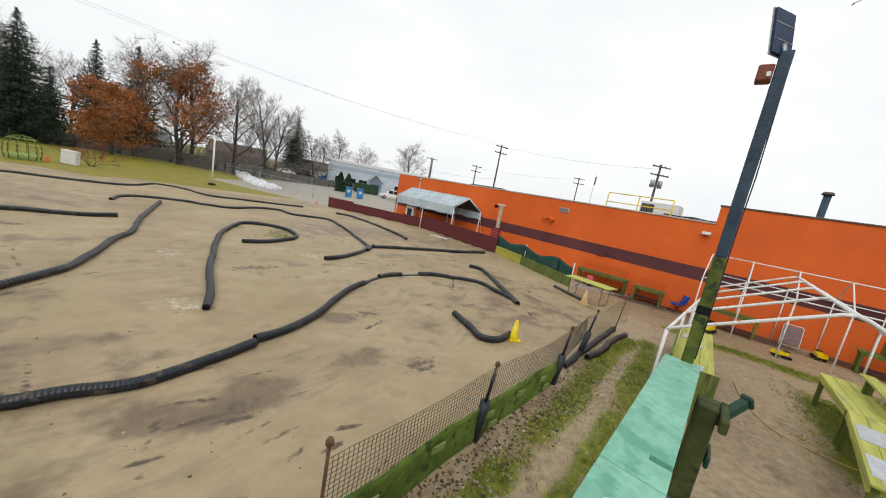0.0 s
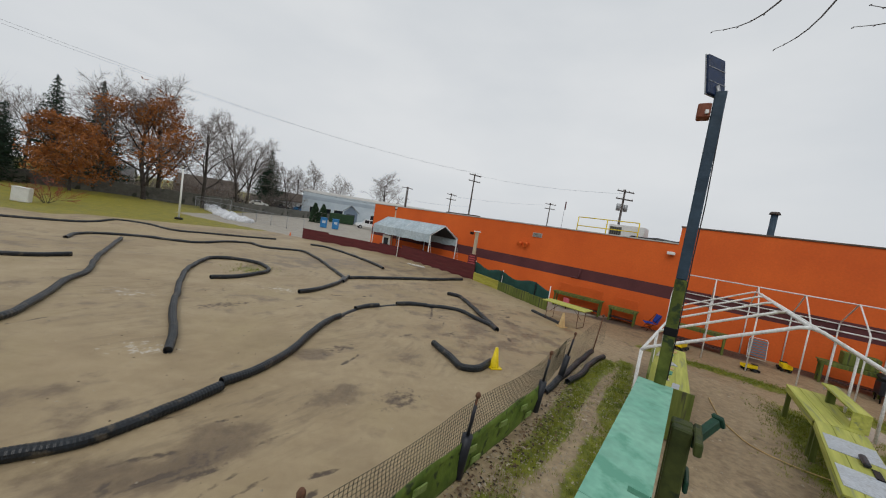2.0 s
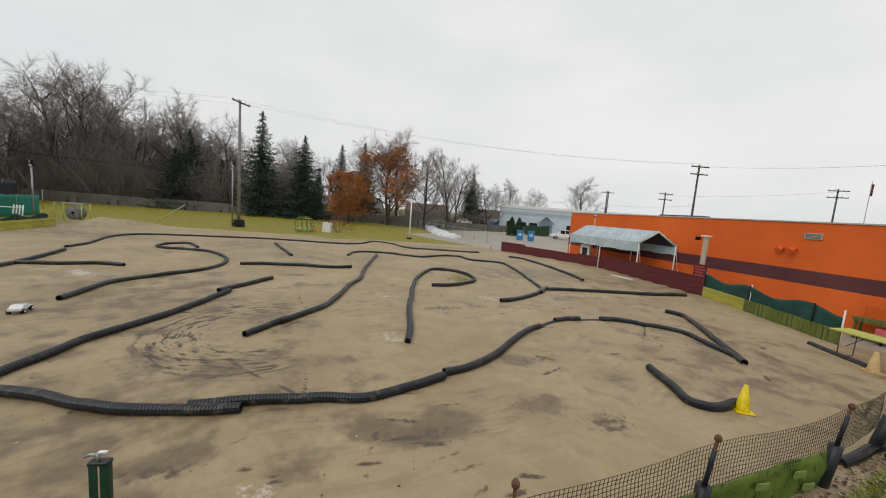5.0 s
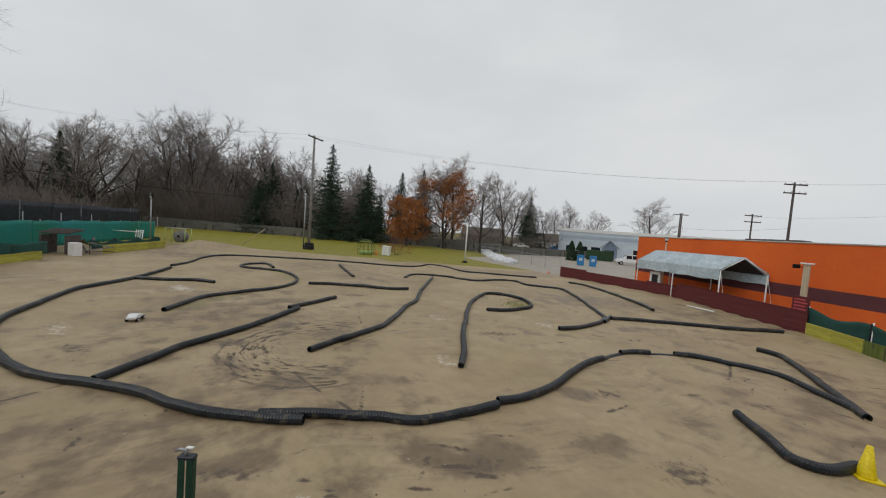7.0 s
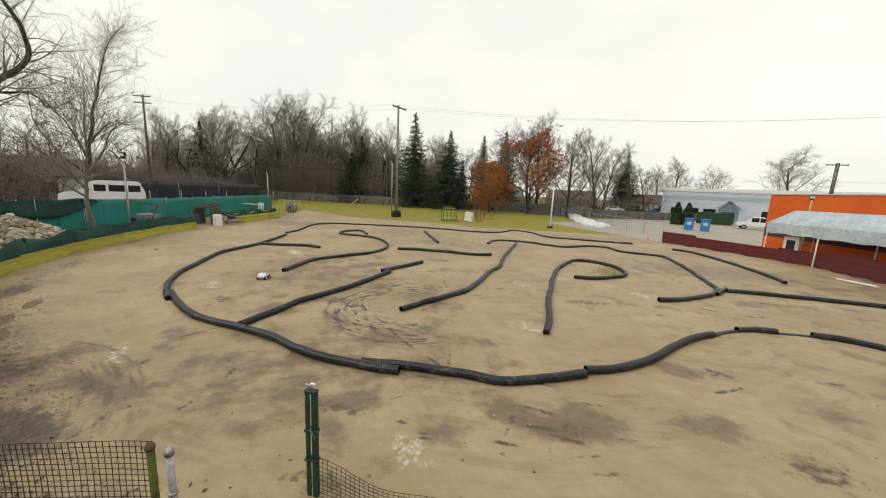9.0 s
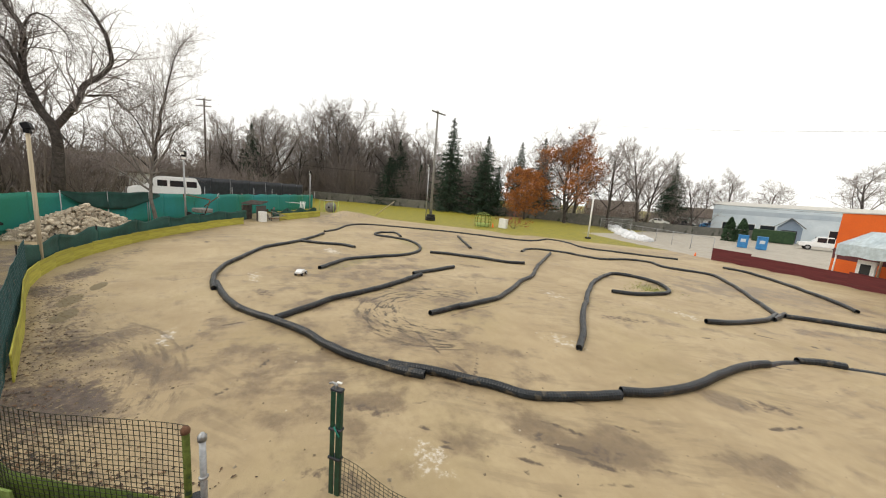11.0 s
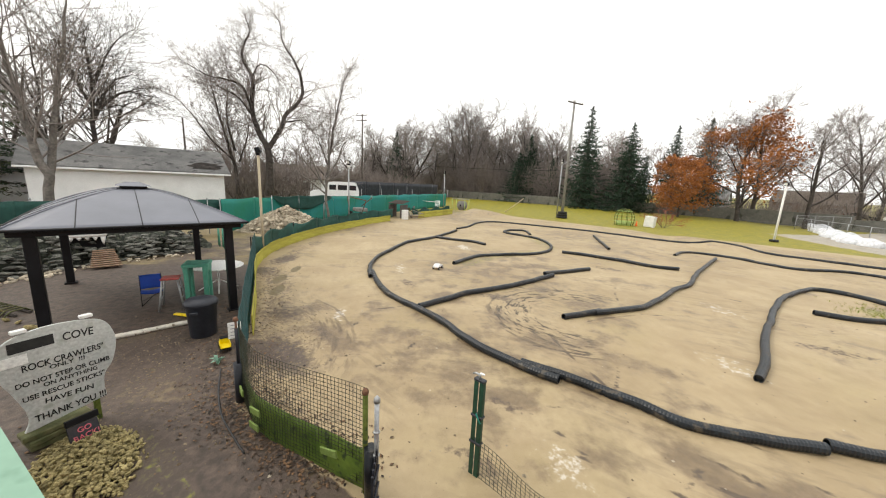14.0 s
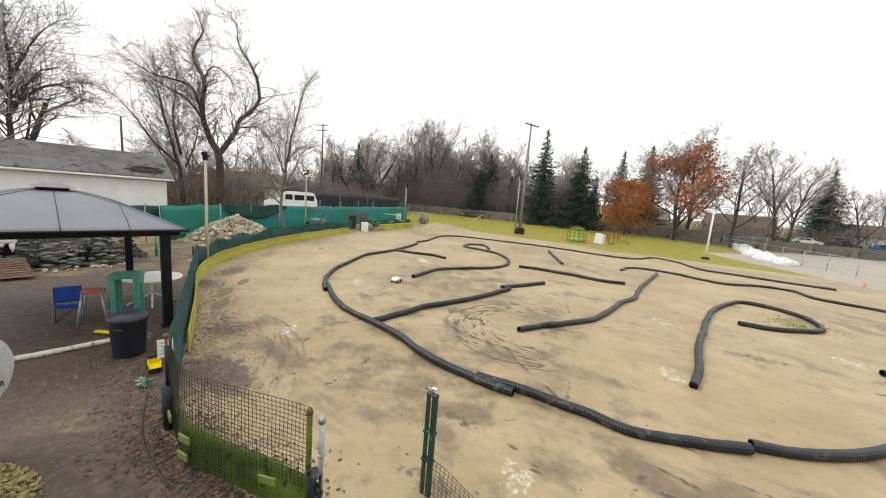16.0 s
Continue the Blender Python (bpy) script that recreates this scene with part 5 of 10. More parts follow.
def branches(seed, height=10.0, trunk=0.16, spread=0.6, fork=0.28, curl=0.22, up=0.35, kids=(9, 7, 5), twigs=7, stems=1, lean=0.0, fine=0.0055, twig=0.5, first=0, guides=(), splay=0.35, limb=7.0):
    """A bare deciduous tree: thick pieces, thin pieces, shoots and twig ends. Guides are limbs given as (across, up) pairs."""
    rs = np.random.RandomState(seed)
    thick, thin, tips, ends = [], [], [], []
    lift = np.array([0, 0, 1.0])

    def fan(spots, length, lev, count, start):
        """Side branches set in a spiral along a branch."""
        turn = rs.uniform(0, 6.28)
        for k in range(count):
            u = start + (1 - start) * (k + rs.uniform(0.15, 0.95)) / count
            i = min(len(spots) - 1, int(u * len(spots)))
            a, b, dd, r0 = spots[i]
            x = np.cross(dd, (0.37, 0.83, 0.42))
            x /= np.linalg.norm(x) + 1e-9
            turn += 2.4 + rs.normal(0, 0.35)
            side = x * math.cos(turn) + np.cross(dd, x) * math.sin(turn)
            ang = spread * rs.uniform(0.65, 1.35)
            nd = dd * math.cos(ang) + side * math.sin(ang) + lift * up * 0.2
            reach = length * rs.uniform(0.42, 0.7) * (1.12 - 0.5 * u)
            yield a + (b - a) * (u * len(spots) - i), nd / np.linalg.norm(nd), reach, r0, dd

    def clothe(spots, length, lev):
        if lev < 3:
            for p, d, l, r0, _ in fan(spots, length, lev, kids[lev], (fork, 0.2, 0.15)[lev]):
                grow(p, d, l, max(1.6 * fine, r0 * rs.uniform(0.42, 0.62)), lev + 1)
        if lev >= 2:
            for p, d, l, _, dd in fan(spots, 1.0, lev, twigs if lev == 3 else 3, 0.1):
                q = p + d * twig * rs.uniform(0.5, 1.25) + rs.normal(0, 0.04, 3) * twig
                ends.append((p, q, fine * rs.uniform(0.7, 1.1), 0.0))
                tips.append((q, d))
        p, d = spots[-1][1], spots[-1][2]
        ends.append((p, p + (d + rs.normal(0, 0.15, 3)) * twig, fine, 0.0))

    def line(points, r, lev, thin_to=None):
        """Pieces through points, thinning towards the end."""
        n, spots, rr = len(points) - 1, [], r
        for i in range(n):
            a, b = points[i], points[i + 1]
            r2 = max(fine, r * (1 - (thin_to or (0.72 if lev else 0.6)) * (i + 1) / n))
            (thick if lev < 2 else thin).append((a, b, rr, r2))
            d = (b - a) / (np.linalg.norm(b - a) + 1e-9)
            spots.append((a, b, d, rr))
            rr = r2
        return spots

    def grow(p, d, length, r, lev):
        n = (7, 6, 4, 3)[lev]
        bend = rs.normal(0, curl, 3) * (0.2 if lev == 0 else 0.5)
        pts = [p]
        for i in range(n):
            d = d + bend * 0.6 + rs.normal(0, curl * (0.25 if lev == 0 else 0.5), 3) + lift * up * (0.05 if lev == 0 else 0.14)
            d = d / np.linalg.norm(d)
            pts.append(pts[-1] + d * length / n)
        clothe(line(pts, r, lev), length, lev)

    for g, r in guides:
        p = spline([(s, 0.0, z) for s, z in g], 0.6)
        p[:, 1] += 0.9 * np.array([noise.noise((q[0] * 0.3 + seed, q[2] * 0.3, r * 9)) for q in p])
        p[:, 0] += 0.12 * np.array([noise.noise((q[2] * 0.9, seed, r * 7)) for q in p])
        long_ = float(np.linalg.norm(np.diff(p, axis=0), axis=1).sum())
        spots = line(list(p), r, 1, 0.93)
        for q, d, l, r0, _ in fan(spots, min(long_, limb), 1, int(long_ * 3.0), 0.3 if g[0][1] < 1 else 0.06):
            grow(q, d, l, max(1.8 * fine, min(r0 * 0.34, 0.07)), 2)
        for q, d, l, r0, _ in fan(spots, 2.6, 1, int(long_ * 3.4), 0.4 if g[0][1] < 1 else 0.1):
            grow(q, d, l, 2.5 * fine, 3)
        clothe(spots[-3:], 2.5, 2)
    for s in range(0 if guides else stems):
        a = 2 * math.pi * s / max(1, stems) + rs.uniform(0, 1)
        k = 0.0 if stems == 1 else splay * rs.uniform(0.5, 1.3)
        d0 = np.array([math.cos(a) * k + lean, math.sin(a) * k, 1.0])
        off = 0.12 * (stems > 1)
        grow(np.array([math.cos(a) * off, math.sin(a) * off, -0.3]), d0 / np.linalg.norm(d0), height * (0.7 if stems == 1 else 0.62) * (1 if s == 0 else rs.uniform(0.65, 1)), trunk * (1 if stems == 1 else rs.uniform(0.45, 0.8)), first)
    return thick, thin, tips, ends


def quads(name, centres, size, mat, rs, stretch=1.0, dirs=None, slim=0.5):
    """Small leaf or needle faces scattered at centres."""
    c = np.array(centres)
    n = len(c)
    a = rs.normal(0, 1, (n, 3)) if dirs is None else np.array(dirs) + rs.normal(0, 0.35, (n, 3))
    a /= np.linalg.norm(a, axis=1)[:, None]
    b = rs.normal(0, 1, (n, 3))
    b -= (b * a).sum(1)[:, None] * a
    b /= np.linalg.norm(b, axis=1)[:, None]
    s = np.reshape(size, (-1, 1)) * rs.uniform(0.6, 1.3, (n, 1))
    v = np.stack([c - a * s * stretch, c + b * s * slim, c + a * s * stretch, c - b * s * slim], 1).reshape(-1, 3)
    f = np.arange(4 * n).reshape(-1, 4)
    return raw(name, v.tolist(), f.tolist(), mat)


def unit_height(pieces):
    return max(s[1][2] for part_ in pieces for s in part_)


def bare_tree(name, seed, m, label, mat=M_twig, leaves=0, leafmat=None, leafsize=0.16, category="tree", keep=1.0, bare_top=2.0, inner=99.0, bark=M_bark, **k):
    """Built ten metres high; scaled by its pose. Leaves keep to clumps, below a share of the height."""
    thick, thin, tips, ends = branches(seed, **k)
    f = 1.0 if k.get("guides") else 10.0 / unit_height((thick, thin, ends))
    sc = lambda segs: [(a * f, b * f, r * f, q * f) for a, b, r, q in segs]  # noqa: E731
    t = thing(name, m, label, category, "trees behind the track")
    part("trunk", prism_mesh("trunk", sc(thick), bark, 7), None, t)
    part("crown", prism_mesh("crown", sc(thin), mat, 3, sc(ends)), None, t, "fine bare twigs")
    if leaves:
        rs = np.random.RandomState(seed + 50)
        c = []
        for a, d in tips:
            a = a * f
            if noise.noise(Vector(a) * 0.42 + Vector((seed, 0, 0))) < keep - 0.75 and a[2] < 10 * bare_top * rs.uniform(0.8, 1.1) and math.hypot(a[0], a[1]) < inner * rs.uniform(0.75, 1.1):
                c.extend(a + rs.normal(0, 0.15, 3) for _ in range(leaves))
        if c:
            part("leaves", quads("leaves", c, leafsize, leafmat, rs), None, t, "rust brown leaves")
    return t


def spruce(seed, m, label, mat=M_needle, width=0.3, droop=0.2, levels=40, name="spruce_tree", bare=0.04, size=0.1, whorl=8, dense=12):
    """Tiers of drooping limbs with upturned tips, each carrying sprays of needles."""
    rs = np.random.RandomState(seed)
    t = thing(name, m, label, "tree", "evergreens behind the track")
    part("trunk", prism_mesh("trunk", [(np.array([0, 0, -0.3]), np.array([0, 0, 5.0]), 0.16, 0.1), (np.array([0, 0, 5.0]), np.array([0, 0, 9.98]), 0.1, 0.012)], M_bark, 7), None, t)
    limbs, cs, ds, sz = [], [], [], []
    for i in range(levels):
        u = i / (levels - 1)
        z = 10 * (bare + (0.985 - bare) * u)
        reach = 10 * width * (1 - u) ** 0.72 * rs.uniform(0.75, 1.12) + 0.06
        for k in range(whorl):
            a = 2 * math.pi * (k + rs.uniform(-0.4, 0.4)) / whorl + i * 0.7
            l = reach * rs.uniform(0.58, 1.12)
            d = np.array([math.cos(a), math.sin(a), 0.0])
            p0 = np.array([0, 0, z + rs.normal(0, 0.1)])
            p1 = p0 + d * l * 0.7 + np.array([0, 0, -droop * l])
            p2 = p1 + d * l * 0.3 + np.array([0, 0, 0.1 * l])
            limbs += [(p0, p1, 0.03 * (1 - u) + 0.006, 0.012), (p1, p2, 0.012, 0.004)]
            n = max(5, int(l * dense))
            for j in range(n):
                w = (j + rs.uniform(0, 1)) / n
                q = p0 + (p1 - p0) * w / 0.7 if w < 0.7 else p1 + (p2 - p1) * (w - 0.7) / 0.3
                out = rs.choice((-1, 1)) * np.array([-d[1], d[0], 0]) * rs.uniform(0, 0.34) * l * (1.05 - w) ** 0.6
                for _ in range(2):
                    cs.append(q + out + rs.normal(0, 0.035, 3) + np.array([0, 0, -rs.uniform(0, 0.12)]))
                    ds.append(d * 0.6 + out * 2 + np.array([0, 0, -0.3]) + rs.normal(0, 0.3, 3))
                    sz.append(size * min(1.0, 0.62 + 0.9 * (1 - u)))
    t_limbs = part("branchwork", prism_mesh("branchwork", limbs, M_bark, 3), None, t)
    t_limbs["kind"] = "stuff"
    part("crown", quads("crown", cs, np.array(sz), mat, rs, stretch=1.6, dirs=ds, slim=0.36), None, t, "dark green needles")
    return t


def put(x, y, h, yaw=0.0, z=None, wide=1.0):
    return pose(x, y, 0.0 if z is None else z, 0, 0, yaw) @ Matrix.Diagonal((h / 10 * wide, h / 10 * wide, h / 10, 1))


def again(src, m):
    """A copy at m, whose scale replaces that of the first one."""
    return copy_thing(src, m @ Matrix.Diagonal((1 / src.scale.x, 1 / src.scale.y, 1 / src.scale.z, 1)))


L_BARE = "tall bare deciduous tree with fine grey-brown twigs"
tall = bare_tree("bare_tree", 11, put(-89.7, 20.4, 26.5, 10), L_BARE, spread=0.66, up=0.3, fork=0.26, stems=3, splay=0.42, kids=(6, 5, 4), curl=0.18, twigs=8, fine=0.0085)
round_ = bare_tree("bare_tree", 23, put(-18.2, 118.6, 19.5, 40, -0.4, 1.2), "wide bare tree with a rounded crown of twigs", spread=0.82, up=0.2, fork=0.2, kids=(10, 7, 5), curl=0.16, twigs=8, fine=0.0085)
slim = bare_tree("bare_tree", 31, put(-39.8, 69.6, 18.2, 0), "slender bare tree with upswept twigs", spread=0.62, up=0.38, fork=0.2, kids=(11, 7, 4), curl=0.16, twigs=8, fine=0.008)
multi = bare_tree("bare_tree", 47, put(-41.9, -31.0, 18.5, 0), "many-stemmed bare tree with upright twigs", spread=0.65, up=0.3, stems=4, splay=0.5, kids=(5, 4, 4), trunk=0.2, curl=0.18, fine=0.009)
shrub = bare_tree("bare_shrub", 63, put(-80, 12.0, 7.0), "dense bare brown shrub behind the wall", M_twigred, spread=0.6, up=0.3, stems=7, kids=(6, 4, 3), twigs=6, first=1, trunk=0.1, fine=0.008, twig=0.8, splay=0.5, category="shrub")
GNARL = [([(0, -0.3), (0.2, 3), (0.1, 5.2), (-0.6, 6.5), (-1.3, 9), (-1.2, 11.2), (-1.1, 12.8), (-2.0, 14.5), (-1.7, 16), (-1.1, 17.3), (-1.5, 19)], 0.46),
         ([(-1.3, 9), (-2.1, 11.4), (-3.6, 12), (-5.1, 12), (-6.4, 12.6), (-7.9, 13.4)], 0.16), ([(-1.3, 8.6), (-2.7, 10.4), (-4, 11), (-5.4, 11.8)], 0.13),
         ([(0.1, 5.0), (1.7, 7.7), (2.1, 9), (4, 11.4), (3.8, 13.5), (2.9, 15.5), (2, 17.2), (2, 18.7), (1.1, 19.9)], 0.31),
         ([(2.1, 8.3), (4, 8.7), (4.8, 7.7), (6.1, 8.5), (6.6, 9.6)], 0.1), ([(-1.1, 12.6), (-0.2, 14.2), (1.1, 13.5), (1.7, 12)], 0.1)]
bare_tree("gnarled_tree", 58, put(-43.8, -13.9, 10.0, 107.5, 1.3), "old bare tree with thick twisted dark limbs", guides=GNARL, spread=0.85, up=0.2, curl=0.3, twigs=9, kids=(6, 5, 5), fine=0.0085, twig=0.95)
YARD = [([(-0.17, -1.8), (-0.1, 0.8), (-0.04, 1.25), (-0.22, 1.65), (-0.34, 2.2), (-0.4, 3.1), (-0.5, 4.3), (-0.65, 6.0), (-0.9, 8.0), (-1.05, 10.4)], 0.22), ([(-0.05, 1.15), (0.18, 2.3), (0.33, 3.2), (0.56, 4.5), (1.04, 7.1), (1.36, 8.9), (1.5, 10.6)], 0.16)]
bare_tree("yard_tree", 95, put(-18.6, -15.4, 10.0, 129, 1.6), "bare tree with two grey stems by the white garage", M_greytwig, bark=M_greybark, guides=YARD, limb=9.0, spread=1.0, up=0.5, curl=0.12, twigs=8, kids=(6, 5, 5), fine=0.0045, twig=0.6)
DARK = [([(0, -1), (0.3, 5.2), (0.5, 8.3), (0.4, 12)], 0.26), ([(0.3, 5.2), (1.8, 8.6), (3.5, 9.4)], 0.12), ([(0.4, 5.9), (2.6, 8), (4.2, 7.2)], 0.15), ([(0.4, 7.6), (2.1, 11.5), (3.6, 13)], 0.11), ([(0.3, 6.4), (-0.7, 9.2), (-1, 11.5)], 0.12)]
bare_tree("bare_tree", 97, put(-32.5, -23.5, 10.0, 125.5, 1.7), "dark bare tree behind the white garage", M_bark, guides=DARK, spread=0.85, up=0.25, curl=0.2, twigs=8, kids=(6, 5, 5), fine=0.008, twig=0.9)
BEHIND = [([(0, -1), (-0.3, 3), (-1.3, 7.6), (-1.9, 11), (-2.2, 14)], 0.24), ([(-0.4, 3.4), (-2.4, 5.4), (-4, 8), (-6.2, 10.5)], 0.13), ([(-0.1, 4.4), (-0.7, 8.4), (-0.3, 12.4), (-0.5, 15.2)], 0.15), ([(0.3, 3.1), (1.5, 7.1), (1.6, 10.5)], 0.11)]
bare_tree("bare_tree", 98, put(-46.5, -18.3, 10.0, 111, 1.7), "bare tree with several rising stems behind the garage", M_twig, guides=BEHIND, spread=0.75, up=0.3, curl=0.18, twigs=8, kids=(6, 5, 5), fine=0.0085, twig=0.95)
YOUNG = [([(0, -1.5), (0.6, 4.1), (1.4, 8.5), (2.3, 12.5), (3.4, 14.3)], 0.2), ([(0.1, 2.1), (-1.1, 3.3), (-2.8, 4)], 0.08), ([(0.4, 3.4), (-0.5, 5.9), (-1.7, 7.7)], 0.1), ([(0.6, 4.4), (1.9, 6.3), (3.2, 6.8)], 0.09)]
bare_tree("young_tree", 99, put(-41.4, -7.2, 10.0, 99.7, 1.5), "leaning bare tree beside the parked van", M_twig, guides=YOUNG, spread=0.8, up=0.3, curl=0.22, twigs=8, kids=(6, 5, 5), fine=0.0075, twig=0.8)


SCREEN = [([(0.05, -0.2), (0.05, 0.8), (-0.05, 2.2), (0.06, 3.4), (0.15, 4.8), (0.24, 6.3), (0.3, 8.2)], 0.11), ([(0.05, 3.3), (0.68, 4.5), (1.15, 5.6), (1.5, 6.05), (2.5, 7.0)], 0.07), ([(-0.05, 2.2), (-1.0, 3.0), (-1.85, 3.55), (-2.9, 3.9)], 0.06),
          ([(-0.03, 2.7), (-1.05, 4.0), (-2.05, 5.05), (-2.8, 6.2)], 0.065), ([(-0.04, 2.6), (-0.8, 4.2), (-1.4, 5.6), (-1.7, 7.2)], 0.06), ([(0.05, 3.2), (0.9, 3.5), (1.6, 3.65), (2.6, 4.1)], 0.045)]
bare_tree("young_tree", 103, put(-26.5, -4.5, 10.0, 99.6, 0.0), "pale grey young tree with forking limbs by the teal screen", M_greytwig, bark=M_greybark, guides=SCREEN, spread=0.6, up=0.35, curl=0.1, twigs=3, kids=(3, 2, 2), fine=0.0035, twig=0.5)


def grove(src, *spots):
    for i, (x, y, h) in enumerate(spots):
        again(src, put(x, y, h, 47 * i + 20, None, 0.9 + 0.08 * (i % 4)))


grove(tall, (-93.2, 30.2, 27.0), (-98.0, -0.5, 20.0), (-97.0, 13.4, 22.5), (-90.0, 30.3, 22.5), (-83.8, 37.9, 20.0), (-58.2, 71.2, 19.0), (-56.3, 94.5, 18.0), (-104, 24, 23), (-78, 52, 19), (-43.9, -41.1, 20.0), (-81.7, 38.0, 22.0), (-90.8, 27.6, 26.0), (-85.5, 41.2, 23.0))
grove(slim, (-88.0, -0.8, 17.7), (-95.7, 6.6, 18.5), (-44.0, 80.8, 17.0), (-87.8, 5.5, 18.4), (-101, 33, 18), (-70, 60, 16), (-92, 42, 17), (-36, 84, 12), (-73, 55, 18))
grove(multi, (-89.8, -5.0, 16.8), (-79.9, 3.0, 16.4), (-99.0, 18.0, 17.5), (-93, 36, 16), (-72.4, -34.1, 12.0), (-60, -22, 13), (-66, -15, 13), (-85, 44, 15), (-75, 49, 13), (-95, 25, 16))
grove(round_, (-48.3, 51.5, 18.5), (-43.8, 55.2, 20.5), (-37.6, 56.5, 16.5), (-97.8, 5.2, 23.0), (-95.5, 21.7, 27.0), (-40.2, 111.0, 17.2), (-46.0, 113.8, 15.0), (-77.2, -46.4, 11.5), (-52, 104, 14), (-66, -28, 12), (-100, -4, 15), (-31, 108, 14), (-88, 12, 17), (-86, 25, 18), (-81.8, 32.8, 21.5), (-80.1, 41.3, 21.5), (-93.3, 17.8, 26.5), (-92.3, 22.2, 27.5), (-88.0, 35.5, 22.0), (-74.3, 51.0, 18.5))
rs_s = np.random.RandomState(8)
for i in range(30):
    u = i / 29
    x, y = -108 + u * 48 + rs_s.uniform(-2, 2), -8 + u * 50 + rs_s.uniform(1.5, 9)
    again(shrub, put(x - 4, y + 4, rs_s.uniform(6.0, 11.5), rs_s.uniform(0, 360), None, 1.2))
for i in range(12):
    again(shrub, put(-44 + i * 1.6 + rs_s.uniform(-2, 2), 72 + i * 3.2 + rs_s.uniform(-3, 8), rs_s.uniform(4, 7), rs_s.uniform(0, 360), None, 1.3))
for i in range(9):
    again(shrub, put(-52 - i * 4 + rs_s.uniform(-2, 2), -22 + i * 3.1 + rs_s.uniform(-3, 3), rs_s.uniform(4, 7), rs_s.uniform(0, 360), None, 1.3))
for x, y, h in ((-44.0, -17.5, 4.5), (-46.5, -13.0, 4.0), (-41.5, -18.6, 3.6)):
    again(shrub, put(x, y, h, 77 * x, None, 1.2))
L_SPR = "dark green conical spruce behind the concrete wall"
sp = spruce(3, put(-59.8, 36.5, 18.4, 0, None, 0.92), L_SPR)
for x, y, h, w in ((-54.2, 41.1, 15.0, 1.12), (-62.7, 57.6, 17.1, 0.95), (-57.0, 59.2, 17.7, 1.05), (-58.3, 47.6, 10.2, 1.2), (-83.9, 2.2, 14.9, 1.05), (-77.3, 32.8, 15.4, 1.15), (-48.3, 99.0, 16.2, 1.35), (-51, 104, 13, 1.3), (-62, 45.5, 11, 1.2), (-72, 36, 10, 1.3), (-75, 29.5, 11, 1.6)):
    again(sp, put(x, y, h, x * 31, None, w))
pine = spruce(9, put(-26.8, -28.8, 16.0, 0, None, 1.1), "large pine with dark and yellow-green needles", M_pine, 0.4, 0.12, 26, "pine_tree", 0.12, 0.06, 14, 26)
again(pine, put(-52, -44, 9.5, 40, None, 1.0))
L_OAK = "oak keeping rust brown leaves on bare limbs"
oak = bare_tree("oak_tree", 72, put(-42.3, 50.9, 18.6, 25, None, 1.1), L_OAK, M_twig, 5, M_oakleaf, 0.098, spread=0.88, up=0.22, fork=0.14, kids=(12, 8, 5), curl=0.16, keep=0.86, bare_top=0.82, inner=3.0)
bare_tree("oak_tree", 81, put(-46.2, 44.6, 9.4, 0, None, 1.2), "low spreading oak thick with rust brown leaves", M_twig, 8, M_oakleaf, 0.12, spread=0.95, up=0.1, fork=0.12, kids=(11, 7, 4), curl=0.16, keep=0.98)


def hanging_tree():
    """The tree beside the stand; only the tips of its drooping limbs reach over the pits."""
    t = thing("overhanging_tree", (9.2, -4.0, 0), "bare tree with drooping budded twigs above the pits", "tree")
    rs = np.random.RandomState(5)
    trunk = [(np.array([0, 0, -0.3]), np.array([0.1, 0.1, 4.0]), 0.22, 0.18), (np.array([0.1, 0.1, 4.0]), np.array([-0.2, 0.4, 7.8]), 0.18, 0.1)]
    twigs = []
    for ex, ey, ez, sx, sy, sz in ((3.21, 4.78, 6.28, 4.3, 4.6, 7.3), (3.71, 4.38, 5.94, 4.6, 4.3, 7.3), (4.15, 3.96, 6.04, 5.5, 3.6, 7.0), (4.2, 3.89, 6.23, 5.3, 3.9, 7.0), (4.55, 3.46, 5.25, 5.1, 3.7, 7.2), (4.45, 3.59, 5.02, 5.9, 3.0, 6.1), (4.58, 3.41, 4.8, 6.0, 2.9, 5.1), (4.62, 3.36, 5.67, 5.9, 3.2, 6.8), (4.9, 3.1, 5.0, 6.2, 2.7, 5.1)):
        s, e = np.array([sx - 9.2, sy + 4.0, sz]), np.array([ex - 9.2, ey + 4.0, ez])
        root = np.array([-0.1, 0.3, 6.6 + rs.uniform(-1, 1)])
        twigs.append((root, s, 0.05, 0.012))
        prev = s
        for k in range(1, 9):
            u = k / 8
            q = s + (e - s) * u + np.array([0, 0, -0.25 * math.sin(math.pi * u)]) * (1 if k < 8 else 0.3)
            twigs.append((prev, q, 0.013 * (1 - u) + 0.004, 0.013 * (1 - u - 0.1) + 0.0045))
            bud = q + rs.normal(0, 0.006, 3)
            twigs.append((bud, bud + (e - s) / np.linalg.norm(e - s) * 0.025, 0.007, 0.004))
            prev = q
    part("trunk", prism_mesh("trunk", trunk, M_bark, 9), None, t)
    part("crown", prism_mesh("twigs", twigs, M_bark, 5), None, t)


hanging_tree()


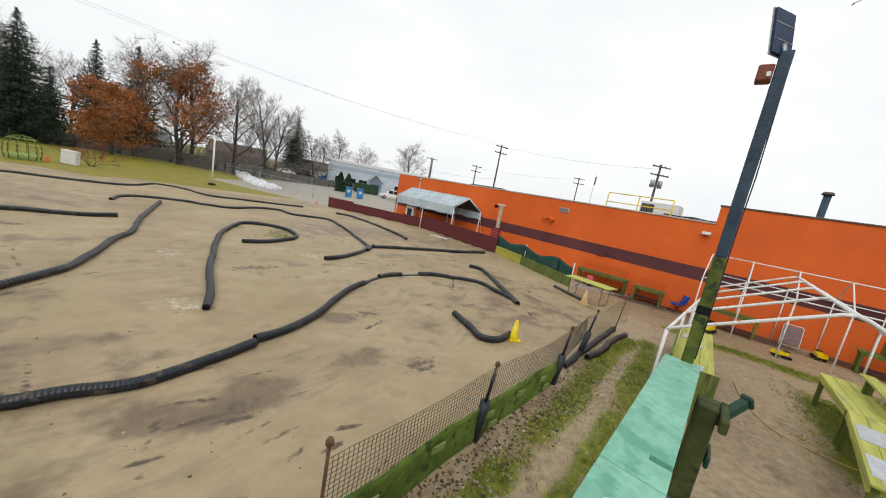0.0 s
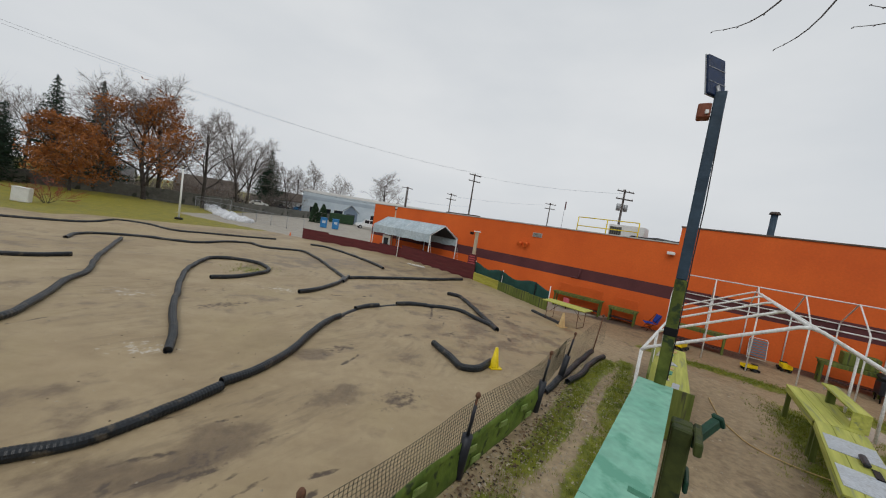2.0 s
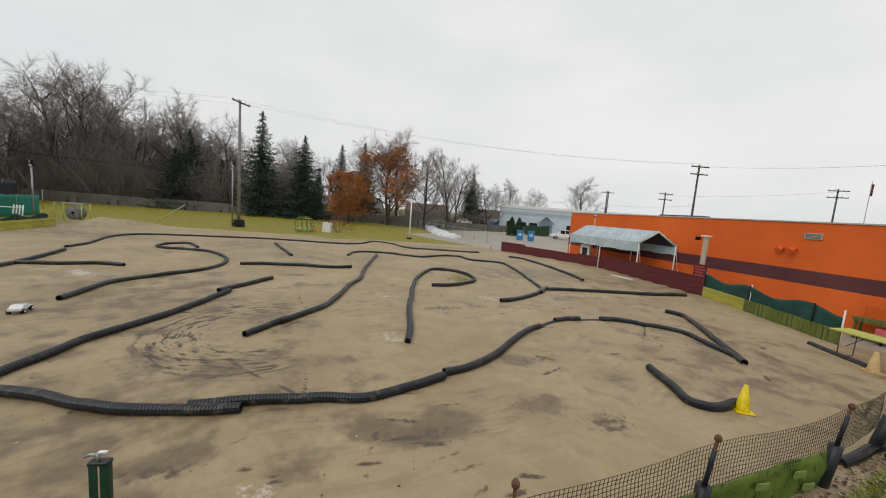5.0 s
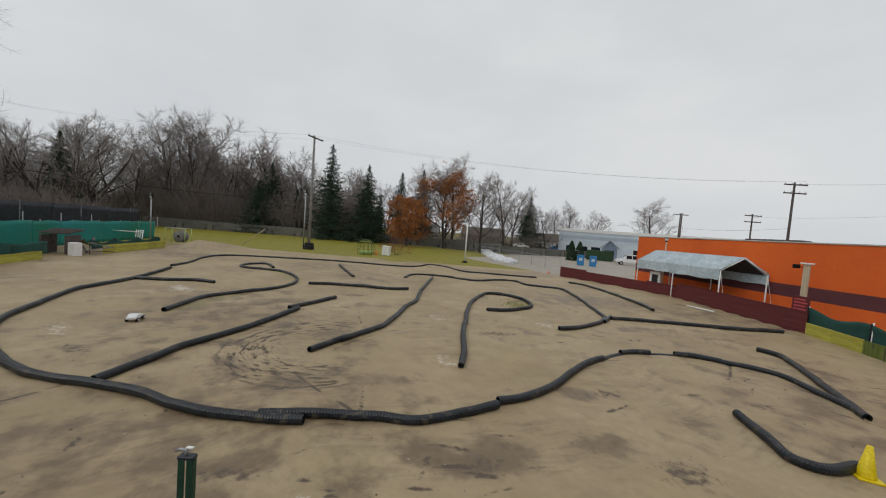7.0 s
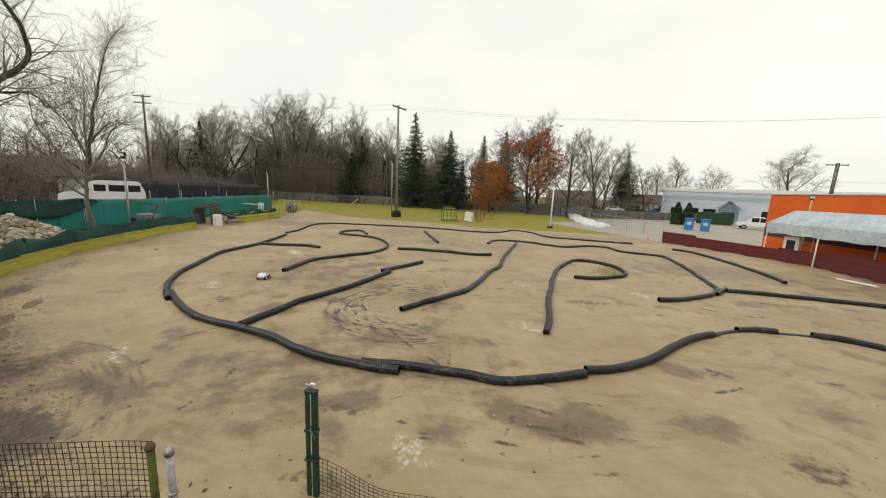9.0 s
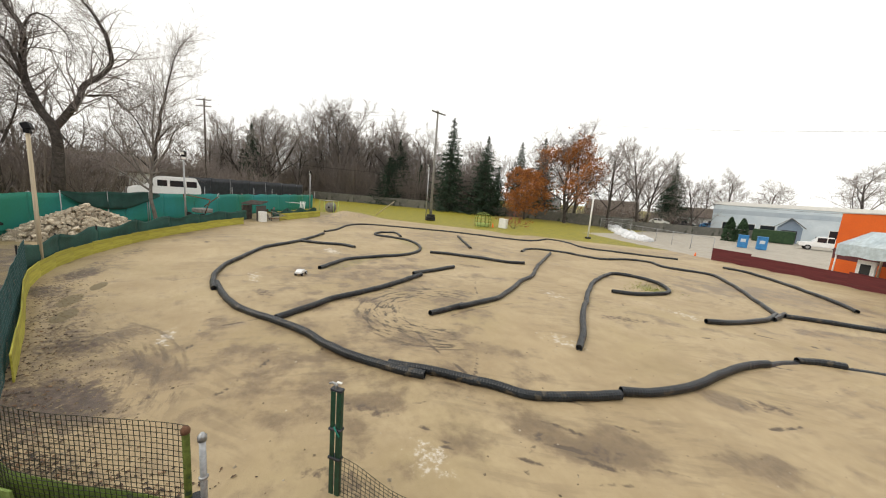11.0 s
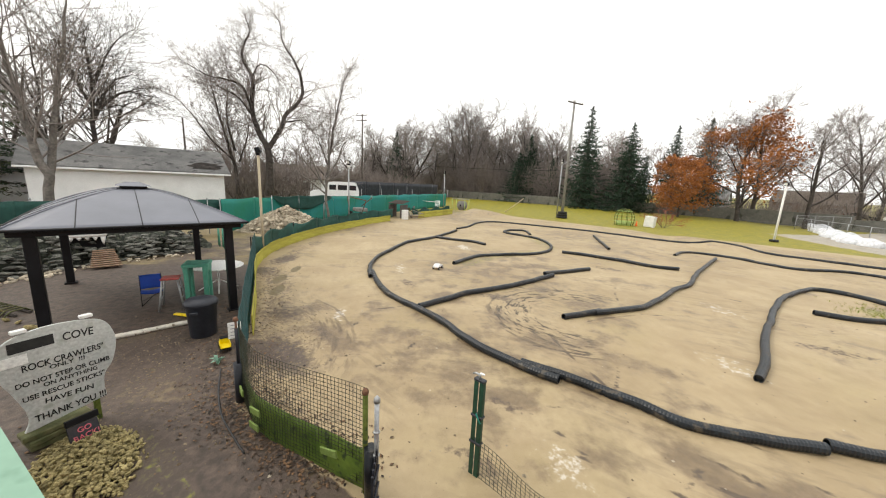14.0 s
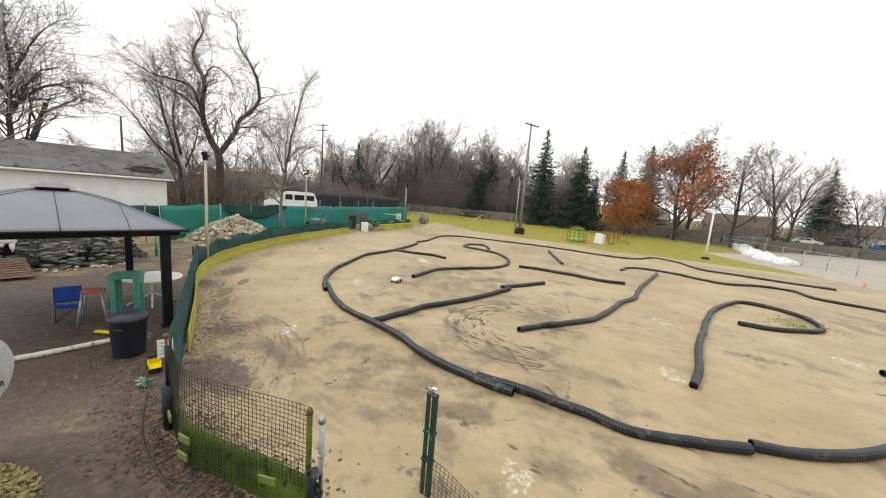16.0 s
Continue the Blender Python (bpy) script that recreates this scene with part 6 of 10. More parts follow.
def thicket(name, a, b, depth, n, lo, hi, mat, label, seed):
    """Uncountable crowded stems and side twigs in a belt from a to b."""
    rs = np.random.RandomState(seed)
    a, b = np.array(a, float), np.array(b, float)
    d = (b - a) / np.linalg.norm(b - a)
    side = np.array([-d[1], d[0]])
    segs = []
    for _ in range(n):
        u = rs.uniform(0, 1)
        o = a + (b - a) * u + side * rs.uniform(0, depth)
        crest = 0.72 + 0.28 * math.sin(u * 23 + seed) * math.sin(u * 9.1 + 2) + 0.12 * math.sin(u * 71)
        h = rs.uniform(lo, hi) * crest
        p = np.array([o[0], o[1], rs.uniform(-0.2, 0.45) * h if rs.uniform() < 0.6 else -0.3])
        e = np.array([rs.normal(0, 0.32), rs.normal(0, 0.32), 1.0])
        e /= np.linalg.norm(e)
        q = p + e * (h - max(0, p[2])) * rs.uniform(0.7, 1.0)
        segs.append((p, q, rs.uniform(0.03, 0.075), 0.0))
        for k in range(4):
            w = rs.uniform(0.25, 0.85)
            c = p + (q - p) * w
            f = e + rs.normal(0, 0.45, 3)
            segs.append((c, c + f / np.linalg.norm(f) * rs.uniform(0.25, 0.6) * (1 - w + 0.3) * h * 0.6, 0.028, 0.0))
    v, f = cones(segs)
    tagged(new(name, raw(name, v.tolist(), f.tolist(), mat)), label, "woods", kind="stuff")


thicket("bare_thicket", (-113, -10), (-60, 44), 12, 10500, 8, 17, M_twigred, "dense dark belt of bare brush behind the wall", 1)
thicket("bare_thicket", (-88, -6), (-50, -24), 9, 4500, 5, 10, M_twigred, "dense brown brush behind the parked van", 2)
thicket("bare_thicket", (-82, 4), (-66, -16), 8, 2000, 4, 9, M_twigred, "dense bare brush beyond the teal screen", 4)
thicket("bare_thicket", (-56, 62), (-38, 112), 12, 1800, 3, 8, M_twigred, "dark bare brush along the street", 3)
bush = bare_tree("red_twig_bush", 120, put(-30.2, 27.6, 2.3, 0, None, 1.4), "leafless bush with thin red twigs on the lawn", M_redbush, spread=0.5, up=0.4, stems=9, kids=(5, 4, 3), first=1, twigs=5, trunk=0.08, fine=0.02, twig=0.9, splay=0.6, category="shrub")


def cedar(x, y, h):
    rs = np.random.RandomState(int(abs(x * 10)))
    t = thing("cedar_shrub", (x, y, -0.4), "clipped dark green cedar by the street", "shrub", "cedars by the street")
    c = [np.array([r * math.cos(a), r * math.sin(a), z]) for z, a, r in ((u * h, rs.uniform(0, 6.28), 0.75 * (1 - u ** 3) * rs.uniform(0.7, 1.05) + 0.05) for u in rs.uniform(0, 1, 900))]
    part("trunk", rod(bmesh.new(), (0, 0, -0.2), (0, 0, h * 0.8), 0.08), M_bark, t)
    part("crown", quads("crown", c, 0.2, M_hedge, rs), None, t)


cedar(-23.0, 66.1, 3.7)
cedar(-21.6, 66.6, 3.6)


# ---- poles and wires ----
def utility_pole(x, y, h, r, mat, label, arms=2, yaw=30, z=0.0, arm=2.4):
    t = thing("utility_pole", (x, y, z, 0, 0, yaw), label, "utility pole", "utility poles")
    part("pole", rod(bmesh.new(), (0, 0, -0.5), (0, 0, h), r, r * 0.62, 12), mat, t)
    for k in range(arms):
        c = part("crossarm", boxm(-arm / 2, -0.06 - r, h - 0.35 - 0.95 * k, arm / 2, 0.06 - r, h - 0.22 - 0.95 * k, 0.01), M_poledark, t)
        for s in (-0.46, -0.16, 0.2, 0.46):
            part("insulator", lathe(bmesh.new(), [(0.035, 0), (0.06, 0.05), (0.03, 0.1), (0.05, 0.14), (0.02, 0.19)], 8, Matrix.Translation((s * arm, -r, h - 0.22 - 0.95 * k))), M_white, c)
    return t


utility_pole(-37.4, 20.4, 13.1, 0.17, M_polegrey, "tall grey wooden utility pole standing in tyres", 1, 110)
for k, r in ((0.0, 0.62), (0.26, 0.6), (0.52, 0.52)):
    prof = [(0.3, k), (r - 0.06, k), (r, k + 0.07), (r, k + 0.17), (r - 0.06, k + 0.24), (0.3, k + 0.24)]
    solid("old_tyre", lathe(bmesh.new(), prof, 22), M_rubber, (-37.3 + k * 0.1, 20.35, 0.02), "black tyre stacked round the pole", "tyre", "tyres round the pole", smooth=True)
utility_pole(5.1, 54.9, 12.2, 0.16, M_poledark, "wooden utility pole with two crossarms", 2, 35, -0.4)
utility_pole(2.4, 70.0, 9.9, 0.15, M_poledark, "distant wooden utility pole with crossarms", 2, 35, -0.4)
pt = utility_pole(22.74, 42.44, 11.3, 0.18, M_poledark, "utility pole with transformers behind the building", 2, 10, -0.4)
for s in (-0.5, 0.5):
    part("transformer", lathe(bmesh.new(), [(0.2, 8.6), (0.26, 8.65), (0.26, 9.4), (0.2, 9.46)], 12, Matrix.Translation((s, 0, 0))), M_greysteel, pt)
utility_pole(23.27, 71.5, 11.3, 0.15, M_poledark, "distant utility pole beyond the building", 2, 10, -0.4)
utility_pole(-5.5, 59.8, 8.9, 0.13, M_poledark, "street lighting pole by the lot", 0, 0, -0.4)
utility_pole(-7.1, 74.6, 10.2, 0.15, M_poledark, "dark street lamp pole with a flat head", 1, 35, -0.4, 2.6)
utility_pole(-69.8, -4.8, 15.6, 0.18, M_poledark, "dark utility pole among the bare trees", 2, 60)
utility_pole(-40.1, -20.6, 8.7, 0.12, M_poledark, "plain dark pole behind the garage", 0, 0)
fl = thing("flag_pole", (20.8, 56.4, -0.4), "thin flag pole with a limp flag", "flag pole")
part("pole", rod(bmesh.new(), (0, 0, 0), (0, 0, 10.6), 0.06, 0.03), M_greysteel, fl)
part("flag", boxm(0.03, -0.02, 9.0, 0.2, 0.03, 10.3, 0.01), M_redwood, fl)


def wire(p, q, sag, r=0.014):
    p, q = Vector(p), Vector(q)
    pts = [p.lerp(q, i / 14) + Vector((0, 0, -sag * 4 * (i / 14) * (1 - i / 14))) for i in range(15)]
    solid("overhead_wire", bent(bmesh.new(), pts, r, 4), M_cable, (0, 0, 0), "thin black overhead wire between poles", "wire", "overhead wires")


for dx in (-1.0, 1.0):
    wire((-37.4 - dx * 0.36, 20.4 + dx * 0.98, 12.95), (5.1 + dx, 54.9, 11.9), 1.3, 0.007)
    wire((-37.4 - dx * 0.36, 20.4 + dx * 0.98, 12.95), (-69.8, -4.8 + dx, 15.0), 0.8, 0.007)
wire((5.1, 54.9, 11.6), (22.74, 42.44, 10.4), 0.5, 0.012)
wire((2.4, 70.0, 9.0), (23.27, 71.5, 10.5), 0.4, 0.012)
wire((-69.8, -4.8, 7.2), (-58.0, 30.0, 6.6), 0.5, 0.03)
wire((-58.0, 30.0, 6.6), (-22.0, 60.0, 5.0), 0.5, 0.03)
wire((-22.0, 60.0, 5.0), (2.4, 70.0, 5.6), 0.5, 0.02)
wire((-5.5, 59.8, 6.4), (5.1, 54.9, 6.6), 0.3, 0.012)


def lamp_pole(x, y, h, mat, label, r=0.045, heads=1, yaw=0):
    t = thing("lamp_pole", (x, y, surface(x, y), 0, 0, yaw), label, "lamp pole", "track lamp poles")
    part("pole", rod(bmesh.new(), (0, 0, -0.3), (0, 0, h), r, r * 0.85, 10), mat, t)
    part("bracket", boxm(-0.1, -0.06, h - 0.1, 0.1, 0.06, h, 0.01), M_black, t)
    for k in range(heads):
        m = pose(0, 0, h + 0.1 - 0.28 * k, 20, 0, 40 * k)
        head = part("lamp_head", boxm(-0.13, -0.09, -0.1, 0.13, 0.09, 0.1, 0.02, m), M_black, t)
        part("lens", boxm(-0.11, -0.1, -0.08, 0.11, -0.088, 0.08, 0, m), M_white, head)
    return t


lamp_pole(-14.84, -5.19, 4.2, M_polepale, "pale timber pole with a small floodlight", 0.055)
lamp_pole(-25.8, -2.85, 4.45, M_greysteel, "grey steel pole with a floodlight", 0.05, 2, 60)
lamp_pole(-44.3, 7.3, 4.7, M_greysteel, "grey steel pole with a floodlight at the far corner", 0.06, 2)
b = lamp_pole(-22.2, 30.6, 4.5, M_white, "white timber lamp pole at the edge of the lawn", 0.08)
part("collar", lathe(bmesh.new(), [(0.12, 0), (0.3, 0.02), (0.3, 0.16), (0.12, 0.2)], 14), M_rubber, b, "black rubber collar")
lamp_pole(-37.9, 20.0, 6.6, M_greysteel, "steel lamp pole beside the tall utility pole", 0.07, 2)
lamp_pole(-3.45, 29.8, 4.25, M_polepale, "timber lamp pole behind the maroon fence", 0.07)


# ---- street, houses and vehicles ----
def window(parent, x0, z0, x1, z1, y=0.0, f=0.06):
    w = part("window", boxm(x0, y - 0.05, z0, x1, y + 0.02, z1), M_glass, parent, "dark window pane")
    for a in ((x0 - f, z0 - f, x1 + f, z0), (x0 - f, z1, x1 + f, z1 + f), (x0 - f, z0, x0, z1), (x1, z0, x1 + f, z1)):
        part("frame", boxm(a[0], y - 0.08, a[1], a[2], y + 0.02, a[3]), M_white, w)


def house(x, y, yaw, l, d, eave, ridge, wall, roof, label, z=0.0, windows=(), door=None, name="house"):
    h = thing(name, (x, y, z, 0, 0, yaw), label, name.split("_")[-1])
    part("wall", boxm(0, 0, -0.3, l, d, eave), wall, h)
    bm = bmesh.new()
    o = 0.4
    pts = [(-o, -o, eave - 0.08), (l + o, -o, eave - 0.08), (l + o, d / 2, ridge), (-o, d / 2, ridge), (-o, d + o, eave - 0.08), (l + o, d + o, eave - 0.08)]
    low = [bm.verts.new(p) for p in pts]
    top = [bm.verts.new((p[0], p[1], p[2] + 0.14)) for p in pts]
    for q in ((0, 1, 2, 3), (3, 2, 5, 4)):
        bm.faces.new([top[i] for i in q])
        bm.faces.new([low[i] for i in reversed(q)])
    for i, j in ((0, 1), (1, 2), (2, 5), (5, 4), (4, 3), (3, 0)):
        bm.faces.new((low[i], low[j], top[j], top[i]))
    part("roof", bm, roof, h)
    for s in (0, l):
        g = bmesh.new()
        v = [g.verts.new(p) for p in ((s, 0, eave), (s, d, eave), (s, d / 2, ridge - 0.02))]
        g.faces.new(v)
        g2 = bmesh.ops.extrude_face_region(g, geom=g.faces[:])
        bmesh.ops.translate(g, vec=(0.15 if s == 0 else -0.15, 0, 0), verts=[e for e in g2["geom"] if isinstance(e, bmesh.types.BMVert)])
        part("gable", g, wall, h)
    for wn_ in windows:
        window(h, *wn_)
    if door:
        part("door", boxm(door[0], -0.06, 0, door[1], 0.02, 2.1), M_white, h)
    return h


# white garage behind the yard: lapped siding, worn roof
gar = house(-25.7, -22.5, 123, 10.7, 6.5, 2.98, 4.7, M_siding, M_shingle, "long white sided garage with a worn grey roof", 0.3, name="garage")
for k in range(22):
    part("siding_board", boxm(0.02, -0.03, 0.1 + k * 0.125, 10.68, -0.004, 0.1 + k * 0.125 + 0.117), M_siding, gar)
part("gutter", boxm(-0.4, -0.52, 2.83, 11.1, -0.4, 2.95, 0.02), M_siding, gar, "white gutter")
bm = bmesh.new()
rs_g = np.random.RandomState(5)
rim = []
for k in range(22):
    a, q = k / 22 * 2 * math.pi, rs_g.uniform(0.65, 1.1)
    u, v = 9.55 + 1.35 * q * math.cos(a), 0.55 + 0.62 * q * math.sin(a)
    rim.append(bm.verts.new((u, v, 3.04 + (v + 0.4) * 1.8 / 3.65 + 0.025)))
bm.faces.new(rim)
bmesh.ops.solidify(bm, geom=bm.faces[:], thickness=0.02)
part("roof_patch", bm, M_bark, gar, "dark rotted patch of shingles")
house(-55, -18, 108, 9, 8, 2.8, 4.8, M_siding, M_brownroof, "low white house among bare trees", 0.3, ((1, 1, 2.4, 2.2), (5, 1, 6.4, 2.2)))
house(-44, -36, 129, 12, 8, 2.6, 4.4, M_siding, M_shingle, "white house behind the garage", 0.3, ((2, 1, 3.6, 2.1),))
house(-24.0, -34.0, 135, 10, 8, 2.6, 4.6, M_siding, M_shingle, "white sided house behind the pine", 0.3, ((6.2, 1.0, 7.4, 2.1), (2.0, 1.0, 3.4, 2.1)))
screen("shade_screen", [(-19.8, -26.8), (-22.9, -24.9), (-25.2, -23.9)], 0.3, 1.95, M_blackplastic, "black shade cloth fence beside the garage", 0.04, 0.05, 12)
house(-66.0, 88.0, 28, 13, 9, 2.9, 5.6, M_brick, M_brownroof, "low brown house across the street", -0.2, ((1.5, 1.0, 3.4, 2.2), (8.5, 1.0, 10.5, 2.2)), (5.5, 6.5))
house(-48.0, 100.0, 28, 12, 9, 2.8, 5.2, M_siding, M_brownroof, "low pale house across the street", -0.2, ((1.5, 1.0, 3.4, 2.2), (8.0, 1.0, 9.6, 2.2)), (5.2, 6.1))
house(-84.0, 78.0, 35, 12, 9, 2.8, 5.2, M_paleblue, M_shingle, "pale house behind the oak trees", -0.2, ((2, 1, 4, 2.2),))
house(-92, 58, 45, 12, 9, 2.8, 5.0, M_siding, M_brownroof, "pale house behind bare trees", -0.2, ((2, 1, 4, 2.2),))


def blue_building():
    b = thing("commercial_building", (-34.5, 88.9, -0.4, 0, 0, 14.5), "long pale blue and white commercial building", "building")
    part("wall", boxm(0, 0, 0, 46, 20, 6.2), M_paleblue, b)
    part("band", boxm(-0.02, -0.03, 4.4, 30, 0, 5.3), M_bandblue, b, "slate blue upper band")
    part("fascia", boxm(-0.1, -0.1, 6.2, 46.1, 20.1, 6.9, 0.02), M_white, b)
    for k in range(4):
        window(b, 2.0 + k * 3.0, 1.0, 4.2 + k * 3.0, 2.6)
    for k in range(2):
        window(b, 17.5 + k * 2.4, 1.2, 18.6 + k * 2.4, 2.6)


blue_building()
s = house(-19.0, 84.0, 104.5, 3.6, 3.2, 2.7, 4.3, M_steelblue, M_shingle, "slate blue shed with its gable to the street", -0.4, name="storage_shed")
part("door", boxm(-0.07, 0.6, 0, 0.02, 2.6, 2.2, 0.01), M_cardark, s, "dark roller door")
d = thing("rubbish_skip", (-23.2, 76.0, -0.4, 0, 0, 14), "large dark green steel skip", "skip")
part("body", boxm(0, 0, 0.1, 5.2, 2.2, 2.1, 0.05), M_hedge, d)
for k in range(6):
    part("rib", boxm(0.2 + k * 0.95, -0.09, 0.1, 0.32 + k * 0.95, 0, 2.1), M_hedge, d)


def vehicle(name, x, y, yaw, l, w, h, mat, label, kind, z=0.0):
    """Body with cabin, windows, lamps and wheels; nose towards +x."""
    t = thing(name, (x, y, z, 0, 0, yaw), label, name)
    if kind == "van":
        prof = [(0, 0.45), (l, 0.42), (l, 1.22), (l - 0.25, 1.36), (l - 1.1, 1.5), (l - 1.72, 2.16), (l - 1.95, h - 0.07), (l - 2.4, h), (0.35, h), (0.0, 1.5)]
    elif kind == "pickup":
        prof = [(0, 0.5), (l, 0.5), (l, 1.0), (l - 1.35, 1.15), (l - 2.0, h), (l - 3.35, h), (l - 3.55, 1.15), (0, 1.15)]
    else:
        prof = [(0, 0.35), (l, 0.35), (l, 0.75), (l - 1.1, 0.92), (l - 1.8, h), (0.9, h), (0.25, 0.98), (0, 0.9)]
    bm = bmesh.new()
    a = [bm.verts.new((px, -w / 2, pz)) for px, pz in prof]
    f = bm.faces.new(a)
    g = bmesh.ops.extrude_face_region(bm, geom=[f])
    bmesh.ops.translate(bm, vec=(0, w, 0), verts=[e for e in g["geom"] if isinstance(e, bmesh.types.BMVert)])
    bmesh.ops.recalc_face_normals(bm, faces=bm.faces)
    bmesh.ops.bevel(bm, geom=list(bm.edges), offset=0.06, segments=2, affect="EDGES")
    part("body", bm, mat, t)
    if kind == "van":
        spans = [(l - 2.72, l - 2.02, 1.52, 2.06), (l - 3.88, l - 2.9, 1.52, 2.06), (0.32, l - 4.1, 1.52, 2.06)]
        bm = boxm(-0.36, -0.86, -0.012, 0.36, 0.86, 0.012, 0.004)
        bmesh.ops.transform(bm, matrix=pose(l - 1.4, 0, 1.84, 0, 46.8, 0), verts=bm.verts)
        part("windshield", bm, M_glass, t)
        for s in (-1, 1):
            part("mirror", boxm(l - 1.75, s * (w / 2 + 0.14) - 0.1, 1.5, l - 1.65, s * (w / 2 + 0.14) + 0.1, 1.75, 0.02), M_rubber, t)
    elif kind == "pickup":
        spans = [(l - 2.65, l - 1.75, 1.18, h - 0.12), (l - 3.4, l - 2.75, 1.18, h - 0.12)]
    else:
        spans = [(l - 2.6, l - 1.75, 0.98, h - 0.1), (1.0, l - 2.7, 0.98, h - 0.1)]
    for x0, x1, z0, z1 in spans:
        for s in (-1, 1):
            part("window", boxm(x0, s * w / 2 - 0.015, z0, x1, s * w / 2 + 0.015, z1, 0.004), M_glass, t)
    r = 0.36 if kind != "car" else 0.31
    for px in (0.95, l - 0.95):
        for s in (-1, 1):
            wh = part("wheel", rod(bmesh.new(), (px, s * (w / 2 - 0.2), r), (px, s * (w / 2 + 0.02), r), r, seg=20), M_rubber, t)
            part("rim", rod(bmesh.new(), (px, s * (w / 2 + 0.015), r), (px, s * (w / 2 + 0.035), r), r * 0.58, seg=14), M_greysteel, wh)
    for s in (-1, 1):
        part("headlight", boxm(l - 0.04, s * (w / 2 - 0.3) - 0.17, 0.68, l + 0.02, s * (w / 2 - 0.3) + 0.17, 0.84, 0.01), M_white, t)
        part("tail_light", boxm(-0.02, s * (w / 2 - 0.15) - 0.08, 0.75, 0.03, s * (w / 2 - 0.15) + 0.08, 1.0, 0.01), M_carred, t)
    return t


vehicle("van", -40.8, -3.3, 278, 5.2, 2.0, 2.4, M_carwhite, "white high-roofed van parked behind the teal screen", "van", 0.6)
vehicle("pickup_truck", -11.4, 72.0, 200, 5.0, 2.0, 1.95, M_carwhite, "white pickup truck parked by the building", "pickup", -0.4)
vehicle("car", 20.1, 6.9, 152, 4.5, 1.8, 1.4, M_carred, "dark red car parked by the building gate", "car", -0.38)
for i, (x, y) in enumerate(((-43, 90.5), (-47.5, 88.5), (-52, 86.5), (-38, 92.0))):
    vehicle("car", x, y, 25, 4.4, 1.8, 1.4, (M_cardark, M_carwhite, M_cardark, M_bluepl)[i], "parked car on the street beyond the wall", "car", 0.2)
for i, (x, y) in enumerate(((-17.6, 55.2), (-15.9, 55.8))):
    t = thing("wheelie_bin", (x, y, -0.4, 0, 0, 20), "tall blue plastic bin with a pale front", "bin", "blue bins by the lot")
    part("body", boxm(-0.5, -0.45, 0, 0.5, 0.45, 1.5, 0.06), M_bluepl, t)
    part("lid", boxm(-0.53, -0.48, 1.5, 0.53, 0.48, 1.62, 0.04), M_bluepl, t)
    part("panel", boxm(-0.25, -0.47, 0.75, 0.25, -0.44, 1.15), M_paleblue, t)

bm = bmesh.new()
rs_s = np.random.RandomState(12)
for i in range(70):
    u = rs_s.uniform(0, 1)
    c = Vector((-38.5 + 15.0 * u + rs_s.normal(0, 0.5), 58.2 - 17.4 * u + rs_s.normal(0, 0.35) + 1.2, -0.3))
    bmesh.ops.create_icosphere(bm, subdivisions=2, radius=rs_s.uniform(0.3, 0.75), matrix=Matrix.Translation(c) @ Matrix.Diagonal((1.3, 1.0, 0.9, 1)))
for vtx in bm.verts:
    vtx.co += 0.12 * noise.noise_vector(vtx.co * 1.5)
solid("snow_bank", bm, M_snow, (0, 0, 0), "dirty ploughed snow bank along the lot fence", "snow", kind="stuff", smooth=True)


# ---- the drivers' stand ----
RAIL_Z = 2.38


def plan(a, b):
    """Heading and length from a to b in the plan."""
    return math.degrees(math.atan2(b[1] - a[1], b[0] - a[0])), math.hypot(b[0] - a[0], b[1] - a[1])


def rail_board(a, b, w, mat, label, slots=()):
    """A wide flat rail board whose track-side edge runs from a to b; slots are holes for radio straps."""
    yaw, l = plan(a, b)
    t = thing("rail_board", (a[0], a[1], RAIL_Z - 0.04, 0, 0, yaw), label, "railing", "stand rail boards")
    xs = sorted({0.0, l, *(v for s0, s1, *_ in slots for v in (s0, s1))})
    for x0, x1 in zip(xs, xs[1:]):
        hole = next((s for s in slots if s[0] <= x0 + 1e-6 and s[1] >= x1 - 1e-6), None)
        if hole:
            part("board", boxm(x0, -hole[2], 0, x1, 0, 0.04, 0), mat, t)
            if w - hole[3] > 0.01:
                part("board", boxm(x0, -w, 0, x1, -hole[3], 0.04, 0), mat, t)
        else:
            part("board", boxm(x0, -w, 0, x1, 0, 0.04, 0), mat, t)
    return t


RIGHT_A, RIGHT_B = (0.30, 0.90), (1.72, 2.67)
LEFT_A, LEFT_B = (-0.50, -0.60), (-4.2, -5.15)
rail_board((0.716, 1.418), RIGHT_B, 0.22, M_rail, "sea-green painted rail board of the drivers' stand", ((0.15, 0.19, 0.14, 0.22),))
rail_board(RIGHT_A, (0.714, 1.415), 0.22, M_rail, "sea-green painted rail board with a worn joint")
rail_board(LEFT_B, LEFT_A, 0.34, M_railpale, "pale green scratched rail board by the crawler yard", ((4.22, 4.30, 0.185, 0.25),))
rail_board(LEFT_A, RIGHT_A, 0.22, M_rail, "sea-green painted rail board at the middle of the stand")

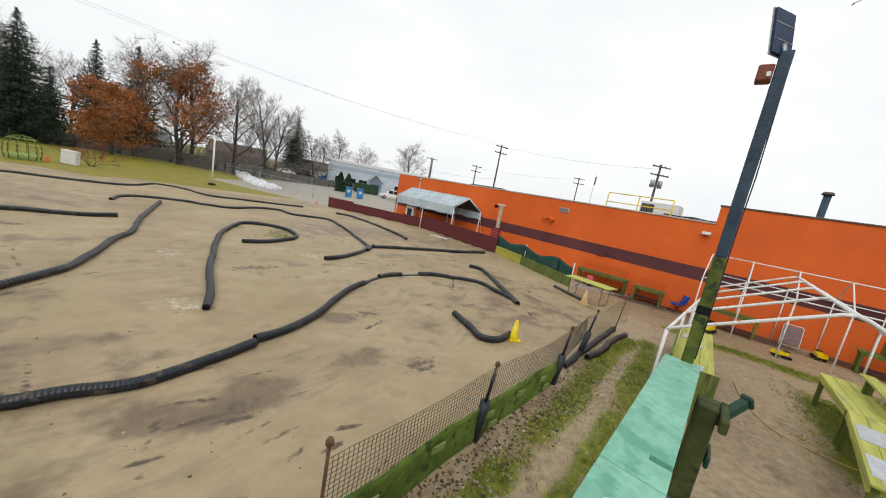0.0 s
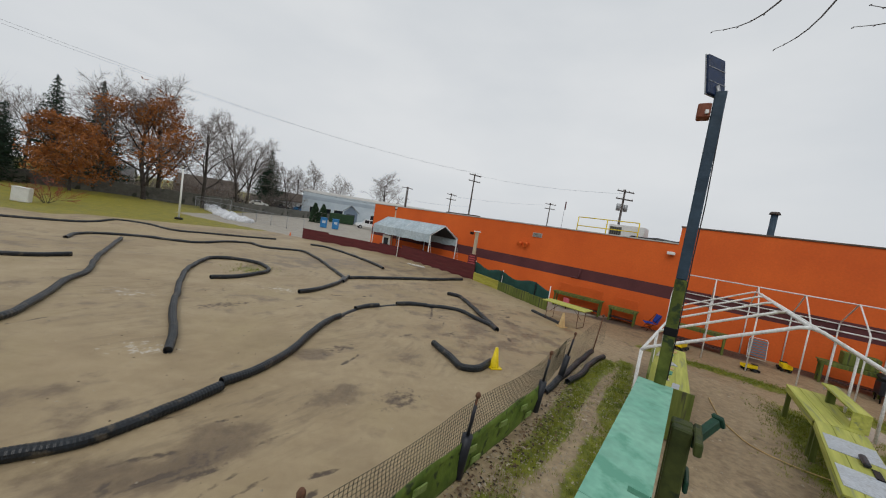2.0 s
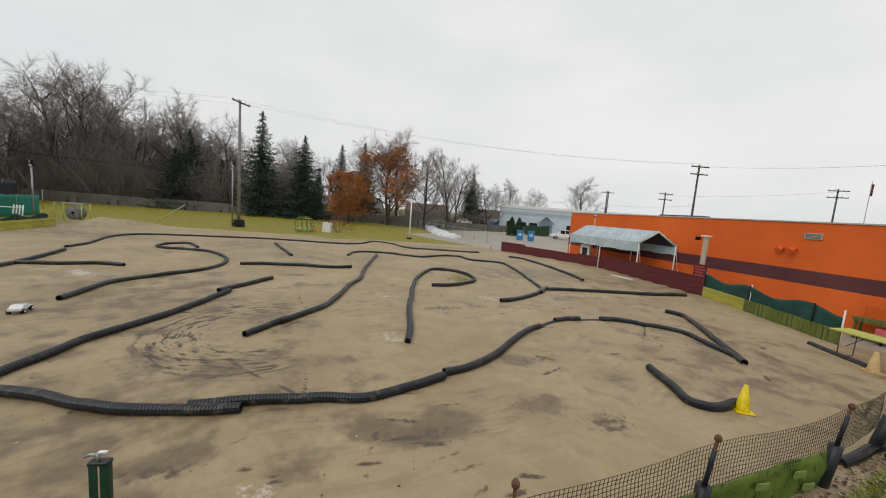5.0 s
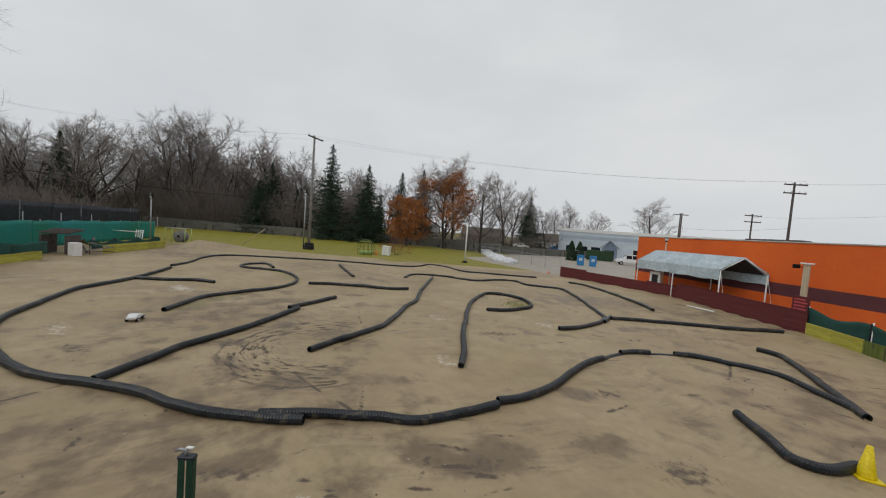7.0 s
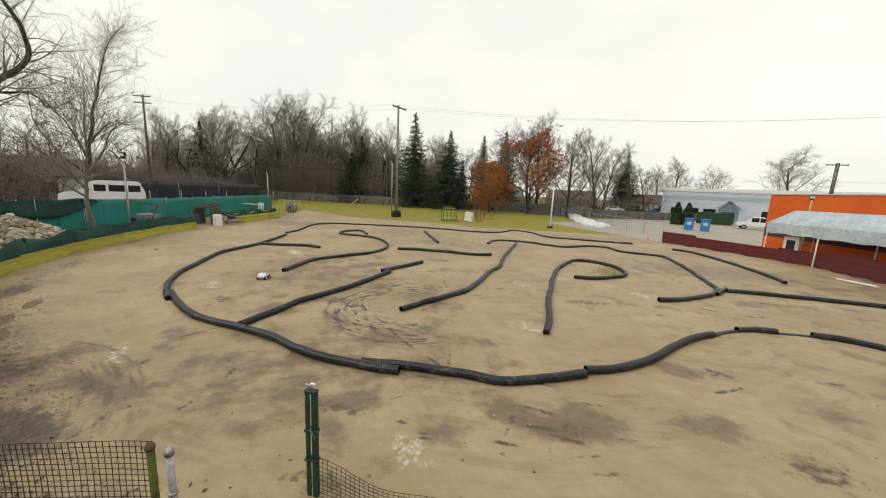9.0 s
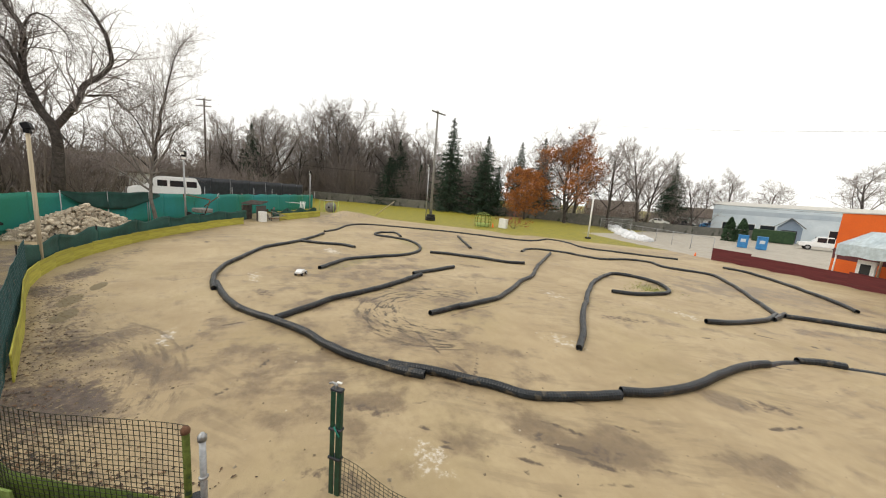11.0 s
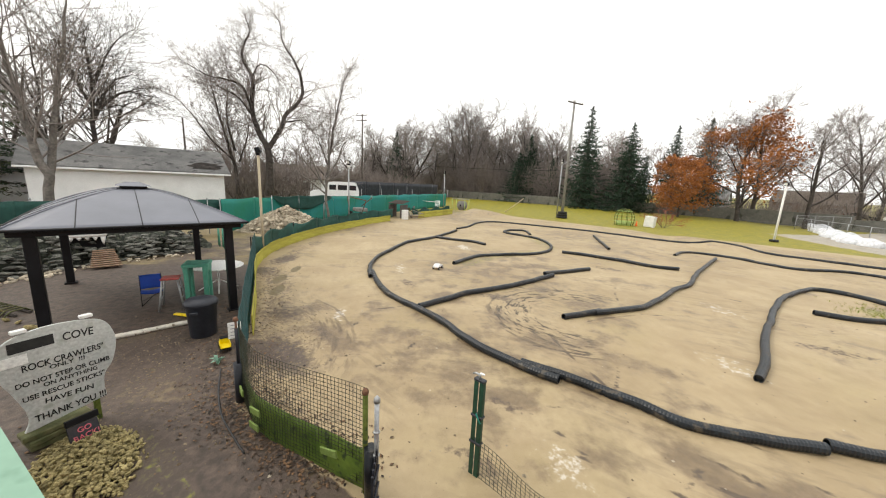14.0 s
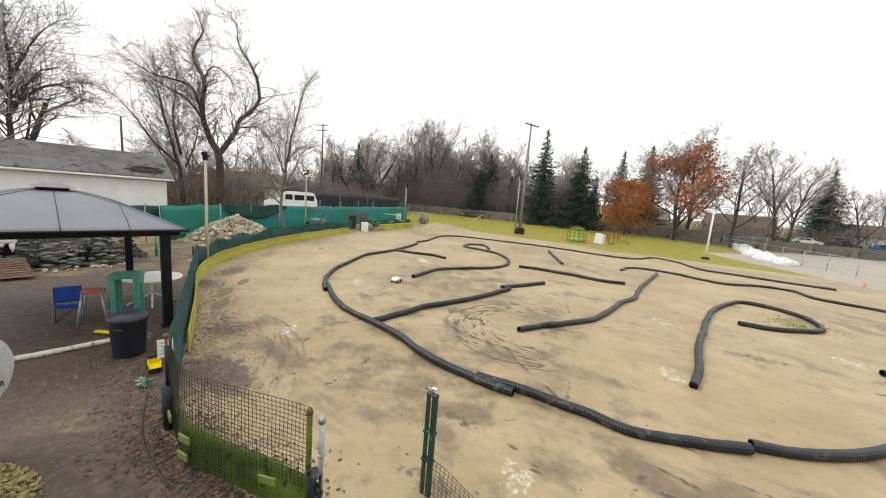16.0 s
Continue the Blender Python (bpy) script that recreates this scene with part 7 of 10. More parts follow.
DECK_Z = 1.72
ry, rl = plan((-4.2, -5.15), (1.6, 2.45))
deck = tagged(_placed(new("deck"), pose(-4.2, -5.15, DECK_Z, 0, 0, ry)), "weathered grey plank deck of the drivers' stand", "deck", kind="structure")
for k in range(13):
    part("plank", boxm(0.0, -0.05 - k * 0.185 - 0.178, -0.04, rl - 0.25, -0.05 - k * 0.185, 0, 0.004), M_deck, deck)
part("fascia", boxm(0, -2.45, -0.22, rl - 0.25, -2.41, -0.045), M_olive, deck)
part("fascia", boxm(0, -0.06, -0.22, rl - 0.25, -0.02, -0.045), M_olive, deck)
part("end_board", boxm(rl - 0.248, -2.45, -0.22, rl - 0.21, -0.02, 0.0), M_rampwood, deck)
for px in (0.3, 2.6, 4.9, 7.2, rl - 0.35):
    for py in (-0.15, -2.3):
        part("post", boxm(px - 0.06, py - 0.06, -DECK_Z - 0.1, px + 0.06, py + 0.06, -0.045, 0.008), M_mosswood, deck)


def stand_post(x, y):
    t = thing("rail_post", (x, y, 0, 0, 0, ry), "mossy green timber post under the rail", "post", "stand posts")
    part("post", boxm(-0.02, -0.06, -0.05, 0.07, 0.05, RAIL_Z - 0.042, 0.01), M_postdark, t)
    part("post", boxm(-0.1, -0.055, -0.05, -0.026, 0.045, RAIL_Z - 0.042, 0.01), M_postdark, t)
    part("cap_block", boxm(-0.2, -0.1, RAIL_Z - 0.12, 0.09, -0.062, RAIL_Z - 0.044, 0.008), M_postdark, t)
    part("rail_bracket", boxm(-0.09, -0.085, 1.98, 0.09, -0.062, 2.06, 0.008), M_darkgreen, t, "dark green bracket")


stand_post(1.66, 2.13)
stand_post(-2.0, -2.72)
hook = thing("radio_hook", (1.74, 2.1, 2.2, 0, 0, ry + 55), "dark green angled radio rest bolted to the post", "bracket")
part("arm", boxm(0.0, -0.24, 0.0, 0.045, 0.0, 0.06, 0.006, pose(0, 0, 0, -30, 0, 0)), M_darkgreen, hook)
part("plate", boxm(-0.01, -0.27, -0.01, 0.055, -0.241, 0.07, 0.008, pose(0, 0, 0, -30, 0, 0)), M_darkgreen, hook)

# tall post at the rail's end, with the solar lamp on top
PX, PY = 1.835, 2.6
sp_ = thing("solar_lamp_post", (PX, PY, 0, 0, 0, ry), "tall timber post, algae-green below and blue-black above", "lamp post")
lean = Vector((0.035, 0.02, 0))
part("lower_post", boxm(-0.036, -0.036, -0.1, 0.036, 0.036, 3.15, 0.006), M_mosswood, sp_, "algae-green lower length")
part("upper_post", boxm(-0.034, -0.034, 3.15, 0.034, 0.034, 4.46, 0.006), M_polewood, sp_, "blue-black painted upper length")
part("strap", boxm(-0.041, -0.041, 2.74, 0.041, 0.041, 2.80, 0.004), M_black, sp_)
pv = Matrix.Rotation(radians(-ry), 3, "Z") @ Vector((-0.04, 0.03, 4.57))
pm = pose(pv.x, pv.y, pv.z, 80, 0, -ry + 18)
pan = part("solar_panel", boxm(-0.085, -0.14, -0.01, 0.085, 0.14, 0.01, 0.003, pm), M_solar, sp_, "dark blue solar panel")
part("frame", boxm(-0.09, -0.145, -0.014, 0.09, 0.145, -0.006, 0, pm), M_greysteel, pan)
for s in (-0.03, 0.03):
    part("grid_line", boxm(-0.085, s * 1.7 - 0.002, 0.0105, 0.085, s * 1.7 + 0.002, 0.0122, 0, pm), M_greysteel, pan)
part("panel_arm", rod(bmesh.new(), (0, 0, 4.4), (-0.02, 0.03, 4.5), 0.014), M_greysteel, sp_)
bx = part("lamp_box", boxm(-0.05, 0.036, 4.28, 0.035, 0.115, 4.38, 0.008), M_brownbox, sp_, "rust brown lamp box")
part("lens", boxm(-0.062, 0.045, 4.3, -0.05, 0.068, 4.33, 0.004), M_white, bx)
part("cord", bent(bmesh.new(), [(0.05, -0.03, 4.44), (0.058, -0.035, 4.2), (0.05, -0.045, 3.7), (0.055, -0.04, 3.3), (0.044, -0.042, 2.9), (0.046, -0.04, 2.4)], 0.004, 6), M_cable, sp_, "thin black cable")

c = thing("tin_cup", (0.62, 1.09, RAIL_Z), "white-rimmed tub with dark grit on the rail", "cup")
part("tub", lathe(bmesh.new(), [(0.046, 0), (0.054, 0.055), (0.06, 0.058), (0.06, 0.064), (0.053, 0.064), (0.05, 0.045)], 24), M_white, c)
part("grit", lathe(bmesh.new(), [(0.0495, 0.044), (0.0495, 0.048), (0.015, 0.054)], 18), M_grit, c, "dark grit filling")

# stair rail beside the deck end
st = thing("stair_rail", (2.7, 1.82, 0, 0, 0, -2), "dark green hand board on yellow-green slats by the stairs", "railing")
part("hand_board", boxm(-0.05, -0.09, 1.96, 2.6, 0.06, 2.01, 0.008), M_darkgreen, st)
for k in range(12):
    part("slat", boxm(0.05 + k * 0.21, -0.05, 0.9, 0.18 + k * 0.21, -0.02, 1.955, 0.004), M_olive, st)
for px in (0.0, 1.25, 2.5):
    part("post", boxm(px - 0.045, -0.018, -0.05, px + 0.045, 0.05, 1.955, 0.006), M_mosswood, st)
part("bottom_board", boxm(0, -0.05 - 0.03, 0.8, 2.55, -0.052, 0.94, 0.005), M_olive, st)


# ---- net fences along the track ----
def net(pts, low, high, cell, mat, label, r=0.0035, sag=0.06, post=2.6):
    p = spline(pts, cell)
    n = len(p)
    rows = int(round((high - low) / cell)) + 1
    base = np.array([surface(*q) for q in p])
    s = np.arange(n) * cell
    segs, grid = [], np.empty((n, rows, 3))
    for i in range(n):
        dip = sag * (0.5 - 0.5 * math.cos(2 * math.pi * s[i] / post))
        for k in range(rows):
            u = k / (rows - 1)
            grid[i, k] = (p[i, 0] + 0.012 * noise.noise((s[i] * 2, u * 3, 1)), p[i, 1] + 0.012 * noise.noise((s[i] * 2, u * 3, 5)), base[i] + low + (high - low - dip) * u)
    for i in range(n):
        for k in range(rows):
            if i < n - 1:
                segs.append((grid[i, k], grid[i + 1, k], r, r))
            if k < rows - 1:
                segs.append((grid[i, k], grid[i, k + 1], r, r))
    me = prism_mesh("net", segs, mat, 3)
    return tagged(new("net_fence", me), label, "net", "track nets", kind="stuff")


def sheet(pts, high, mat, label, name="fabric_strip", seed=0, amp=0.05):
    p = spline(pts, 0.09)
    rows = 6
    vs, fs = [], []
    for i, q in enumerate(p):
        d = p[min(i + 1, len(p) - 1)] - p[max(i - 1, 0)]
        d /= np.linalg.norm(d)
        top = high + amp * noise.noise((i * 0.12, seed, 0))
        for k in range(rows):
            u = k / (rows - 1)
            o = 0.035 * noise.noise((i * 0.1, u * 2.5, seed + 3.0)) + 0.02
            vs.append((q[0] - d[1] * -o, q[1] + d[0] * -o, surface(*q) - 0.06 + (top + 0.06) * u))
    for i in range(len(p) - 1):
        for k in range(rows - 1):
            a = i * rows + k
            fs.append((a, a + rows, a + rows + 1, a + 1))
    ob = tagged(new(name, raw(name, vs, fs, mat, True)), label, "fence strip")
    md = ob.modifiers.new("thick", "SOLIDIFY")
    md.thickness = 0.008
    return ob


net(FENCE_R[1:5], 0.4, 1.03, 0.052, M_net, "black plastic net fence along the track", 0.0032)
net(FENCE_R[4:6] + [(6.2, 11.2)], 0.15, 0.98, 0.075, M_net, "thin dark net at the fence's end", 0.002)
net([(-3.2, 0.9), (-2.0, 1.75), (-0.63, 2.6)], 0.03, 0.50, 0.055, M_net, "sagging black plastic net fence", 0.0032, 0.12, 1.5)
fab = sheet([(-0.75, 2.42), (-0.63, 2.6), (0.84, 4.5), (2.47, 6.45), (2.6, 6.65)], 0.52, M_greenfabric, "mossy green plastic strip along the fence foot", seed=1)
net(FENCE_L[:5], 0.05, 1.25, 0.05, M_net, "black plastic net curving round the corner", 0.0034, 0.06, 2.9)
fab2 = sheet(FENCE_L[:5], 0.5, M_greenfabric, "mossy green plastic strip round the corner", seed=4)
net(FENCE_L[4:], 0.05, 1.25, 0.09, M_bluenet, "blue-green mesh fence beside the gazebo", 0.0045, 0.05, 2.6)


def patches(owner, pts, spots, side):
    p = spline(pts, 0.05)
    for along, z in spots:
        i = min(len(p) - 2, int(along / 0.05))
        d = p[i + 1] - p[i]
        yaw = math.degrees(math.atan2(d[1], d[0]))
        q = part("patch", boxm(-0.12, side * 0.05 - 0.012, -0.045, 0.12, side * 0.05 + 0.012, 0.045, 0.006), M_patch, owner, "pale green moulded block")
        q.matrix_world = pose(p[i, 0], p[i, 1], surface(*p[i]) + z, 0, 8, yaw)


patches(fab, FENCE_R[1:4], ((0.5, 0.3), (1.5, 0.36), (2.6, 0.33), (2.75, 0.12), (3.5, 0.33), (4.3, 0.33), (4.5, 0.12)), -1)
patches(fab2, FENCE_L[:5], ((0.5, 0.32), (1.75, 0.36), (1.8, 0.12), (2.4, 0.34)), 1)


def stake(x, y, h, label, sleeve=True, lean=(0, 0), mat=M_rust, r=0.016):
    t = thing("fence_stake", (x, y, surface(x, y), lean[0], lean[1], 0), label, "post", "net fence stakes")
    part("rod", rod(bmesh.new(), (0, 0, -0.3), (0, 0, h - 0.03), r), mat, t)
    part("knob", lathe(bmesh.new(), [(0.012, h - 0.05), (0.034, h - 0.03), (0.036, h), (0.02, h + 0.03)], 10), M_rust, t, "rusty knob")
    if sleeve:
        part("sleeve", rod(bmesh.new(), (0, 0, -0.1), (0, 0, 0.62), 0.07, seg=14), M_blackplastic, t, "black plastic sleeve")
        part("upper_tube", rod(bmesh.new(), (0, 0, 0.62), (0, 0, h - 0.14), 0.024, seg=10), M_blackplastic, t)
    return t


stake(-0.63, 2.6, 1.2, "rusty steel stake holding the net", False)
stake(0.84, 4.5, 1.2, "steel stake in a black plastic sleeve", True, (3, 4))
stake(2.47, 6.45, 1.2, "steel stake in a black plastic sleeve", True, (2, 5))
stake(3.55, 8.05, 1.18, "steel stake in a black plastic sleeve", True, (0, 9))
stake(5.5, 10.45, 1.22, "thin leaning steel stake at the fence's end", False, (0, 6))
stake(-4.95, -2.3, 1.3, "dark stake in a black plastic sleeve", True)
stake(-3.17, -0.38, 1.22, "mossy wooden stake at the gate", False, (0, 0), M_mosswood, 0.028)
g = thing("gate_post", (-3.06, -0.26, 0), "galvanised gate post with hose clamps", "post")
part("tube", rod(bmesh.new(), (0, 0, -0.2), (0, 0, 1.2), 0.025, seg=14), M_greysteel, g)
part("cap", lathe(bmesh.new(), [(0.034, 1.17), (0.034, 1.21), (0.012, 1.24)], 12), M_greysteel, g)
for z in (0.55, 0.82):
    part("clamp", lathe(bmesh.new(), [(0.03, z), (0.036, z + 0.005), (0.036, z + 0.02), (0.03, z + 0.025)], 12), M_greysteel, g)
part("sleeve", rod(bmesh.new(), (-0.07, -0.06, -0.1), (-0.07, -0.06, 0.6), 0.07, seg=14), M_pipe, g, "black corrugated sleeve")
gate = thing("plastic_gate", (-3.0, -0.25, 0, 0, 0, -10), "black plastic lattice gate folded open", "gate")
for k in range(5):
    part("slat", boxm(0.02 + k * 0.05, -0.012, 0.05, 0.04 + k * 0.05, 0.012, 0.7 - 0.03 * k, 0.003), M_blackplastic, gate)
for z in (0.12, 0.3, 0.5):
    part("bar", boxm(0.02, 0.013, z, 0.26, 0.03, z + 0.03, 0.003), M_blackplastic, gate)

w = thing("water_post", (-3.27, 0.86, 0, 0, 0, 40), "green steel channel posts clamped round a water tap", "post")
for s in (-0.036, 0.036):
    part("channel", box(boxm(s - 0.028, -0.012, -0.2, s + 0.028, 0.0, 1.2, 0.003), s - 0.028 if s < 0 else s + 0.02, 0.0, -0.2, s - 0.02 if s < 0 else s + 0.028, 0.035, 1.2), M_darkgreen, w)
part("cap", boxm(-0.07, -0.02, 1.2, 0.07, 0.045, 1.235, 0.008), M_blackplastic, w)
for z in (0.42, 0.76):
    part("clamp", boxm(-0.075, -0.03, z, 0.075, 0.05, z + 0.03, 0.006), M_blackplastic, w)
part("tie", bent(bmesh.new(), [(0.0, -0.03, 0.82), (0.04, -0.045, 0.78), (0.07, -0.04, 0.73)], 0.009, 6), M_teal, w, "turquoise tie")
tap = part("tap", rod(bmesh.new(), (0, 0, 1.235), (0, 0, 1.3), 0.014), M_greysteel, w, "small brass and steel tap")
part("spout", bent(bmesh.new(), [(0, 0, 1.28), (-0.05, 0, 1.29), (-0.09, 0, 1.27)], 0.012, 8), M_greysteel, tap)
part("lever", boxm(0.0, -0.012, 1.3, 0.06, 0.012, 1.315, 0.003), M_white, tap)

# cones
def cone(x, y, h, mat, label, tilt=0):
    t = thing("traffic_cone", (x, y, surface(x, y), 0, tilt, 15), label, "cone", "cones")
    part("base", boxm(-0.15 * h / 0.5, -0.15 * h / 0.5, 0, 0.15 * h / 0.5, 0.15 * h / 0.5, 0.03, 0.006), mat, t)
    part("body", lathe(bmesh.new(), [(0.115 * h / 0.5, 0.03), (0.11 * h / 0.5, 0.05), (0.035 * h / 0.5, h), (0.025 * h / 0.5, h)], 20), mat, t)


cone(1.98, 8.22, 0.5, M_yellow, "yellow plastic traffic cone beside a pipe end")
cone(5.49, 13.05, 0.55, M_tan, "faded orange-tan cone by the folding table")
cone(-13.3, 32.6, 0.5, M_coneorange, "orange cone at the maroon fence's end")
cone(-31.1, 25.3, 0.5, M_coneorange, "orange cone on the lawn beside a cage")

# toy race car
rc = thing("toy_race_car", (-13.05, 1.9, surface(-13.05, 1.9), 0, 0, 150), "white radio-controlled truck on the clay", "toy car")
bm = bmesh.new()
prof = [(-0.26, 0.08), (0.26, 0.08), (0.26, 0.12), (0.13, 0.145), (0.05, 0.2), (-0.12, 0.205), (-0.19, 0.15), (-0.26, 0.15)]
f = bm.faces.new([bm.verts.new((x, -0.12, z)) for x, z in prof])
gx = bmesh.ops.extrude_face_region(bm, geom=[f])
bmesh.ops.translate(bm, vec=(0, 0.24, 0), verts=[e for e in gx["geom"] if isinstance(e, bmesh.types.BMVert)])
bmesh.ops.recalc_face_normals(bm, faces=bm.faces)
bmesh.ops.bevel(bm, geom=list(bm.edges), offset=0.012, segments=1, affect="EDGES")
part("body", bm, M_carwhite, rc)
part("windscreen", boxm(0.06, -0.1, 0.15, 0.1, 0.1, 0.19, 0.004), M_glass, rc)
for x in (-0.17, 0.17):
    for s in (-1, 1):
        wh = part("wheel", rod(bmesh.new(), (x, s * 0.09, 0.055), (x, s * 0.15, 0.055), 0.055, seg=14), M_rubber, rc)
        part("rim", rod(bmesh.new(), (x, s * 0.149, 0.055), (x, s * 0.153, 0.055), 0.03, seg=10), M_white, wh)


# ---- the pits ----
def carport(x, y, yaw, l, w, eave, ridge, bays, label, r=0.025, purlins=True, z0=0.0):
    """A bare white tube frame: legs, eaves, rafters, ridge."""
    t = thing("tube_shelter", (x, y, z0, 0, 0, yaw), label, "shelter frame", "tube shelters")
    for i in range(bays + 1):
        px = -l / 2 + l * i / bays
        for s in (-1, 1):
            part("leg", rod(bmesh.new(), (px, s * w / 2, -0.1), (px, s * w / 2, eave), r), M_whitesteel, t)
            part("rafter", bent(bmesh.new(), [(px, s * w / 2, eave), (px, s * (w / 2 - 0.12), eave + 0.1), (px, s * 0.12, ridge - 0.03), (px, 0, ridge)], r, 8), M_whitesteel, t)
    for s in (-1, 1):
        part("eave_tube", rod(bmesh.new(), (-l / 2, s * w / 2, eave), (l / 2, s * w / 2, eave), r), M_whitesteel, t)
    part("ridge_tube", rod(bmesh.new(), (-l / 2, 0, ridge), (l / 2, 0, ridge), r), M_whitesteel, t)
    return t


carport(8.82, 8.54, 49.3, 9.02, 4.16, 1.49, 2.59, 4, "white tube canopy frame without its cover", 0.03)
bx_, by_ = WALL_D * 2.2 + WALL_N * 18.9
carport(bx_, by_, WALL_YAW, 6.7, 3.3, 2.1, 3.02, 5, "white tube canopy frame against the orange wall", 0.024, True, -0.3)


def bench(x, y, yaw, l, w, h, label, mat=M_limeboard, z=None, n=3, name="work_bench", skirt=True, group="pit benches"):
    """A board-topped bench; x along its length from one end."""
    t = thing(name, (x, y, surface(x, y) if z is None else z, 0, 0, yaw), label, "bench", group)
    for k in range(n):
        part("top_board", boxm(0, k * w / n + 0.003, h - 0.035, l, (k + 1) * w / n - 0.003, h, 0.004), mat, t)
    for px in (0.12, l - 0.12):
        for py in (0.07, w - 0.07):
            part("leg", boxm(px - 0.04, py - 0.04, -0.1, px + 0.04, py + 0.04, h - 0.037, 0.006), M_olive, t)
        part("cross_rail", boxm(px - 0.02, 0.03, h - 0.15, px + 0.02, w - 0.03, h - 0.04, 0.004), mat, t)
    if skirt:
        for py in (0.015, w - 0.015):
            part("apron", boxm(0.05, py - 0.015, h - 0.14, l - 0.05, py + 0.015, h - 0.038, 0.004), mat, t)
    return t


b1 = bench(5.53, 4.08, 45.2, 2.92, 0.64, 0.75, "lime painted bench with pale laminate sheets", name="work_bench")
t = b1
t.matrix_world = t.matrix_world @ Matrix.Translation((0, -0.64, 0))
b2 = bench(7.58, 6.16, 52, 2.3, 0.64, 0.75, "lime painted bench with a raised back board")
b2.matrix_world = b2.matrix_world @ Matrix.Translation((0, -0.64, 0))
part("back_board", boxm(0.2, -0.1, 1.02, 2.1, 0.14, 1.06, 0.005), M_limeboard, b2)
part("back_post", boxm(1.6, 0.0, 0.75, 1.66, 0.14, 1.02, 0.005), M_olive, b2)
part("end_board", boxm(0.2, -0.1, 0.7, 0.24, 0.14, 1.02, 0.005), M_limeboard, b2)
for k, x0 in enumerate((0.28, 1.55)):
    q = solid("laminate_sheet", boxm(x0, -0.62, 0.0, x0 + 0.72, -0.04, 0.006), M_sheetgrey, pose(5.53, 4.08, surface(5.53, 4.08) + 0.751, 0, 0, 45.2), "pale grey laminate sheet on the bench", "sheet", "laminate sheets")
q = thing("hand_saw", pose(5.53, 4.08, surface(5.53, 4.08) + 0.76, 0, 0, 45.2), "black hand tool lying on the bench", "tool")
part("handle", boxm(1.25, -0.42, 0.0, 1.62, -0.34, 0.07, 0.02), M_blackplastic, q)
part("blade", boxm(0.95, -0.5, 0.0, 1.27, -0.42, 0.015, 0.003), M_black, q)
bench(7.74, 2.51, 49, 3.2, 0.75, 0.8, "bright lime painted table by the stairs", M_yellowboard, z=0.0)
rear = bench(4.42, 6.3, 54, 4.4, 0.75, 0.75, "weathered lime bench cluttered with scraps", M_limeboard)
rear.matrix_world = rear.matrix_world @ Matrix.Translation((0, -0.72, 0))
part("side_panel", boxm(0.0, 0.72, 0.05, 4.4, 0.76, 1.12, 0.006), M_olive, rear, "mossy green side panel")
part("end_panel", boxm(-0.03, 0.0, 0.05, 0.0, 0.75, 1.0, 0.006), M_olive, rear)
rs_b = np.random.RandomState(3)
for k in range(9):
    sx, sy = rs_b.uniform(0.12, 0.4), rs_b.uniform(0.1, 0.3)
    x0, y0 = 0.3 + k * 0.45, rs_b.uniform(-0.6, -0.25)
    solid("board_scrap", boxm(0, 0, 0, sx, sy, rs_b.uniform(0.01, 0.05), 0.004), (M_tan, M_sheetgrey, M_log, M_greenpaint)[k % 4], rear.matrix_world @ Matrix.Translation((x0, y0 + 0.72, 0.751)) @ pose(0, 0, 0, 0, 0, rs_b.uniform(-30, 30)), "small scrap of board on the bench", "scrap", "bench scraps")


def folding_table(x, y, yaw, z):
    t = thing("folding_table", (x, y, z, 0, 0, yaw), "yellow-topped folding table with bent tube legs", "table")
    part("tabletop", boxm(-0.92, -0.38, 0.71, 0.92, 0.38, 0.75, 0.01), M_limeboard, t)
    for s in (-0.68, 0.68):
        part("leg_frame", bent(bmesh.new(), [(s, -0.32, 0.71), (s, -0.3, 0.02), (s, -0.26, 0.0), (s, 0.26, 0.0), (s, 0.3, 0.02), (s, 0.32, 0.71)], 0.014, 6), M_rust, t)
        part("strut", rod(bmesh.new(), (s, 0, 0.3), (s * 0.4, 0, 0.71), 0.01), M_rust, t)


folding_table(5.85, 13.75, -50, surface(5.85, 13.75))


def wall_bench(along, off, l, h, label, back):
    v = wall_point(along, off)
    t = bench(v.x, v.y, WALL_YAW, l, 0.55, h, label, M_olive, z=-0.4, name="wall_bench")
    if back:
        for px in (0.15, l / 2, l - 0.15):
            part("back_post", boxm(px - 0.02, 0.5, h, px + 0.02, 0.55, h + 0.5, 0.004), M_orange, t)
        part("back_rail", boxm(0.1, 0.5, h + 0.46, l - 0.1, 0.54, h + 0.5, 0.004), M_orange, t)
    part("lower_shelf", boxm(0.1, 0.05, 0.2, l - 0.1, 0.5, 0.23, 0.004), M_blackplastic, t, "dark lower shelf")
    return t


wall_bench(-6.95, 0.75, 2.7, 0.84, "mossy green bench against the orange wall", True)
wall_bench(-3.95, 0.75, 1.4, 0.74, "short mossy green bench against the orange wall", True)
wall_bench(3.6, 1.6, 1.7, 0.85, "green bench with a box under the wall frame", False)
wall_bench(-1.2, 1.6, 2.2, 0.85, "mossy bench with boards under the wall frame", False)
v = wall_point(4.2, 1.4)
solid("storage_box", boxm(0, 0, 0, 0.9, 0.5, 0.45, 0.02), M_olive, (v.x, v.y, 0.455, 0, 0, WALL_YAW), "green wooden box standing on a bench", "box")
v = wall_point(5.4, 2.0)
t = thing("black_grill", (v.x, v.y, -0.4, 0, 0, WALL_YAW), "black lidded grill under the frame", "grill")
part("body", boxm(-0.45, -0.3, 0.25, 0.45, 0.3, 0.75, 0.05), M_blackplastic, t)
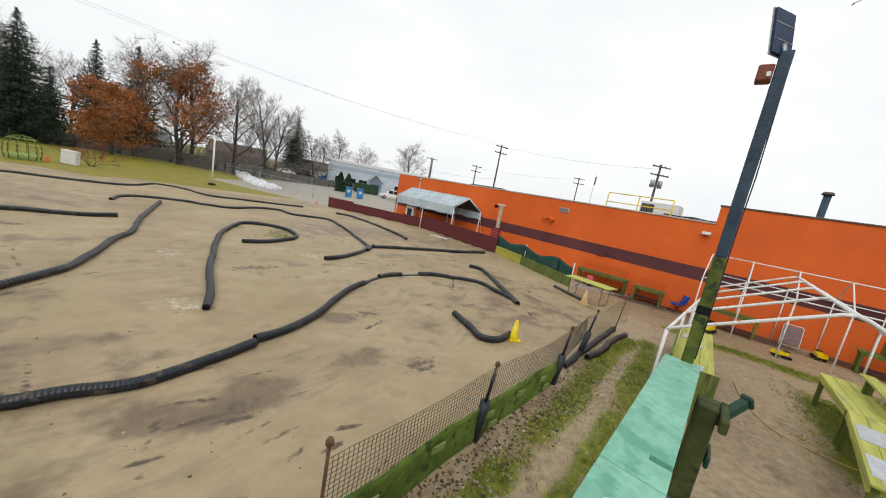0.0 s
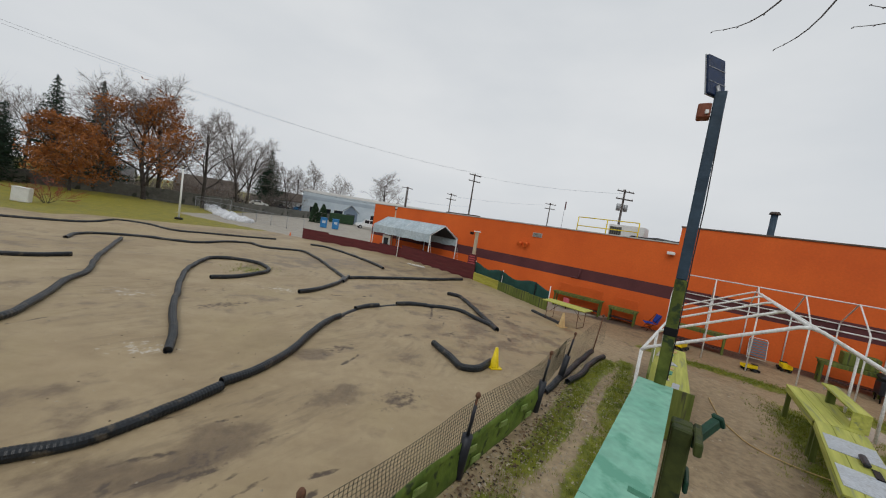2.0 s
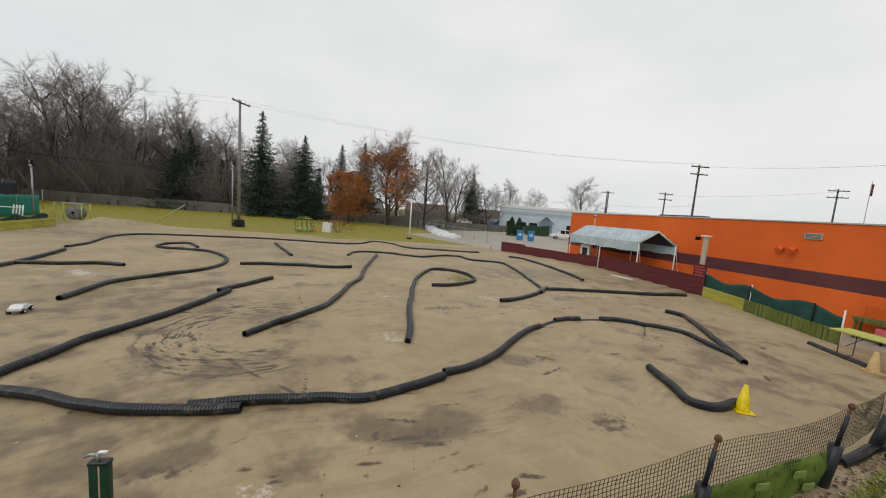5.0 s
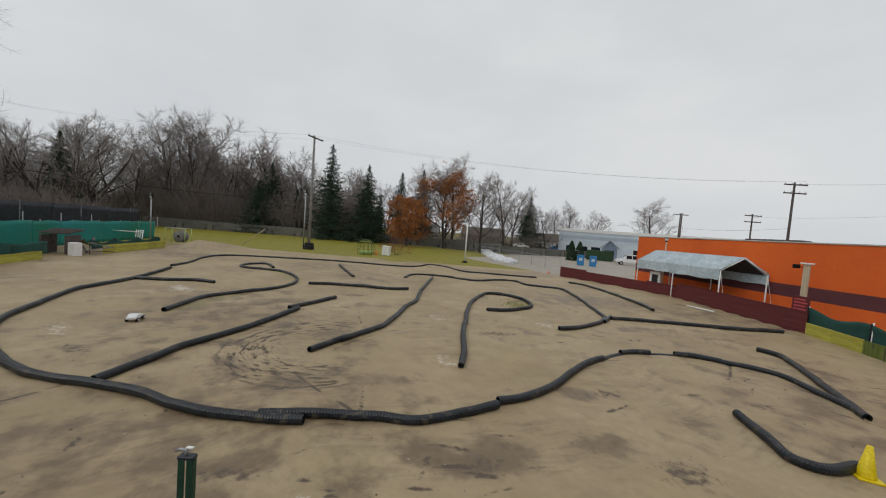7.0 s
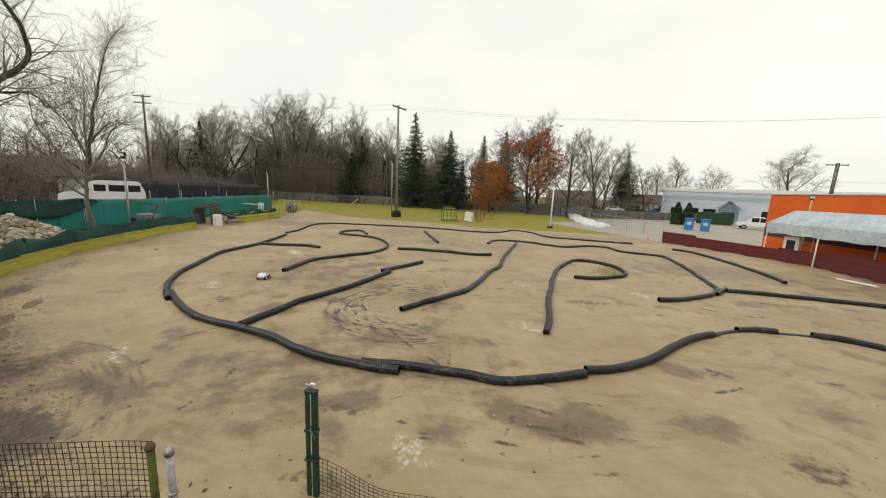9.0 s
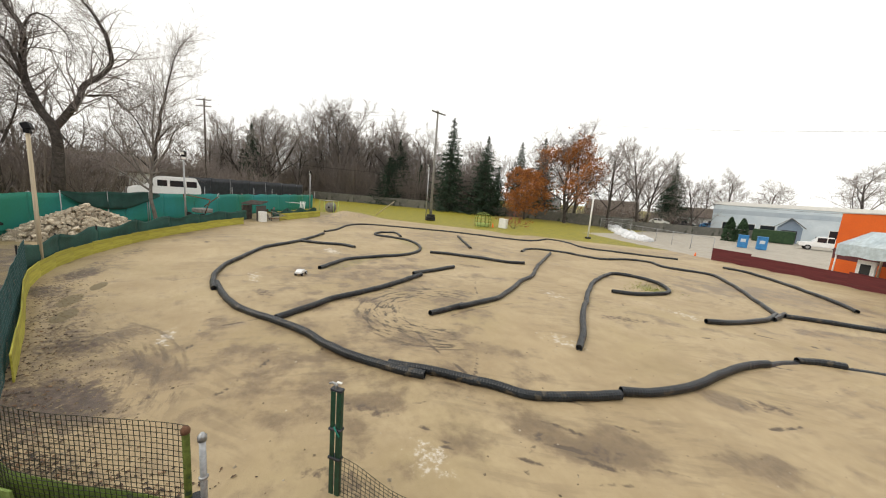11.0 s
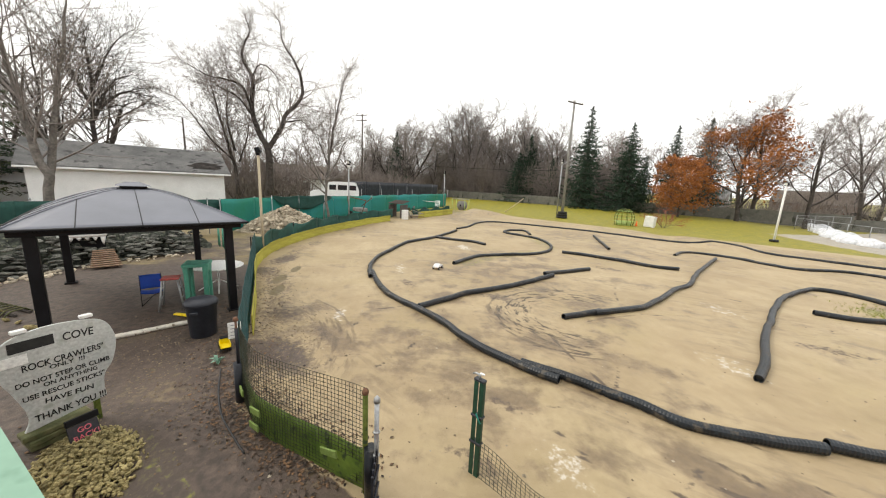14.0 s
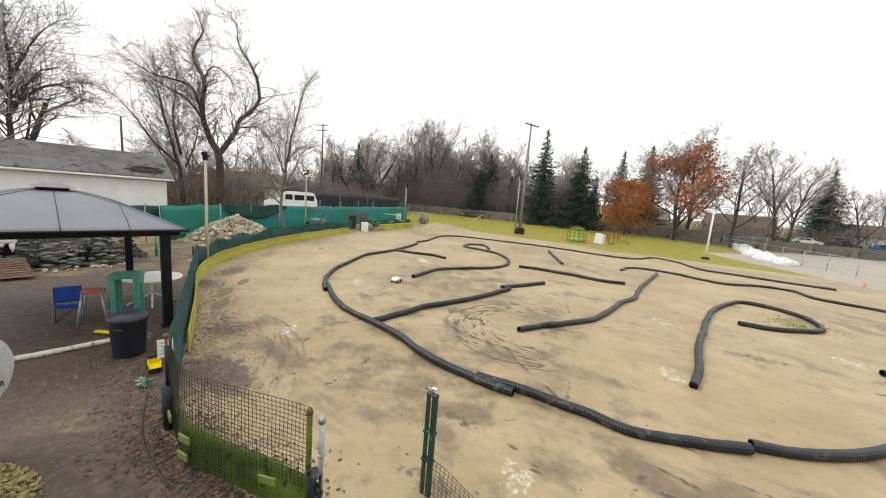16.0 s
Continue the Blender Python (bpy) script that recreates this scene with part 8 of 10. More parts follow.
part("lid", boxm(-0.47, -0.32, 0.76, 0.47, 0.32, 0.95, 0.08), M_blackplastic, t)
for px in (-0.38, 0.38):
    for py in (-0.24, 0.24):
        part("leg", rod(bmesh.new(), (px, py, 0), (px, py, 0.26), 0.02), M_black, t)


def camp_chair(x, y, z, yaw, label, mat, s=1.0):
    t = thing("camp_chair", pose(x, y, z, 0, 0, yaw) @ Matrix.Diagonal((s, s, s, 1)), label, "chair")
    bm = bmesh.new()
    g = bmesh.ops.create_grid(bm, x_segments=8, y_segments=6, size=0.5)
    for q in bm.verts:
        q.co = Vector((q.co.x * 0.54, q.co.y * 0.46, 0.42 - 0.05 * (1 - (2 * q.co.x) ** 2)))
    part("seat", bm, mat, t, smooth=True)
    bm = bmesh.new()
    bmesh.ops.create_grid(bm, x_segments=8, y_segments=6, size=0.5)
    for q in bm.verts:
        u = q.co.y + 0.5
        q.co = Vector((q.co.x * 0.56, 0.2 + 0.14 * u + 0.03 * (1 - (2 * q.co.x) ** 2), 0.44 + 0.42 * u))
    part("backrest", bm, mat, t, smooth=True)
    for px in (-0.27, 0.27):
        part("leg", rod(bmesh.new(), (px, -0.24, 0), (px, 0.34, 0.88), 0.011), M_black, t)
        part("leg", rod(bmesh.new(), (px, 0.28, 0), (px, -0.23, 0.44), 0.011), M_black, t)
    for py in (-0.24, 0.28):
        part("cross_tube", rod(bmesh.new(), (-0.27, py, 0.01), (0.27, -py * 0.9, 0.43), 0.009), M_black, t)
    for o in t.children:
        if o.name.startswith(("seat", "backrest")):
            md = o.modifiers.new("thick", "SOLIDIFY")
            md.thickness = 0.012
    return t


v = wall_point(-1.95, 0.6)
camp_chair(v.x, v.y, -0.4, -100, "royal blue fabric folding chair by the wall", M_blue)
v = wall_point(2.05, 0.45)
lc = thing("lawn_chair", (v.x, v.y, -0.4, 0, 0, WALL_YAW), "folded webbed lawn chair leaning on the wall", "chair")
lc.matrix_world = lc.matrix_world @ pose(0, 0, 0, -18, 0, 0)
part("frame", bent(bmesh.new(), [(-0.3, 0, 0), (-0.3, 0, 0.85), (-0.26, 0, 0.92), (0.26, 0, 0.92), (0.3, 0, 0.85), (0.3, 0, 0)], 0.014, 8), M_whitesteel, lc)
part("lower_frame", bent(bmesh.new(), [(-0.3, -0.06, 0.4), (-0.3, -0.08, 0.02), (0.3, -0.08, 0.02), (0.3, -0.06, 0.4)], 0.014, 8), M_whitesteel, lc)
for k in range(7):
    part("webbing", boxm(-0.29, -0.02, 0.12 + k * 0.11, 0.29, -0.012, 0.19 + k * 0.11), M_webbing, lc)


def toy_truck(x, y, z, yaw, s, label):
    t = thing("toy_dump_truck", pose(x, y, z, 0, 0, yaw) @ Matrix.Diagonal((s, s, s, 1)), label, "toy truck", "toy trucks")
    part("chassis", boxm(-0.3, -0.1, 0.1, 0.3, 0.1, 0.15, 0.01), M_black, t)
    part("cab", boxm(0.12, -0.12, 0.15, 0.3, 0.12, 0.34, 0.02), M_yellow, t)
    part("cab_roof", boxm(0.1, -0.125, 0.341, 0.31, 0.125, 0.37, 0.008), M_black, t, "black cab roof")
    part("bucket", boxm(0.31, -0.17, 0.02, 0.42, 0.17, 0.13, 0.02), M_black, t, "black front bucket")
    part("windscreen", boxm(0.3, -0.09, 0.23, 0.305, 0.09, 0.31), M_glass, t)
    part("bed", box(box(box(boxm(-0.32, -0.15, 0.16, 0.1, 0.15, 0.18), -0.32, -0.16, 0.18, 0.1, -0.14, 0.3), -0.32, 0.14, 0.18, 0.1, 0.16, 0.3), 0.08, -0.139, 0.18, 0.1, 0.139, 0.3), M_yellow, t)
    for px in (-0.2, 0.2):
        for q in (-1, 1):
            part("wheel", rod(bmesh.new(), (px, q * 0.1, 0.08), (px, q * 0.17, 0.08), 0.085, seg=14), M_rubber, t)


toy_truck(12.5, 12.35, surface(12.5, 12.35), -20, 0.75, "yellow toy dump truck on the soil")
toy_truck(11.0, 13.9, surface(11.0, 13.9), 30, 1.0, "yellow toy loader under the bench")
toy_truck(14.6, 13.0, surface(14.6, 13.0), 60, 0.9, "yellow toy truck under the wall bench")
toy_truck(-6.68, -3.25, surface(-6.68, -3.25), 210, 0.55, "yellow toy loader by the yard fence")
v = wall_point(-6.0, 1.0)
t = thing("plastic_chair", (v.x, v.y, -0.38, 0, 0, 140), "small pink-red plastic seat beside the bench", "chair")
part("back", boxm(-0.16, 0.12, 0.3, 0.16, 0.16, 0.62, 0.02), M_pink, t)
part("seat", boxm(-0.2, -0.2, 0.27, 0.2, 0.2, 0.31, 0.01), M_pink, t)
part("stem", rod(bmesh.new(), (0, 0, 0), (0, 0, 0.27), 0.04), M_black, t)

# gate at the end of the pits
gv = thing("chain_link_gate", (13.54, 7.26, -0.2, 0, 0, 45), "closed grey chain link gate with a privacy mesh", "gate")
part("post", rod(bmesh.new(), (0, 0, -0.2), (0, 0, 2.05), 0.05, seg=12), M_greysteel, gv)
for p, q in (((0.1, 0, 0.1), (0.1, 0, 1.85)), ((3.6, 0, 0.1), (3.6, 0, 1.85)), ((0.1, 0, 1.85), (3.6, 0, 1.85)), ((0.1, 0, 0.1), (3.6, 0, 0.1)), ((0.1, 0, 0.1), (3.6, 0, 1.85))):
    part("frame_tube", rod(bmesh.new(), p, q, 0.02), M_greysteel, gv)
part("screen", prism_mesh("screen", [(np.array([0.12 + 0.05 * k, 0.02, 0.12]), np.array([0.12 + 0.05 * k, 0.02, 1.84]), 0.006, 0.006) for k in range(70)], M_greysteel, 3), None, gv, "grey privacy mesh")["kind"] = "stuff"
part("end_post", rod(bmesh.new(), (5.9, 0, -0.2), (5.9, 0, 1.95), 0.04, seg=10), M_greysteel, gv)
part("frame_tube", rod(bmesh.new(), (3.6, 0, 1.85), (5.9, 0, 1.85), 0.02), M_greysteel, gv)
part("lock_box", boxm(1.0, -0.06, 1.1, 1.25, -0.02, 1.45, 0.01), M_blackplastic, gv)
segs = []
for k in range(40):
    x0 = 0.1 + k * 0.0875
    segs.append((np.array([x0, 0, 0.1]), np.array([x0, 0, 1.85]), 0.002, 0.002))
for k in range(20):
    segs.append((np.array([0.1, 0, 0.1 + k * 0.0875]), np.array([3.6, 0, 0.1 + k * 0.0875]), 0.002, 0.002))
part("wire_mesh", prism_mesh("wire_mesh", segs, M_greysteel, 3), None, gv)
bmx = boxm(-2.6, -0.45, -0.08, 2.6, 0.45, 0.03, 0.01)
bmesh.ops.subdivide_edges(bmx, edges=bmx.edges, cuts=2)
solid("pavement", bmx, M_paleconcrete, (10.55, 6.1, -0.05, 0, 1.5, 74), "narrow pale concrete path through the pits", "path", kind="structure")
hose = [(7.5, 8.3), (6.9, 7.3), (6.7, 6.6), (6.72, 6.1), (7.05, 5.7), (7.5, 5.35)]
solid("garden_hose", bent(bmesh.new(), [(q[0], q[1], surface(*q) + 0.015) for q in spline(hose, 0.12)], 0.012, 6), M_tan, (0, 0, 0), "tan cord lying across the soil", "hose")


# ---- sheltered sign-in canopy behind the maroon fence ----
def shelter():
    """Silver tarpaulin gable tent on a slightly skewed frame."""
    z0 = -0.4
    t = thing("canopy_tent", (-0.16, 24.5, z0), "silver-blue tarpaulin canopy on white poles", "canopy")
    across, along = Vector((1.95, 0.6, 0)), Vector((-0.766, 0.643, 0)) * 6.2
    e, r = 2.68, 3.46

    def at(u, v, z):
        return along * u + across * v + Vector((0, 0, z))

    for u in (0.0, 0.5, 1.0):
        for v in (0, 1):
            part("leg", rod(bmesh.new(), at(u, v, -0.1), at(u, v, e), 0.035), M_whitesteel, t)
            part("rafter", rod(bmesh.new(), at(u, v, e), at(u, 0.5, r), 0.03), M_whitesteel, t)
    part("ridge_tube", rod(bmesh.new(), at(0, 0.5, r), at(1, 0.5, r), 0.03), M_whitesteel, t)
    for v in (0, 1):
        bm = bmesh.new()
        rows = []
        for i in range(15):
            u = i / 14
            a = 0.05 * math.sin(u * math.pi * 3) ** 2
            o = -0.03 if v == 0 else 1.03
            rows.append([bm.verts.new(at(u, 0.5, r + 0.05)), bm.verts.new(at(u, (0.5 + v) / 2, (r + e) / 2 + 0.06 - a)), bm.verts.new(at(u, o, e + 0.05)), bm.verts.new(at(u, o, e - 0.55 + 0.03 * math.sin(u * 25)))])
        for p, q in zip(rows, rows[1:]):
            for k in range(3):
                bm.faces.new((p[k], q[k], q[k + 1], p[k + 1])).smooth = k < 2
        ob = part("roof_sheet", bm, M_tarp, t)
        md = ob.modifiers.new("thick", "SOLIDIFY")
        md.thickness = 0.012
        # Extra sheet under the cover; the shade inside is put into its colour.
        bm = bmesh.new()
        o = 0.02 if v == 0 else 0.98
        low_ = [bm.verts.new(at(u, q, z)) for u, q, z in ((0.01, 0.5, r - 0.05), (0.99, 0.5, r - 0.05), (0.99, o, e - 0.05), (0.01, o, e - 0.05))]
        bm.faces.new(low_)
        ob = part("shade_layer", bm, M_tarpshade, t, "added dark sheet with the tent's inner shade as its colour")
        md = ob.modifiers.new("thick", "SOLIDIFY")
        md.thickness = 0.01
    # The far gable takes the same shaded colour.
    g = bmesh.new()
    g.faces.new([g.verts.new(p) for p in (at(0.99, 0, e), at(0.99, 1, e), at(0.99, 0.5, r))])
    ob = part("gable_sheet", g, M_tarpshade, t)
    md = ob.modifiers.new("thick", "SOLIDIFY")
    md.thickness = 0.012
    for v in (0.0, 1.0):
        part("guy_line", rod(bmesh.new(), at(0, v, e), at(-0.08, v, 0.3), 0.008), M_whitesteel, t)


shelter()
t = thing("portable_cabinet", (-3.7, 28.1, -0.4, 0, 0, -30), "white framed door panel under the canopy", "cabinet")
part("panel", boxm(-0.4, -0.05, 0, 0.4, 0.05, 2.0, 0.01), M_white, t)
part("dark_pane", boxm(-0.22, -0.07, 1.1, 0.22, -0.045, 1.8), M_glass, t)
ln = thing("notice_post", (2.75, 21.6, -0.3, 0, 0, -45), "white timber post with a maroon notice board", "notice board")
part("post", boxm(-0.11, -0.05, 0, 0.11, 0.05, 3.35, 0.01), M_polepale, ln)
part("cap", boxm(-0.2, -0.12, 3.35, 0.2, 0.12, 3.42, 0.01), M_white, ln)
nb = part("board", boxm(-0.34, -0.1, 1.25, 0.34, -0.06, 1.95, 0.01), M_redwood, ln, "maroon board with faded red lettering")
for k in range(4):
    part("text_bar", boxm(-0.26, -0.107, 1.35 + k * 0.14, 0.26 - 0.06 * (k % 2), -0.1, 1.42 + k * 0.14), M_redink, nb)
part("lamp_arm", bent(bmesh.new(), [(-0.1, 0, 3.2), (-0.35, -0.02, 3.25)], 0.02, 6), M_black, ln)
part("lamp_head", boxm(-0.5, -0.12, 3.15, -0.32, 0.08, 3.33, 0.02), M_black, ln)

# on the lawn
cg = thing("wire_cage", (-31.6, 24.2, 0, 0, 0, 40), "round-topped green wire cage on the lawn", "cage")
for k in range(6):
    a = math.pi * k / 6
    arc = [(0.86, 0.0), (0.95, 0.45), (0.93, 1.0), (0.74, 1.42), (0.4, 1.62), (0.0, 1.68), (-0.4, 1.62), (-0.74, 1.42), (-0.93, 1.0), (-0.95, 0.45), (-0.86, 0.0)]
    part("hoop", bent(bmesh.new(), [(q * math.cos(a), q * math.sin(a), z) for q, z in arc], 0.028, 6), M_olive, cg)
for q, z in ((0.87, 0.06), (0.95, 0.4), (0.94, 0.75), (0.9, 1.1), (0.7, 1.45)):
    part("ring", bent(bmesh.new(), [(q * math.cos(2 * math.pi * i / 20), q * math.sin(2 * math.pi * i / 20), z) for i in range(21)], 0.022, 6), M_lime, cg)
part("tub", lathe(bmesh.new(), [(0.6, 0.02), (0.72, 0.03), (0.76, 0.4), (0.74, 0.4), (0.68, 0.06)], 18), M_lime, cg, "pale lime tray")
bxw = thing("white_box", (-30.4, 26.2, 0, 0, 4, 30), "upright white panelled box on the lawn", "box")
part("body", boxm(-0.45, -0.35, 0, 0.45, 0.35, 1.02, 0.04), M_white, bxw)
part("lid", boxm(-0.47, -0.37, 1.02, 0.47, 0.37, 1.08, 0.02), M_white, bxw)
solid("leaning_pole", rod(bmesh.new(), (-43.06, 15.36, 0.05), (-41.6, 17.2, 1.95), 0.05), M_polepale, (0, 0, 0), "pale timber pole leaning on the lawn", "pole")


# ---- the crawler yard ----
GZ_YAW = 124.0


def gazebo():
    """x runs along the front, y back from it; the origin is the middle."""
    t = thing("gazebo", (-9.99, -6.59, 0, 0, 0, GZ_YAW), "black metal gazebo with a curved grey hardtop roof", "gazebo")
    a, b, e = 1.54, 2.45, 2.2
    for sx in (-1, 1):
        for sy in (-1, 1):
            p = part("post", boxm(sx * a - 0.085, sy * b - 0.085, -0.1, sx * a + 0.085, sy * b + 0.085, e - 0.1, 0.01), M_black, t)
            part("foot_plate", boxm(sx * a - 0.13, sy * b - 0.13, -0.02, sx * a + 0.13, sy * b + 0.13, 0.025, 0.004), M_black, p)
    for s in (-1, 1):
        part("beam", boxm(-a - 0.25, s * (b + 0.1) - 0.04, e - 0.12, a + 0.25, s * (b + 0.1) + 0.04, e, 0.006), M_black, t)
        part("beam", boxm(s * (a + 0.1) - 0.04, -b - 0.05, e - 0.118, s * (a + 0.1) + 0.04, b + 0.05, e - 0.002, 0.006), M_black, t)
    ex, ey, n = a + 0.35, b + 0.35, 14
    top = 2.84

    def at(side, u, w):
        """side 0..3; u across the side, -1 to 1; w up the slope, 0 to 1."""
        h = e + 0.02 + (top - e) * (1 - (1 - w) ** 1.45)
        k = 1 - w * 0.88
        x, y = ((u * k, -k), (k, u * k), (-u * k, k), (-k, -u * k))[side]
        return Vector((x * ex, y * ey, h))

    for side in range(4):
        bm = bmesh.new()
        rows = [[bm.verts.new(at(side, -1 + 2 * j / 12, i / n)) for j in range(13)] for i in range(n + 1)]
        for p, q in zip(rows, rows[1:]):
            for j in range(12):
                bm.faces.new((p[j], p[j + 1], q[j + 1], q[j])).smooth = True
        ob = part("roof_panel", bm, M_gazroof, t, "dark grey steel roof panel")
        md = ob.modifiers.new("thick", "SOLIDIFY")
        md.thickness = 0.012
        part("hip_rib", bent(bmesh.new(), [at(side, -1, i / n) + Vector((0, 0, 0.004)) for i in range(n + 1)], 0.014, 6), M_gazroof, t)
        for c in (-0.5, 0.0, 0.5):
            # standing seams run square to the eave, up to the hip
            last = min(1.0, (1 - abs(c)) / 0.88)
            pts = [at(side, c / (1 - 0.88 * last * i / n), last * i / n) + Vector((0, 0, 0.003)) for i in range(n + 1)]
            part("seam", bent(bmesh.new(), pts, 0.008, 6), M_black, t)
        p, q = at(side, -1, 0), at(side, 1, 0)
        part("eave_trim", rod(bmesh.new(), p, q, 0.028, seg=6), M_black, t)
    cap = part("vent_cap", boxm(-0.26, -0.36, top + 0.01, 0.26, 0.36, top + 0.09, 0.02), M_black, t)
    bm = bmesh.new()
    base = [bm.verts.new((sx * 0.34, sy * 0.46, top + 0.09)) for sx, sy in ((-1, -1), (1, -1), (1, 1), (-1, 1))]
    mid = [bm.verts.new((sx * 0.14, sy * 0.2, top + 0.18)) for sx, sy in ((-1, -1), (1, -1), (1, 1), (-1, 1))]
    for i in range(4):
        bm.faces.new((base[i], base[(i + 1) % 4], mid[(i + 1) % 4], mid[i]))
    bm.faces.new(mid)
    bm.faces.new(list(reversed(base)))
    part("cap_roof", bm, M_gazroof, cap)


gazebo()


def words(text, size, mat, parent, m, align="LEFT", shear=0.0):
    cu = bpy.data.curves.new("lettering", "FONT")
    cu.body, cu.size, cu.align_x, cu.extrude, cu.shear, cu.offset = text, size, align, 0.002, shear, 0.0011
    tmp = bpy.data.objects.new("lettering", cu)
    scene.collection.objects.link(tmp)
    me = bpy.data.meshes.new_from_object(tmp.evaluated_get(bpy.context.evaluated_depsgraph_get()))
    bpy.data.objects.remove(tmp)
    me.materials.clear()
    me.materials.append(mat)
    ob = part("lettering", me, mat, parent)
    ob.matrix_local = m
    return ob


def yard_sign():
    """Local x along the board, z up, face towards -y... the face is on +n."""
    sx, sy = -4.17, -4.32
    yaw = 145.2
    t = thing("yard_sign", (sx, sy, 0, 0, 0, yaw), "grey-white shaped signboard with hand-painted black lettering", "sign")
    half = [(0.0, 0.24), (0.05, 0.36), (0.045, 0.5), (-0.03, 0.76), (-0.115, 1.0), (-0.13, 1.22), (-0.045, 1.365), (0.08, 1.435), (0.3, 1.475), (0.6, 1.45), (0.8, 1.385), (0.885, 1.24), (0.912, 1.05), (0.855, 0.8), (0.76, 0.65), (0.735, 0.51), (0.745, 0.33)]
    p = spline(half, 0.04)
    bm = bmesh.new()
    f = bm.faces.new([bm.verts.new((x, 0.0, z)) for x, z in p])
    g = bmesh.ops.extrude_face_region(bm, geom=[f])
    bmesh.ops.translate(bm, vec=(0, 0.03, 0), verts=[e for e in g["geom"] if isinstance(e, bmesh.types.BMVert)])
    bmesh.ops.recalc_face_normals(bm, faces=bm.faces)
    part("board", bm, M_signwhite, t)
    for x in (0.15, 0.65):
        part("stake", boxm(x - 0.03, 0.031, -0.1, x + 0.03, 0.08, 1.2, 0.005), M_mosswood, t)
    for x in (0.1, 0.66):
        part("clip", boxm(x - 0.06, -0.02, 1.465, x + 0.06, 0.05, 1.505, 0.006), M_white, t)
    part("paper", boxm(-0.118, -0.006, 1.095, 0.13, -0.002, 1.215), M_white, t, "blank white paper strip")

    # this face looks towards the stand: text runs along +x seen from -y
    def line(text, x0, z0, x1, z1, high):
        ob = words(text, 0.1, M_ink, t, Matrix())
        xs = [v.co.x for v in ob.data.vertices]
        wide = max(xs) - min(xs)
        l = math.hypot(x1 - x0, z1 - z0)
        ob.matrix_local = Matrix.Translation((x0, -0.003, z0)) @ Matrix.Rotation(math.atan2(z0 - z1, x1 - x0), 4, "Y") @ Matrix.Rotation(radians(90), 4, "X") @ Matrix.Diagonal((l / wide, 0.82 * high / 0.073, 1, 1)) @ Matrix.Translation((-min(xs), 0, 0))
        ob["kind"] = "stuff"

    part("painted_bar", boxm(-0.005, -0.005, 1.245, 0.355, -0.001, 1.37), M_ink, t, "black painted word")
    line("COVE", 0.426, 1.25, 0.702, 1.23, 0.125)
    line("ROCK CRAWLERS\"", 0.071, 1.0, 0.778, 1.0, 0.1)
    line("ONLY  !!!", 0.283, 0.94, 0.588, 0.93, 0.065)
    line("DO NOT STEP OR CLIMB", 0.0, 0.82, 0.82, 0.812, 0.075)
    line("ON ANYTHING", 0.21, 0.745, 0.689, 0.736, 0.065)
    line("USE RESCUE STICKS\"", 0.034, 0.635, 0.752, 0.637, 0.075)
    line("HAVE FUN", 0.199, 0.53, 0.625, 0.497, 0.08)
    line("THANK YOU !!!", 0.096, 0.338, 0.735, 0.333, 0.105)


yard_sign()
ns = thing("notice_card", (-5.42, -2.52, 0.8, 0, 0, 117), "small white plastic notice tied to the fence", "sign")
part("card", boxm(-0.09, -0.004, 0, 0.09, 0.004, 0.27, 0.002), M_white, ns)
for k in range(4):
    part("text_bar", boxm(-0.06, 0.0045, 0.05 + k * 0.055, 0.03, 0.006, 0.062 + k * 0.055), M_greysteel, ns)
    part("text_bar", boxm(-0.06, -0.006, 0.05 + k * 0.055, 0.03, -0.0045, 0.062 + k * 0.055), M_greysteel, ns)

dt = thing("small_notice_stand", (-4.28, -3.8, 0.0, 0, 0, 146), "dark folding notice stand with pink lettering", "sign")
part("panel", boxm(-0.14, -0.015, 0.03, 0.14, 0.015, 0.26, 0.006, pose(0, 0, 0, -18, 0, 0)), M_cardark, dt)
part("header", boxm(-0.15, -0.025, 0.28, 0.15, 0.02, 0.36, 0.006, pose(0, 0, 0, -10, 0, 0)), M_black, dt)
for k, (tx, zz) in enumerate((("GO", 0.16), ("BACK!", 0.07))):
    words(tx, 0.085, M_pink, dt, pose(0, 0, 0, -18, 0, 0) @ Matrix.Translation((-0.06 - 0.05 * k, -0.017, zz)) @ Matrix.Rotation(radians(90), 4, "X"))

# trash can, stool, table, chairs
tc = thing("trash_can", (-7.36, -3.94, surface(-7.36, -3.94)), "dark blue-black plastic bin with a domed lid", "bin")
part("body", lathe(bmesh.new(), [(0.22, 0.0), (0.235, 0.02), (0.275, 0.66), (0.29, 0.68), (0.285, 0.7)], 28), M_blackplastic, tc)
part("lid", lathe(bmesh.new(), [(0.3, 0.68), (0.305, 0.74), (0.27, 0.79), (0.15, 0.83), (0.02, 0.845)], 28), M_blackplastic, tc)
for s in (-1, 1):
    part("handle", boxm(s * 0.3 - 0.03, -0.07, 0.55, s * 0.3 + 0.03, 0.07, 0.6, 0.01), M_blackplastic, tc)
gt = thing("tall_table", (-9.35, -4.95, 0, 0, 0, 15), "jade green painted tall wooden table", "table")
part("tabletop", boxm(-0.28, -0.28, 1.0, 0.28, 0.28, 1.08, 0.01), M_greenpaint, gt)
for sx in (-1, 1):
    for sy in (-1, 1):
        part("leg", boxm(sx * 0.2 - 0.07, sy * 0.2 - 0.05, -0.05, sx * 0.2 + 0.07, sy * 0.2 + 0.05, 1.0, 0.01), M_greenpaint, gt)
part("apron", boxm(-0.26, -0.26, 0.86, 0.26, -0.235, 0.998, 0.005), M_greenpaint, gt)
